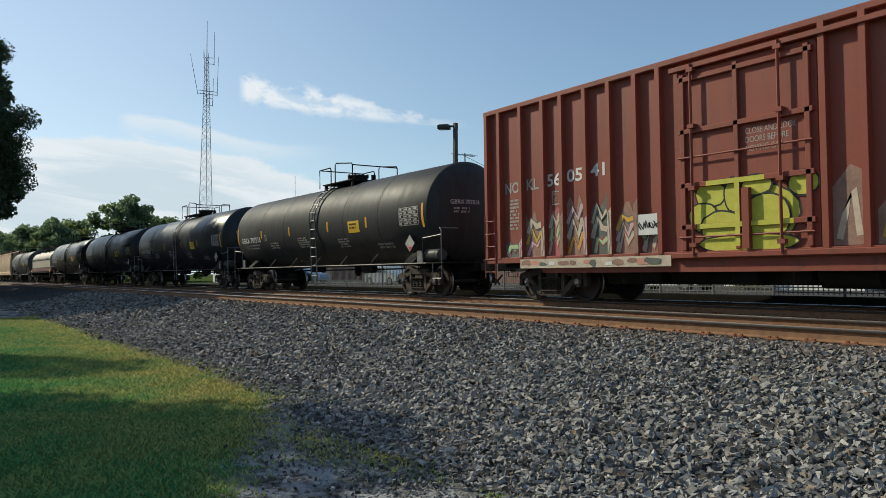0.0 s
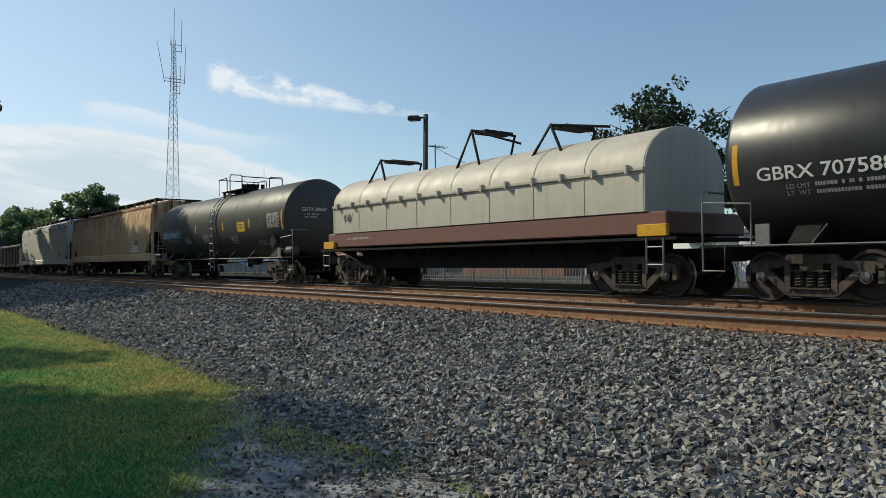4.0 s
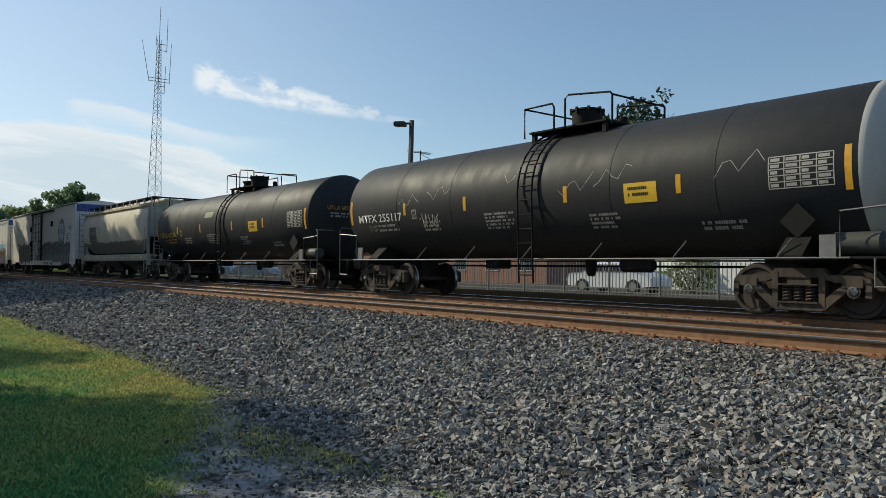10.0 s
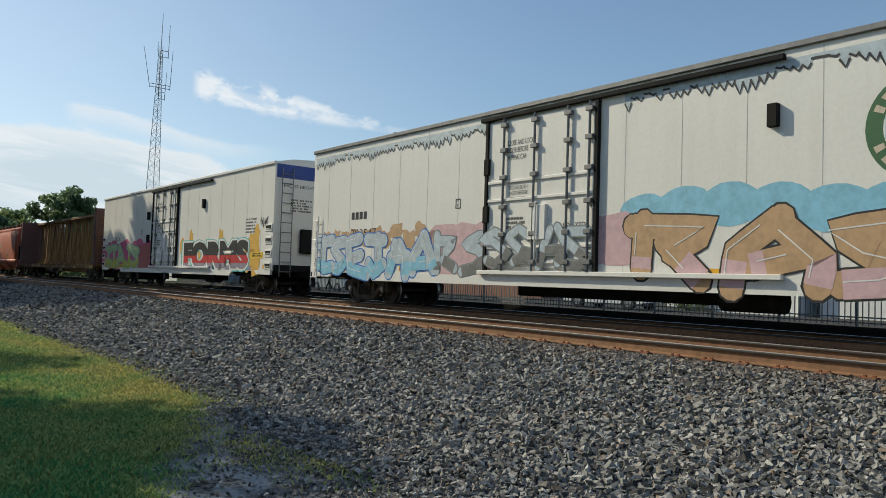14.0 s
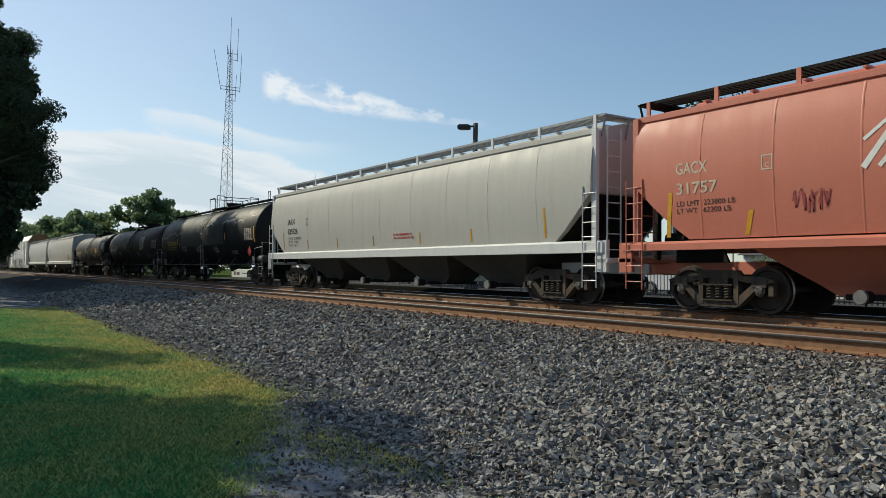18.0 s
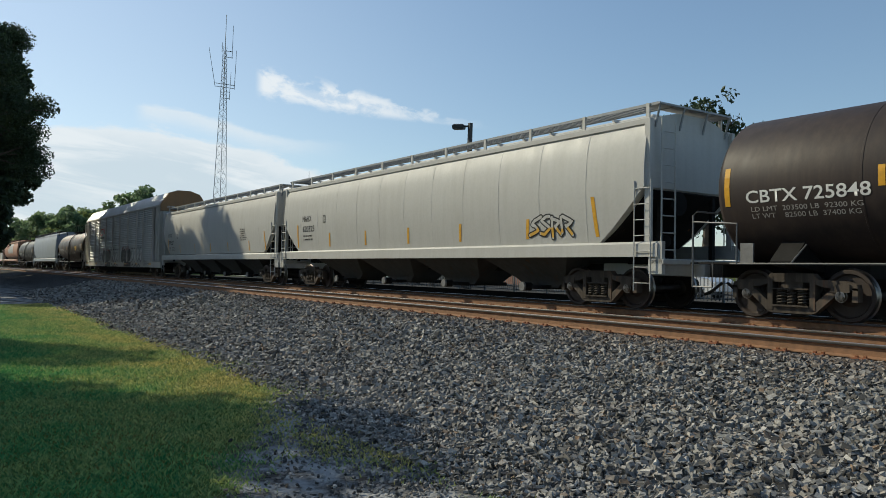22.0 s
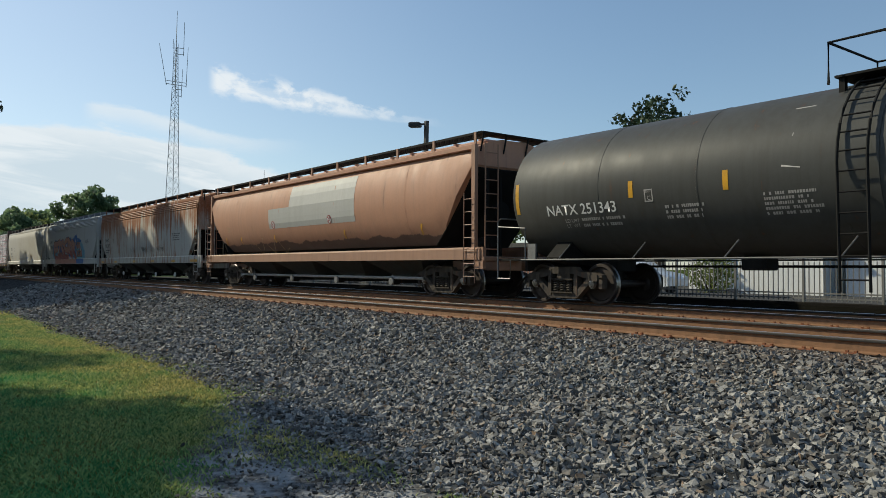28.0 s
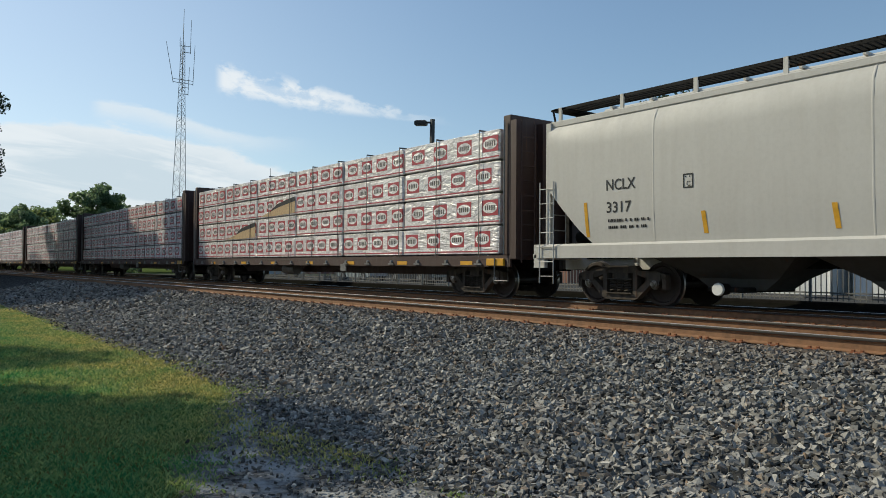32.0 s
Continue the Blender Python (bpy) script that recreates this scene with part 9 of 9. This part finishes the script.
def lattice_tower():
    """A three-legged lattice mast with whip aerials."""
    d = 150.0
    x, y = -d * math.sin(radians(72.5)), d * math.cos(radians(72.5))
    t = thing("radio_tower", None, None, "tall grey lattice radio tower with whip aerials", "radio tower", at=Matrix.Translation((x, y, -0.3)) @ Matrix.Rotation(radians(0.55), 4, Vector((-math.sin(radians(72.5)), math.cos(radians(72.5)), 0))) @ pose(0, 0, 0, 0, 0, 40))
    high, wid = 43.6, lambda z: 1.5 * (1 - z / 43.6) + 0.34
    corner = lambda k, z: (wid(z) * math.cos(math.tau * k / 3), wid(z) * math.sin(math.tau * k / 3), z)
    for k in range(3):
        s = Shape()
        s.tube([corner(k, 0), corner(k, 38), (0.38 * math.cos(math.tau * k / 3), 0.45 * math.sin(math.tau * k / 3), high)], [0.06, 0.05, 0.045], 5)
        part("leg", s, "tower_steel", t)
    z = 0.0
    while z < high - 1.0:
        step = max(1.0, wid(z) * 1.5)
        for k in range(3):
            s = Shape()
            s.tube([corner(k, z), corner((k + 1) % 3, z + step)], 0.024, 4)
            s.tube([corner((k + 1) % 3, z), corner(k, z + step)], 0.024, 4)
            part("cross_brace", s, "tower_steel", t)
        z += step
    s = Shape()
    s.tube([(0, 0, 34), (0, 0, 43.0), (0.05, 0, 49.9)], [0.09, 0.08, 0.04], 6)
    part("mast_pole", s, "tower_steel", t)
    # in the tower's own space: a = along the view, b = across
    c, sn = math.cos(radians(-40 + 72.5)), math.sin(radians(-40 + 72.5))
    across = lambda b, zz: (b * c, b * sn, zz)
    for pts in ([across(-1.6, 36.4), across(1.95, 36.2)], [across(-1.6, 35.8), across(1.95, 35.6)], [across(0, 42.8), across(1.35, 42.8)], [across(0, 41.6), across(1.35, 41.6)], [across(0, 34.85), across(1.1, 34.85)], [across(0, 33.6), across(1.1, 33.6)]):
        s = Shape()
        s.tube(pts, 0.06, 5)
        part("bracket_arm", s, "tower_steel", t)
    for pts in ([across(-1.6, 35.6), across(-3.0, 43.3)], [across(1.95, 35.4), across(2.15, 43.1)], [across(1.35, 41.4), across(1.4, 47.9)], [across(1.1, 33.4), across(1.25, 38.8)], [across(-0.55, 42.6), across(-0.55, 44.4)]):
        s = Shape()
        s.tube(pts, [0.06, 0.04], 5)
        part("whip_aerial", s, "tower_steel", t)


M["tower_steel"] = plain("weathered_tower_steel", (0.30, 0.31, 0.32), 0.6, 0.2, 0.2, 2.0)
lattice_tower()


def lot_lamp():
    x, y = -33.9, 24.6
    t = thing("parking_lot_lamp", None, None, "dark bronze lamp post with a flat box head", "street lamp", at=pose(x, y, -0.25, 0, 1.6, 0))
    s = Shape()
    s.rings([[(-r, -r, z), (r, -r, z), (r, r, z), (-r, r, z)] for z, r in ((0.0, 0.12), (9.3, 0.095))])
    part("pole", s, "pole", t)
    s = Shape()
    s.cbox(-0.25, 0.25, -0.25, 0.25, 0, 0.3, 0.03)
    part("base", s, "kerb", t)
    head = pose(0, 0, 9.1, 0, 0, 40)
    s = Shape()
    s.cbox(-0.35, -0.08, -0.05, 0.05, -0.03, 0.07, 0.01)
    part("arm", s, "pole", t, at=head)
    s = Shape()
    s.rings([[(-1.0 + e, -0.22 + e, z), (-0.33 - e, -0.22 + e, z), (-0.33 - e, 0.22 - e, z), (-1.0 + e, 0.22 - e, z)] for z, e in ((-0.14, 0.02), (-0.1, 0.0), (0.08, 0.0), (0.14, 0.08))])
    h = part("lamp_head", s, "pole", t, at=head)
    s = Shape()
    s.box(-0.9, -0.43, -0.17, 0.17, -0.155, -0.141)
    part("lens", s, "grey_wall", h, "pale lens under the lamp head")


lot_lamp()


def utility_pole(x, y, high):
    t = thing("utility_pole", None, None, "timber utility pole with a crossarm and insulators", "utility pole", at=pose(x, y, -0.3, 0, 0, 60))
    s = Shape()
    s.tube([(0, 0, 0), (0, 0, high)], [0.17, 0.11], 8)
    part("pole", s, "bark", t)
    s = Shape()
    s.cbox(-1.3, 1.3, -0.17, -0.06, high - 0.75, high - 0.6, 0.01)
    part("crossarm", s, "bark", t)
    for k in (-1.2, -0.5, 0.5, 1.2):
        s = Shape()
        s.lathe([(high - 0.6, 0.03), (high - 0.52, 0.06), (high - 0.44, 0.05), (high - 0.40, 0.02)], "z", (k, -0.11, 0), 8)
        part("insulator", s, "grey_wall", t)


utility_pole(-84.0, 33.4, 8.6)


def roof_aerial():
    """A house aerial on its mast with a guy line."""
    x, y = -36.4, 27.3
    t = thing("roof_aerial", None, None, "thin television aerial on a mast with a guy wire", "aerial", at=pose(x, y, -0.25, 0, 0, 20))
    s = Shape()
    s.tube([(0, 0, 0), (0, 0, 8.2)], 0.035, 6)
    part("mast", s, "pole", t)
    s = Shape()
    s.tube([(-0.7, 0, 8.2), (0.7, 0, 7.9)], 0.02, 5)
    for k in range(6):
        a = -0.65 + 0.25 * k
        s.tube([(a, -0.5, 8.18 - 0.2 * (k / 6)), (a, 0.5, 8.18 - 0.2 * (k / 6))], 0.012, 4)
    part("boom", s, "pole", t)
    s = Shape()
    s.tube([(0, 0, 8.0), (4.2, 1.5, 5.6)], 0.014, 4)
    part("guy_wire", s, "pole", t)


roof_aerial()


def thin_mast():
    t = thing("thin_mast", None, None, "very thin distant radio mast", "mast", at=Matrix.Translation((-118.0, 52.5, -0.3)))
    s = Shape()
    s.tube([(0, 0, 0), (0, 0, 17.5)], [0.06, 0.035], 5)
    part("mast", s, "tower_steel", t)


thin_mast()


# ---------------------------------------------------------------- what moves
def train_x(u, t):
    """Where a point of the train that stood at u is after t seconds."""
    return u + 20.157 * t - 0.01214 * t * t


def rail_pose(x):
    return pose(x, FAR_TRACK + bend(x), 0, 0, 0, heading(x))


def motions():
    steps = [0.5 * i for i in range(65)]
    for ob, u in TRAIN:
        walk(ob, [(t, rail_pose(train_x(u, t))) for t in steps])
    # wheels roll without slip; wheelsets at the same place on their truck share one set of keys
    first = {}
    for wheel in WHEELS:
        key = round(wheel.location.x, 3)
        if key in first:
            wheel.rotation_mode = "QUATERNION"
            held = first[key].animation_data
            keys = wheel.animation_data_create()
            keys.action, keys.action_slot = held.action, held.action_slot
            continue
        first[key] = wheel
        rows = []
        for k in range(961):
            t = k / 30.0
            rows.append((t, Matrix.Translation((key, 0, 0.457)) @ Matrix.Rotation((train_x(0, t) / 0.457) % math.tau, 4, "Y")))
        walk(wheel, rows)


motions()
